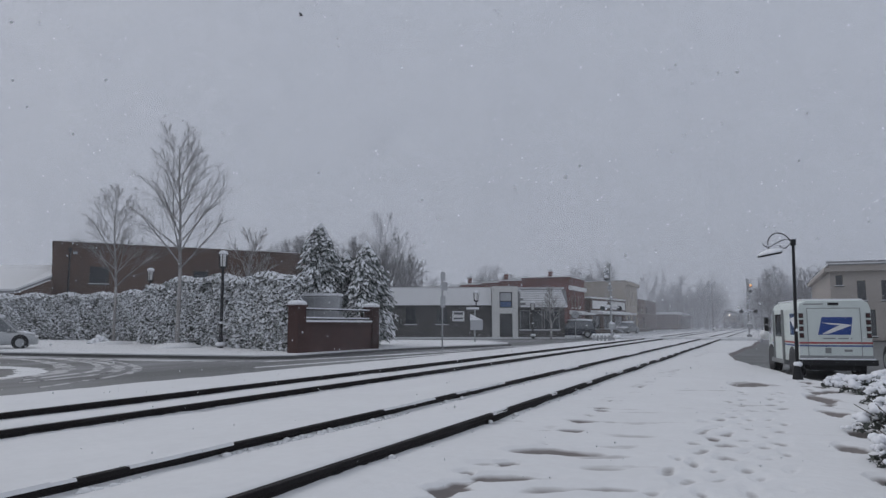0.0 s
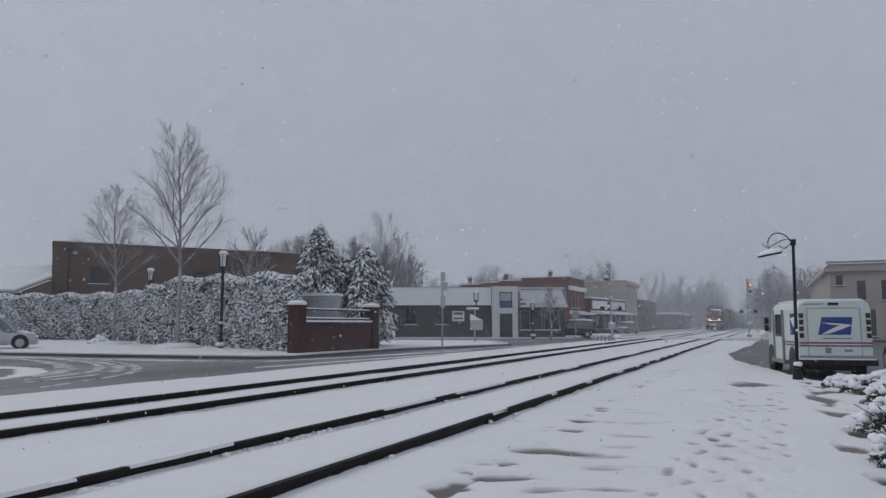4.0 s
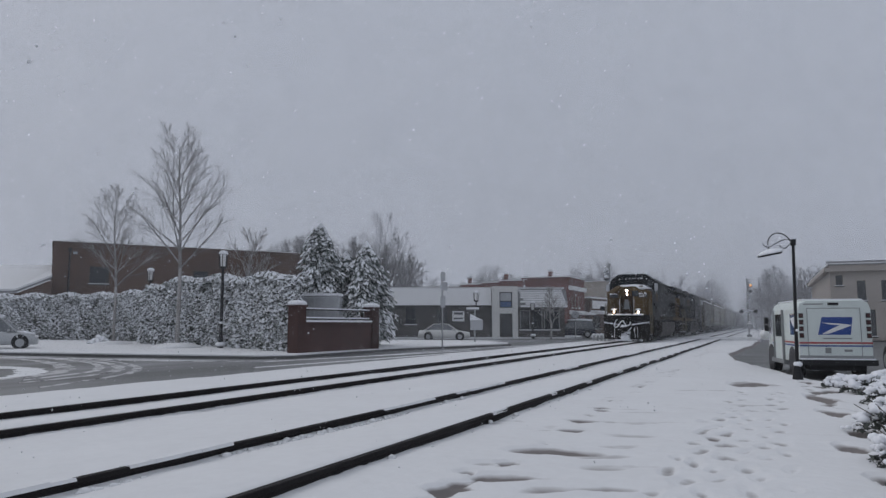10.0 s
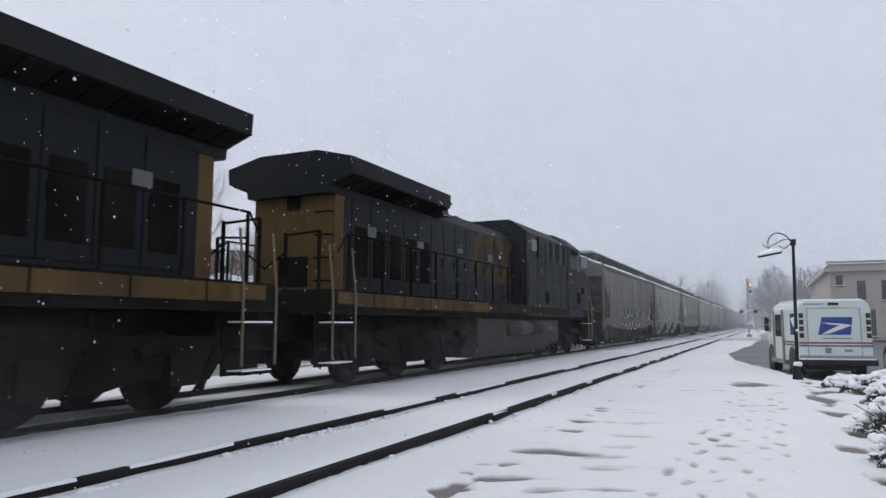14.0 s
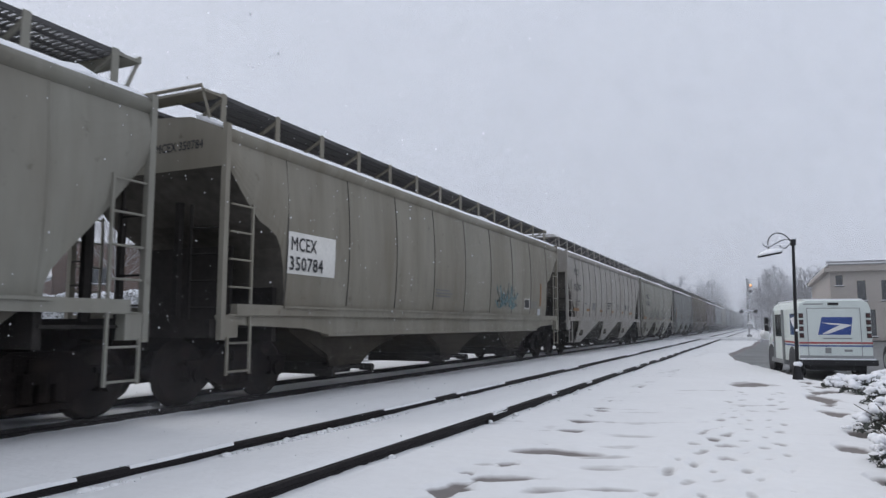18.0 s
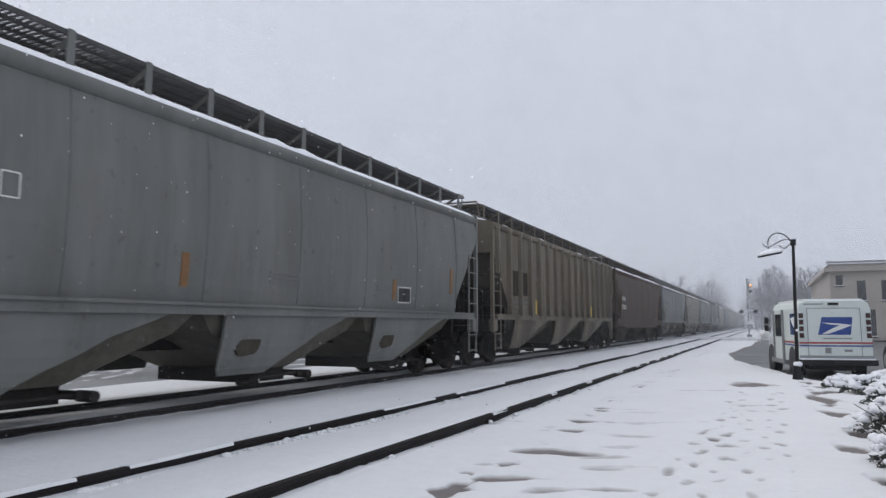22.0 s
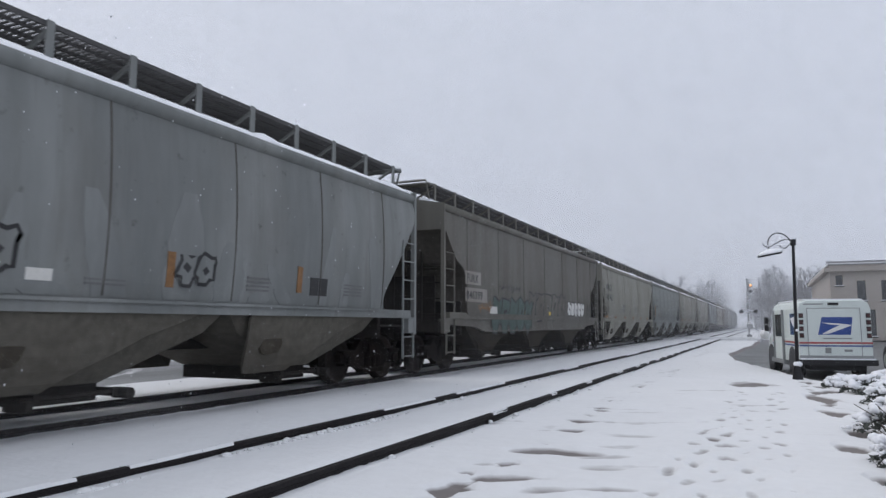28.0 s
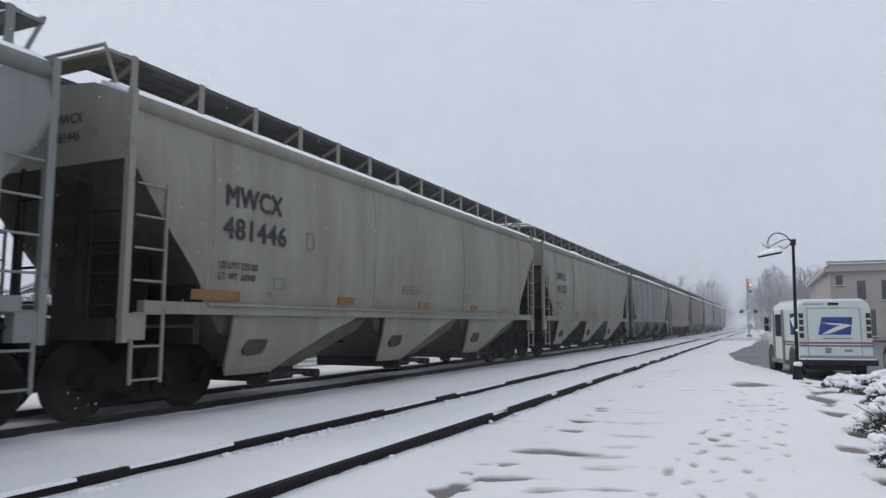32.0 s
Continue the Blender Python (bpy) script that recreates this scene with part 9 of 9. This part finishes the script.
for sx in (0.75, 3.45):
    for sy in (-0.75, 0.75):
        w = part("wheel", Shape().tube([(sx, sy - 0.1, 0.33), (sx, sy + 0.1, 0.33)], 0.33, 18), RUBBER, van)
        part("rim", Shape().tube([(sx, sy + 0.1, 0.33), (sx, sy + 0.12, 0.33)], 0.18, 12), STEEL_GREY, w)
for sx in (0.75, 3.45):
    part("wheel_arch", Shape().tube([(sx, 0.895, 0.38), (sx, 0.909, 0.38)], 0.43, 18), BLACK_IRON, van)
part("undercarriage", Shape().box(0.1, 4.0, -0.6, 0.6, 0.22, 0.42), BLACK_IRON, van)


# ---- falling snow: flakes near, flat haze sheets further off ----
FLAKE = material("snowflake", (0.62, 0.63, 0.65), 0.95, vary=0.02, gloss=0.1)


def haze_material(name, share):
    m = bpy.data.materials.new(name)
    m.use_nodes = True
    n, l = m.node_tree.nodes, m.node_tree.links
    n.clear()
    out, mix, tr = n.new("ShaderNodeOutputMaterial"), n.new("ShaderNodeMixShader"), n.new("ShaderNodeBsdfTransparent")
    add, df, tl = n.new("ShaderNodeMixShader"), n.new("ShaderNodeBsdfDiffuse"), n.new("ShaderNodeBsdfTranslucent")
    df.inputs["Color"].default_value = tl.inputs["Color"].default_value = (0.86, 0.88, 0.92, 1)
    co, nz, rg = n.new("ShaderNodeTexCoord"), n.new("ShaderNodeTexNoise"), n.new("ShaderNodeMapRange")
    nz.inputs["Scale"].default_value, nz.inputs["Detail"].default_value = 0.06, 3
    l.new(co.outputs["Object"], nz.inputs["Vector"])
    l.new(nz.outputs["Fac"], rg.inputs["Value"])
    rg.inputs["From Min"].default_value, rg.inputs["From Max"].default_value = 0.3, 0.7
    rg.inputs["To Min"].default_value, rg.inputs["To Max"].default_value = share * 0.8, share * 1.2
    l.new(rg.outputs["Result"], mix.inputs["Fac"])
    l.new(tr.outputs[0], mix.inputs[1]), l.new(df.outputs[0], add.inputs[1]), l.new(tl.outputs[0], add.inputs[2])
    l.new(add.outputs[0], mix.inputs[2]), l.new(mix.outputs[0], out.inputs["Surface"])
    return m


# translucent sheets across the view, added to imitate haze that thickens with distance
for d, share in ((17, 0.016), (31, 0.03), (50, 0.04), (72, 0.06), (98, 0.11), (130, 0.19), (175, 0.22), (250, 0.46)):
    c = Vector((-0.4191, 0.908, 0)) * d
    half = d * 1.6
    v = part("haze_sheet", Shape().add([(-half, 0, -0.1), (half, 0, -0.1), (half, 0, d * 0.9), (-half, 0, d * 0.9)], [(0, 1, 2, 3)]), haze_material("snowfall_haze", share))
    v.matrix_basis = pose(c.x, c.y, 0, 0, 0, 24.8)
    tagged(v, "thin translucent sheet standing in for the haze of distant falling snow", "falling snow", kind="stuff")

SNOWFALL = []
sky_rnd = random.Random(99)
for near, away, count, fall, size in ((2.5, 7, 2600, 1.3, 0.0075), (4, 9, 1100, 1.35, 0.0140), (6, 13, 9000, 1.4, 0.0125), (13, 26, 1500, 1.5, 0.014)):
    s = Shape()
    for i in range(count):
        dd = (near ** 2 + (away ** 2 - near ** 2) * sky_rnd.random()) ** 0.5
        side = sky_rnd.uniform(-0.72, 0.72) * dd
        c = Vector((-0.4191, 0.908, 0)) * dd + R_DIR * side
        z = sky_rnd.uniform(0, 32 * fall + 0.75 * away)
        r = size * sky_rnd.uniform(0.5, 1.25)
        v = [(c.x + r * sky_rnd.uniform(0.5, 1.2) * a, c.y + r * sky_rnd.uniform(0.5, 1.2) * b, z + r * sky_rnd.uniform(0.4, 1.2) * e) for a, b, e in ((1, 0, 0), (-1, 0, 0), (0, 1, 0), (0, -1, 0), (0, 0, 1), (0, 0, -1))]
        s.add(v, [(0, 2, 4), (2, 1, 4), (1, 3, 4), (3, 0, 4), (2, 0, 5), (1, 2, 5), (3, 1, 5), (0, 3, 5)])
    fl = part("falling_snow", s, FLAKE, None, "", True)
    tagged(fl, "loose snowflakes falling through the air", "falling snow", kind="stuff")
    SNOWFALL.append((fl, fall))


# snow dust whirled up beside the wheels, carried along by the train
def spray_material():
    m = haze_material("whirled_snow_dust", 0.1)
    n, l = m.node_tree.nodes, m.node_tree.links
    co, sep, fall, mul = n.new("ShaderNodeTexCoord"), n.new("ShaderNodeSeparateXYZ"), n.new("ShaderNodeMapRange"), n.new("ShaderNodeMath")
    fall.inputs["From Min"].default_value, fall.inputs["From Max"].default_value = 2.2, 0.1
    fall.inputs["To Max"].default_value = 1.0
    mul.operation = "MULTIPLY"
    l.new(co.outputs["Object"], sep.inputs[0]), l.new(sep.outputs["Z"], fall.inputs["Value"])
    mix = [x for x in n if x.type == "MIX_SHADER" and x.inputs["Fac"].is_linked][0]
    old = mix.inputs["Fac"].links[0].from_socket
    for x in n:
        if x.type == "TEX_NOISE":
            x.inputs["Scale"].default_value, x.inputs["Detail"].default_value = 0.55, 5
        if x.type == "MAP_RANGE" and x != fall:
            x.inputs["To Min"].default_value, x.inputs["To Max"].default_value = 0.0, 0.045
    l.new(old, mul.inputs[0]), l.new(fall.outputs["Result"], mul.inputs[1]), l.new(mul.outputs[0], mix.inputs["Fac"])
    return m


spray = part("snow_dust", Shape().add([(0, 0, 0.0), (0, 320, 0.0), (0, 320, 2.2), (0, 0, 2.2)], [(0, 1, 2, 3)]), spray_material())
spray.matrix_basis = pose(TRACK_X + 1.95, 203.0, RAIL_TOP - 0.05)
tagged(spray, "fine snow dust whirled up beside the train", "snow dust", kind="stuff")

# a small dark bird crossing the sky
BIRD_AT, BIRD_WAY = Vector((-23.27, 31.11, 18.77)), Vector((14.56, 6.72, 1.69))
bird = thing("bird", "small dark bird flying across the overcast sky", "bird", Matrix.Translation(BIRD_AT))
FEATHER = material("dark_feather", (0.02, 0.02, 0.022), 0.8, vary=0.2, scale=8)
part("body", Shape().loft([[(x, math.cos(a) * r, math.sin(a) * r) for a in [1.047 * j for j in range(6)]] for x, r in ((-0.16, 0.008), (-0.10, 0.022), (-0.02, 0.034), (0.05, 0.03), (0.09, 0.022), (0.12, 0.012), (0.145, 0.003))]), FEATHER, bird, "", True, True)
part("tail", Shape().box(-0.22, -0.13, -0.02, 0.02, -0.004, 0.004), FEATHER, bird)
for sy in (-1, 1):
    part("wing", Shape().loft([[(c0, sy * w, z), (c1, sy * w, z), (c1, sy * w, z + 0.006), (c0, sy * w, z + 0.006)] for c0, c1, w, z in ((-0.07, 0.06, 0.02, 0.015), (-0.08, 0.06, 0.09, 0.07), (-0.08, 0.0, 0.17, 0.10))]), FEATHER, bird, "", False, True)


# ---- what moves ----
def motions():
    walk(spray, [(t, pose(TRACK_X + 1.95, 203.0 - SPEED * t, RAIL_TOP - 0.05)) for t in (0.0, 16.0, 32.0)])
    course = math.degrees(math.atan2(BIRD_WAY.y, BIRD_WAY.x))
    walk(bird, [(t, pose(*(BIRD_AT + BIRD_WAY * t), 0, -8, course)) for t in (0.0, 8.0, 32.0)])
    for ob, u in MOVERS:
        turn = 180 if abs(ob.matrix_basis.to_euler().z) > 1 else 0
        walk(ob, [(t, pose(TRACK_X, u - SPEED * t, RAIL_TOP, 0, 0, turn)) for t in (0.0, 8.0, 16.0, 24.0, 32.0)])
    # wheels roll with the train past the platform; further off they are too small to tell
    for ob, radius, at in WHEELSETS:
        thing_y = dict((m.name, u) for m, u in MOVERS)[ob.parent.parent.name]
        way = -1 if abs(ob.parent.parent.matrix_basis.to_euler().z) > 1 else 1
        first = max(0, min(int(32 * FPS), int((thing_y - 120.0) / SPEED * FPS)))
        last = max(0, min(int(32 * FPS), int((thing_y + 12.0) / SPEED * FPS)))
        if last - first < 3:
            continue
        rows = [(i / FPS, pose(*at, math.degrees(way * SPEED * i / FPS / radius) % 360.0)) for i in range(first, last + 1)]
        if first > 0:
            rows.insert(0, (0.0, rows[0][1]))
        if last < int(32 * FPS):
            rows.append((32.0, rows[-1][1]))
        walk(ob, rows)
    # the white car rolls up to the crossing and stops
    along = Vector((0.908, 0.419, 0.0))
    walk(sedan, [(t, pose(*(SEDAN_SPOT + along * s), 0, 0, 22)) for t, s in ((0.0, -24.5), (3.0, -18.5), (5.0, -12.9), (6.0, -8.6), (6.5, -6.3), (7.0, -4.2), (7.5, -2.5), (8.0, -1.25), (8.5, -0.5), (9.0, 0.0), (20.0, 0.0), (32.0, 0.0))])
    for ob, fall in SNOWFALL:
        walk(ob, [(t, pose(-0.25 * t, -0.1 * t, -fall * t)) for t in (0.0, 8.0, 16.0, 24.0, 32.0)])


motions()
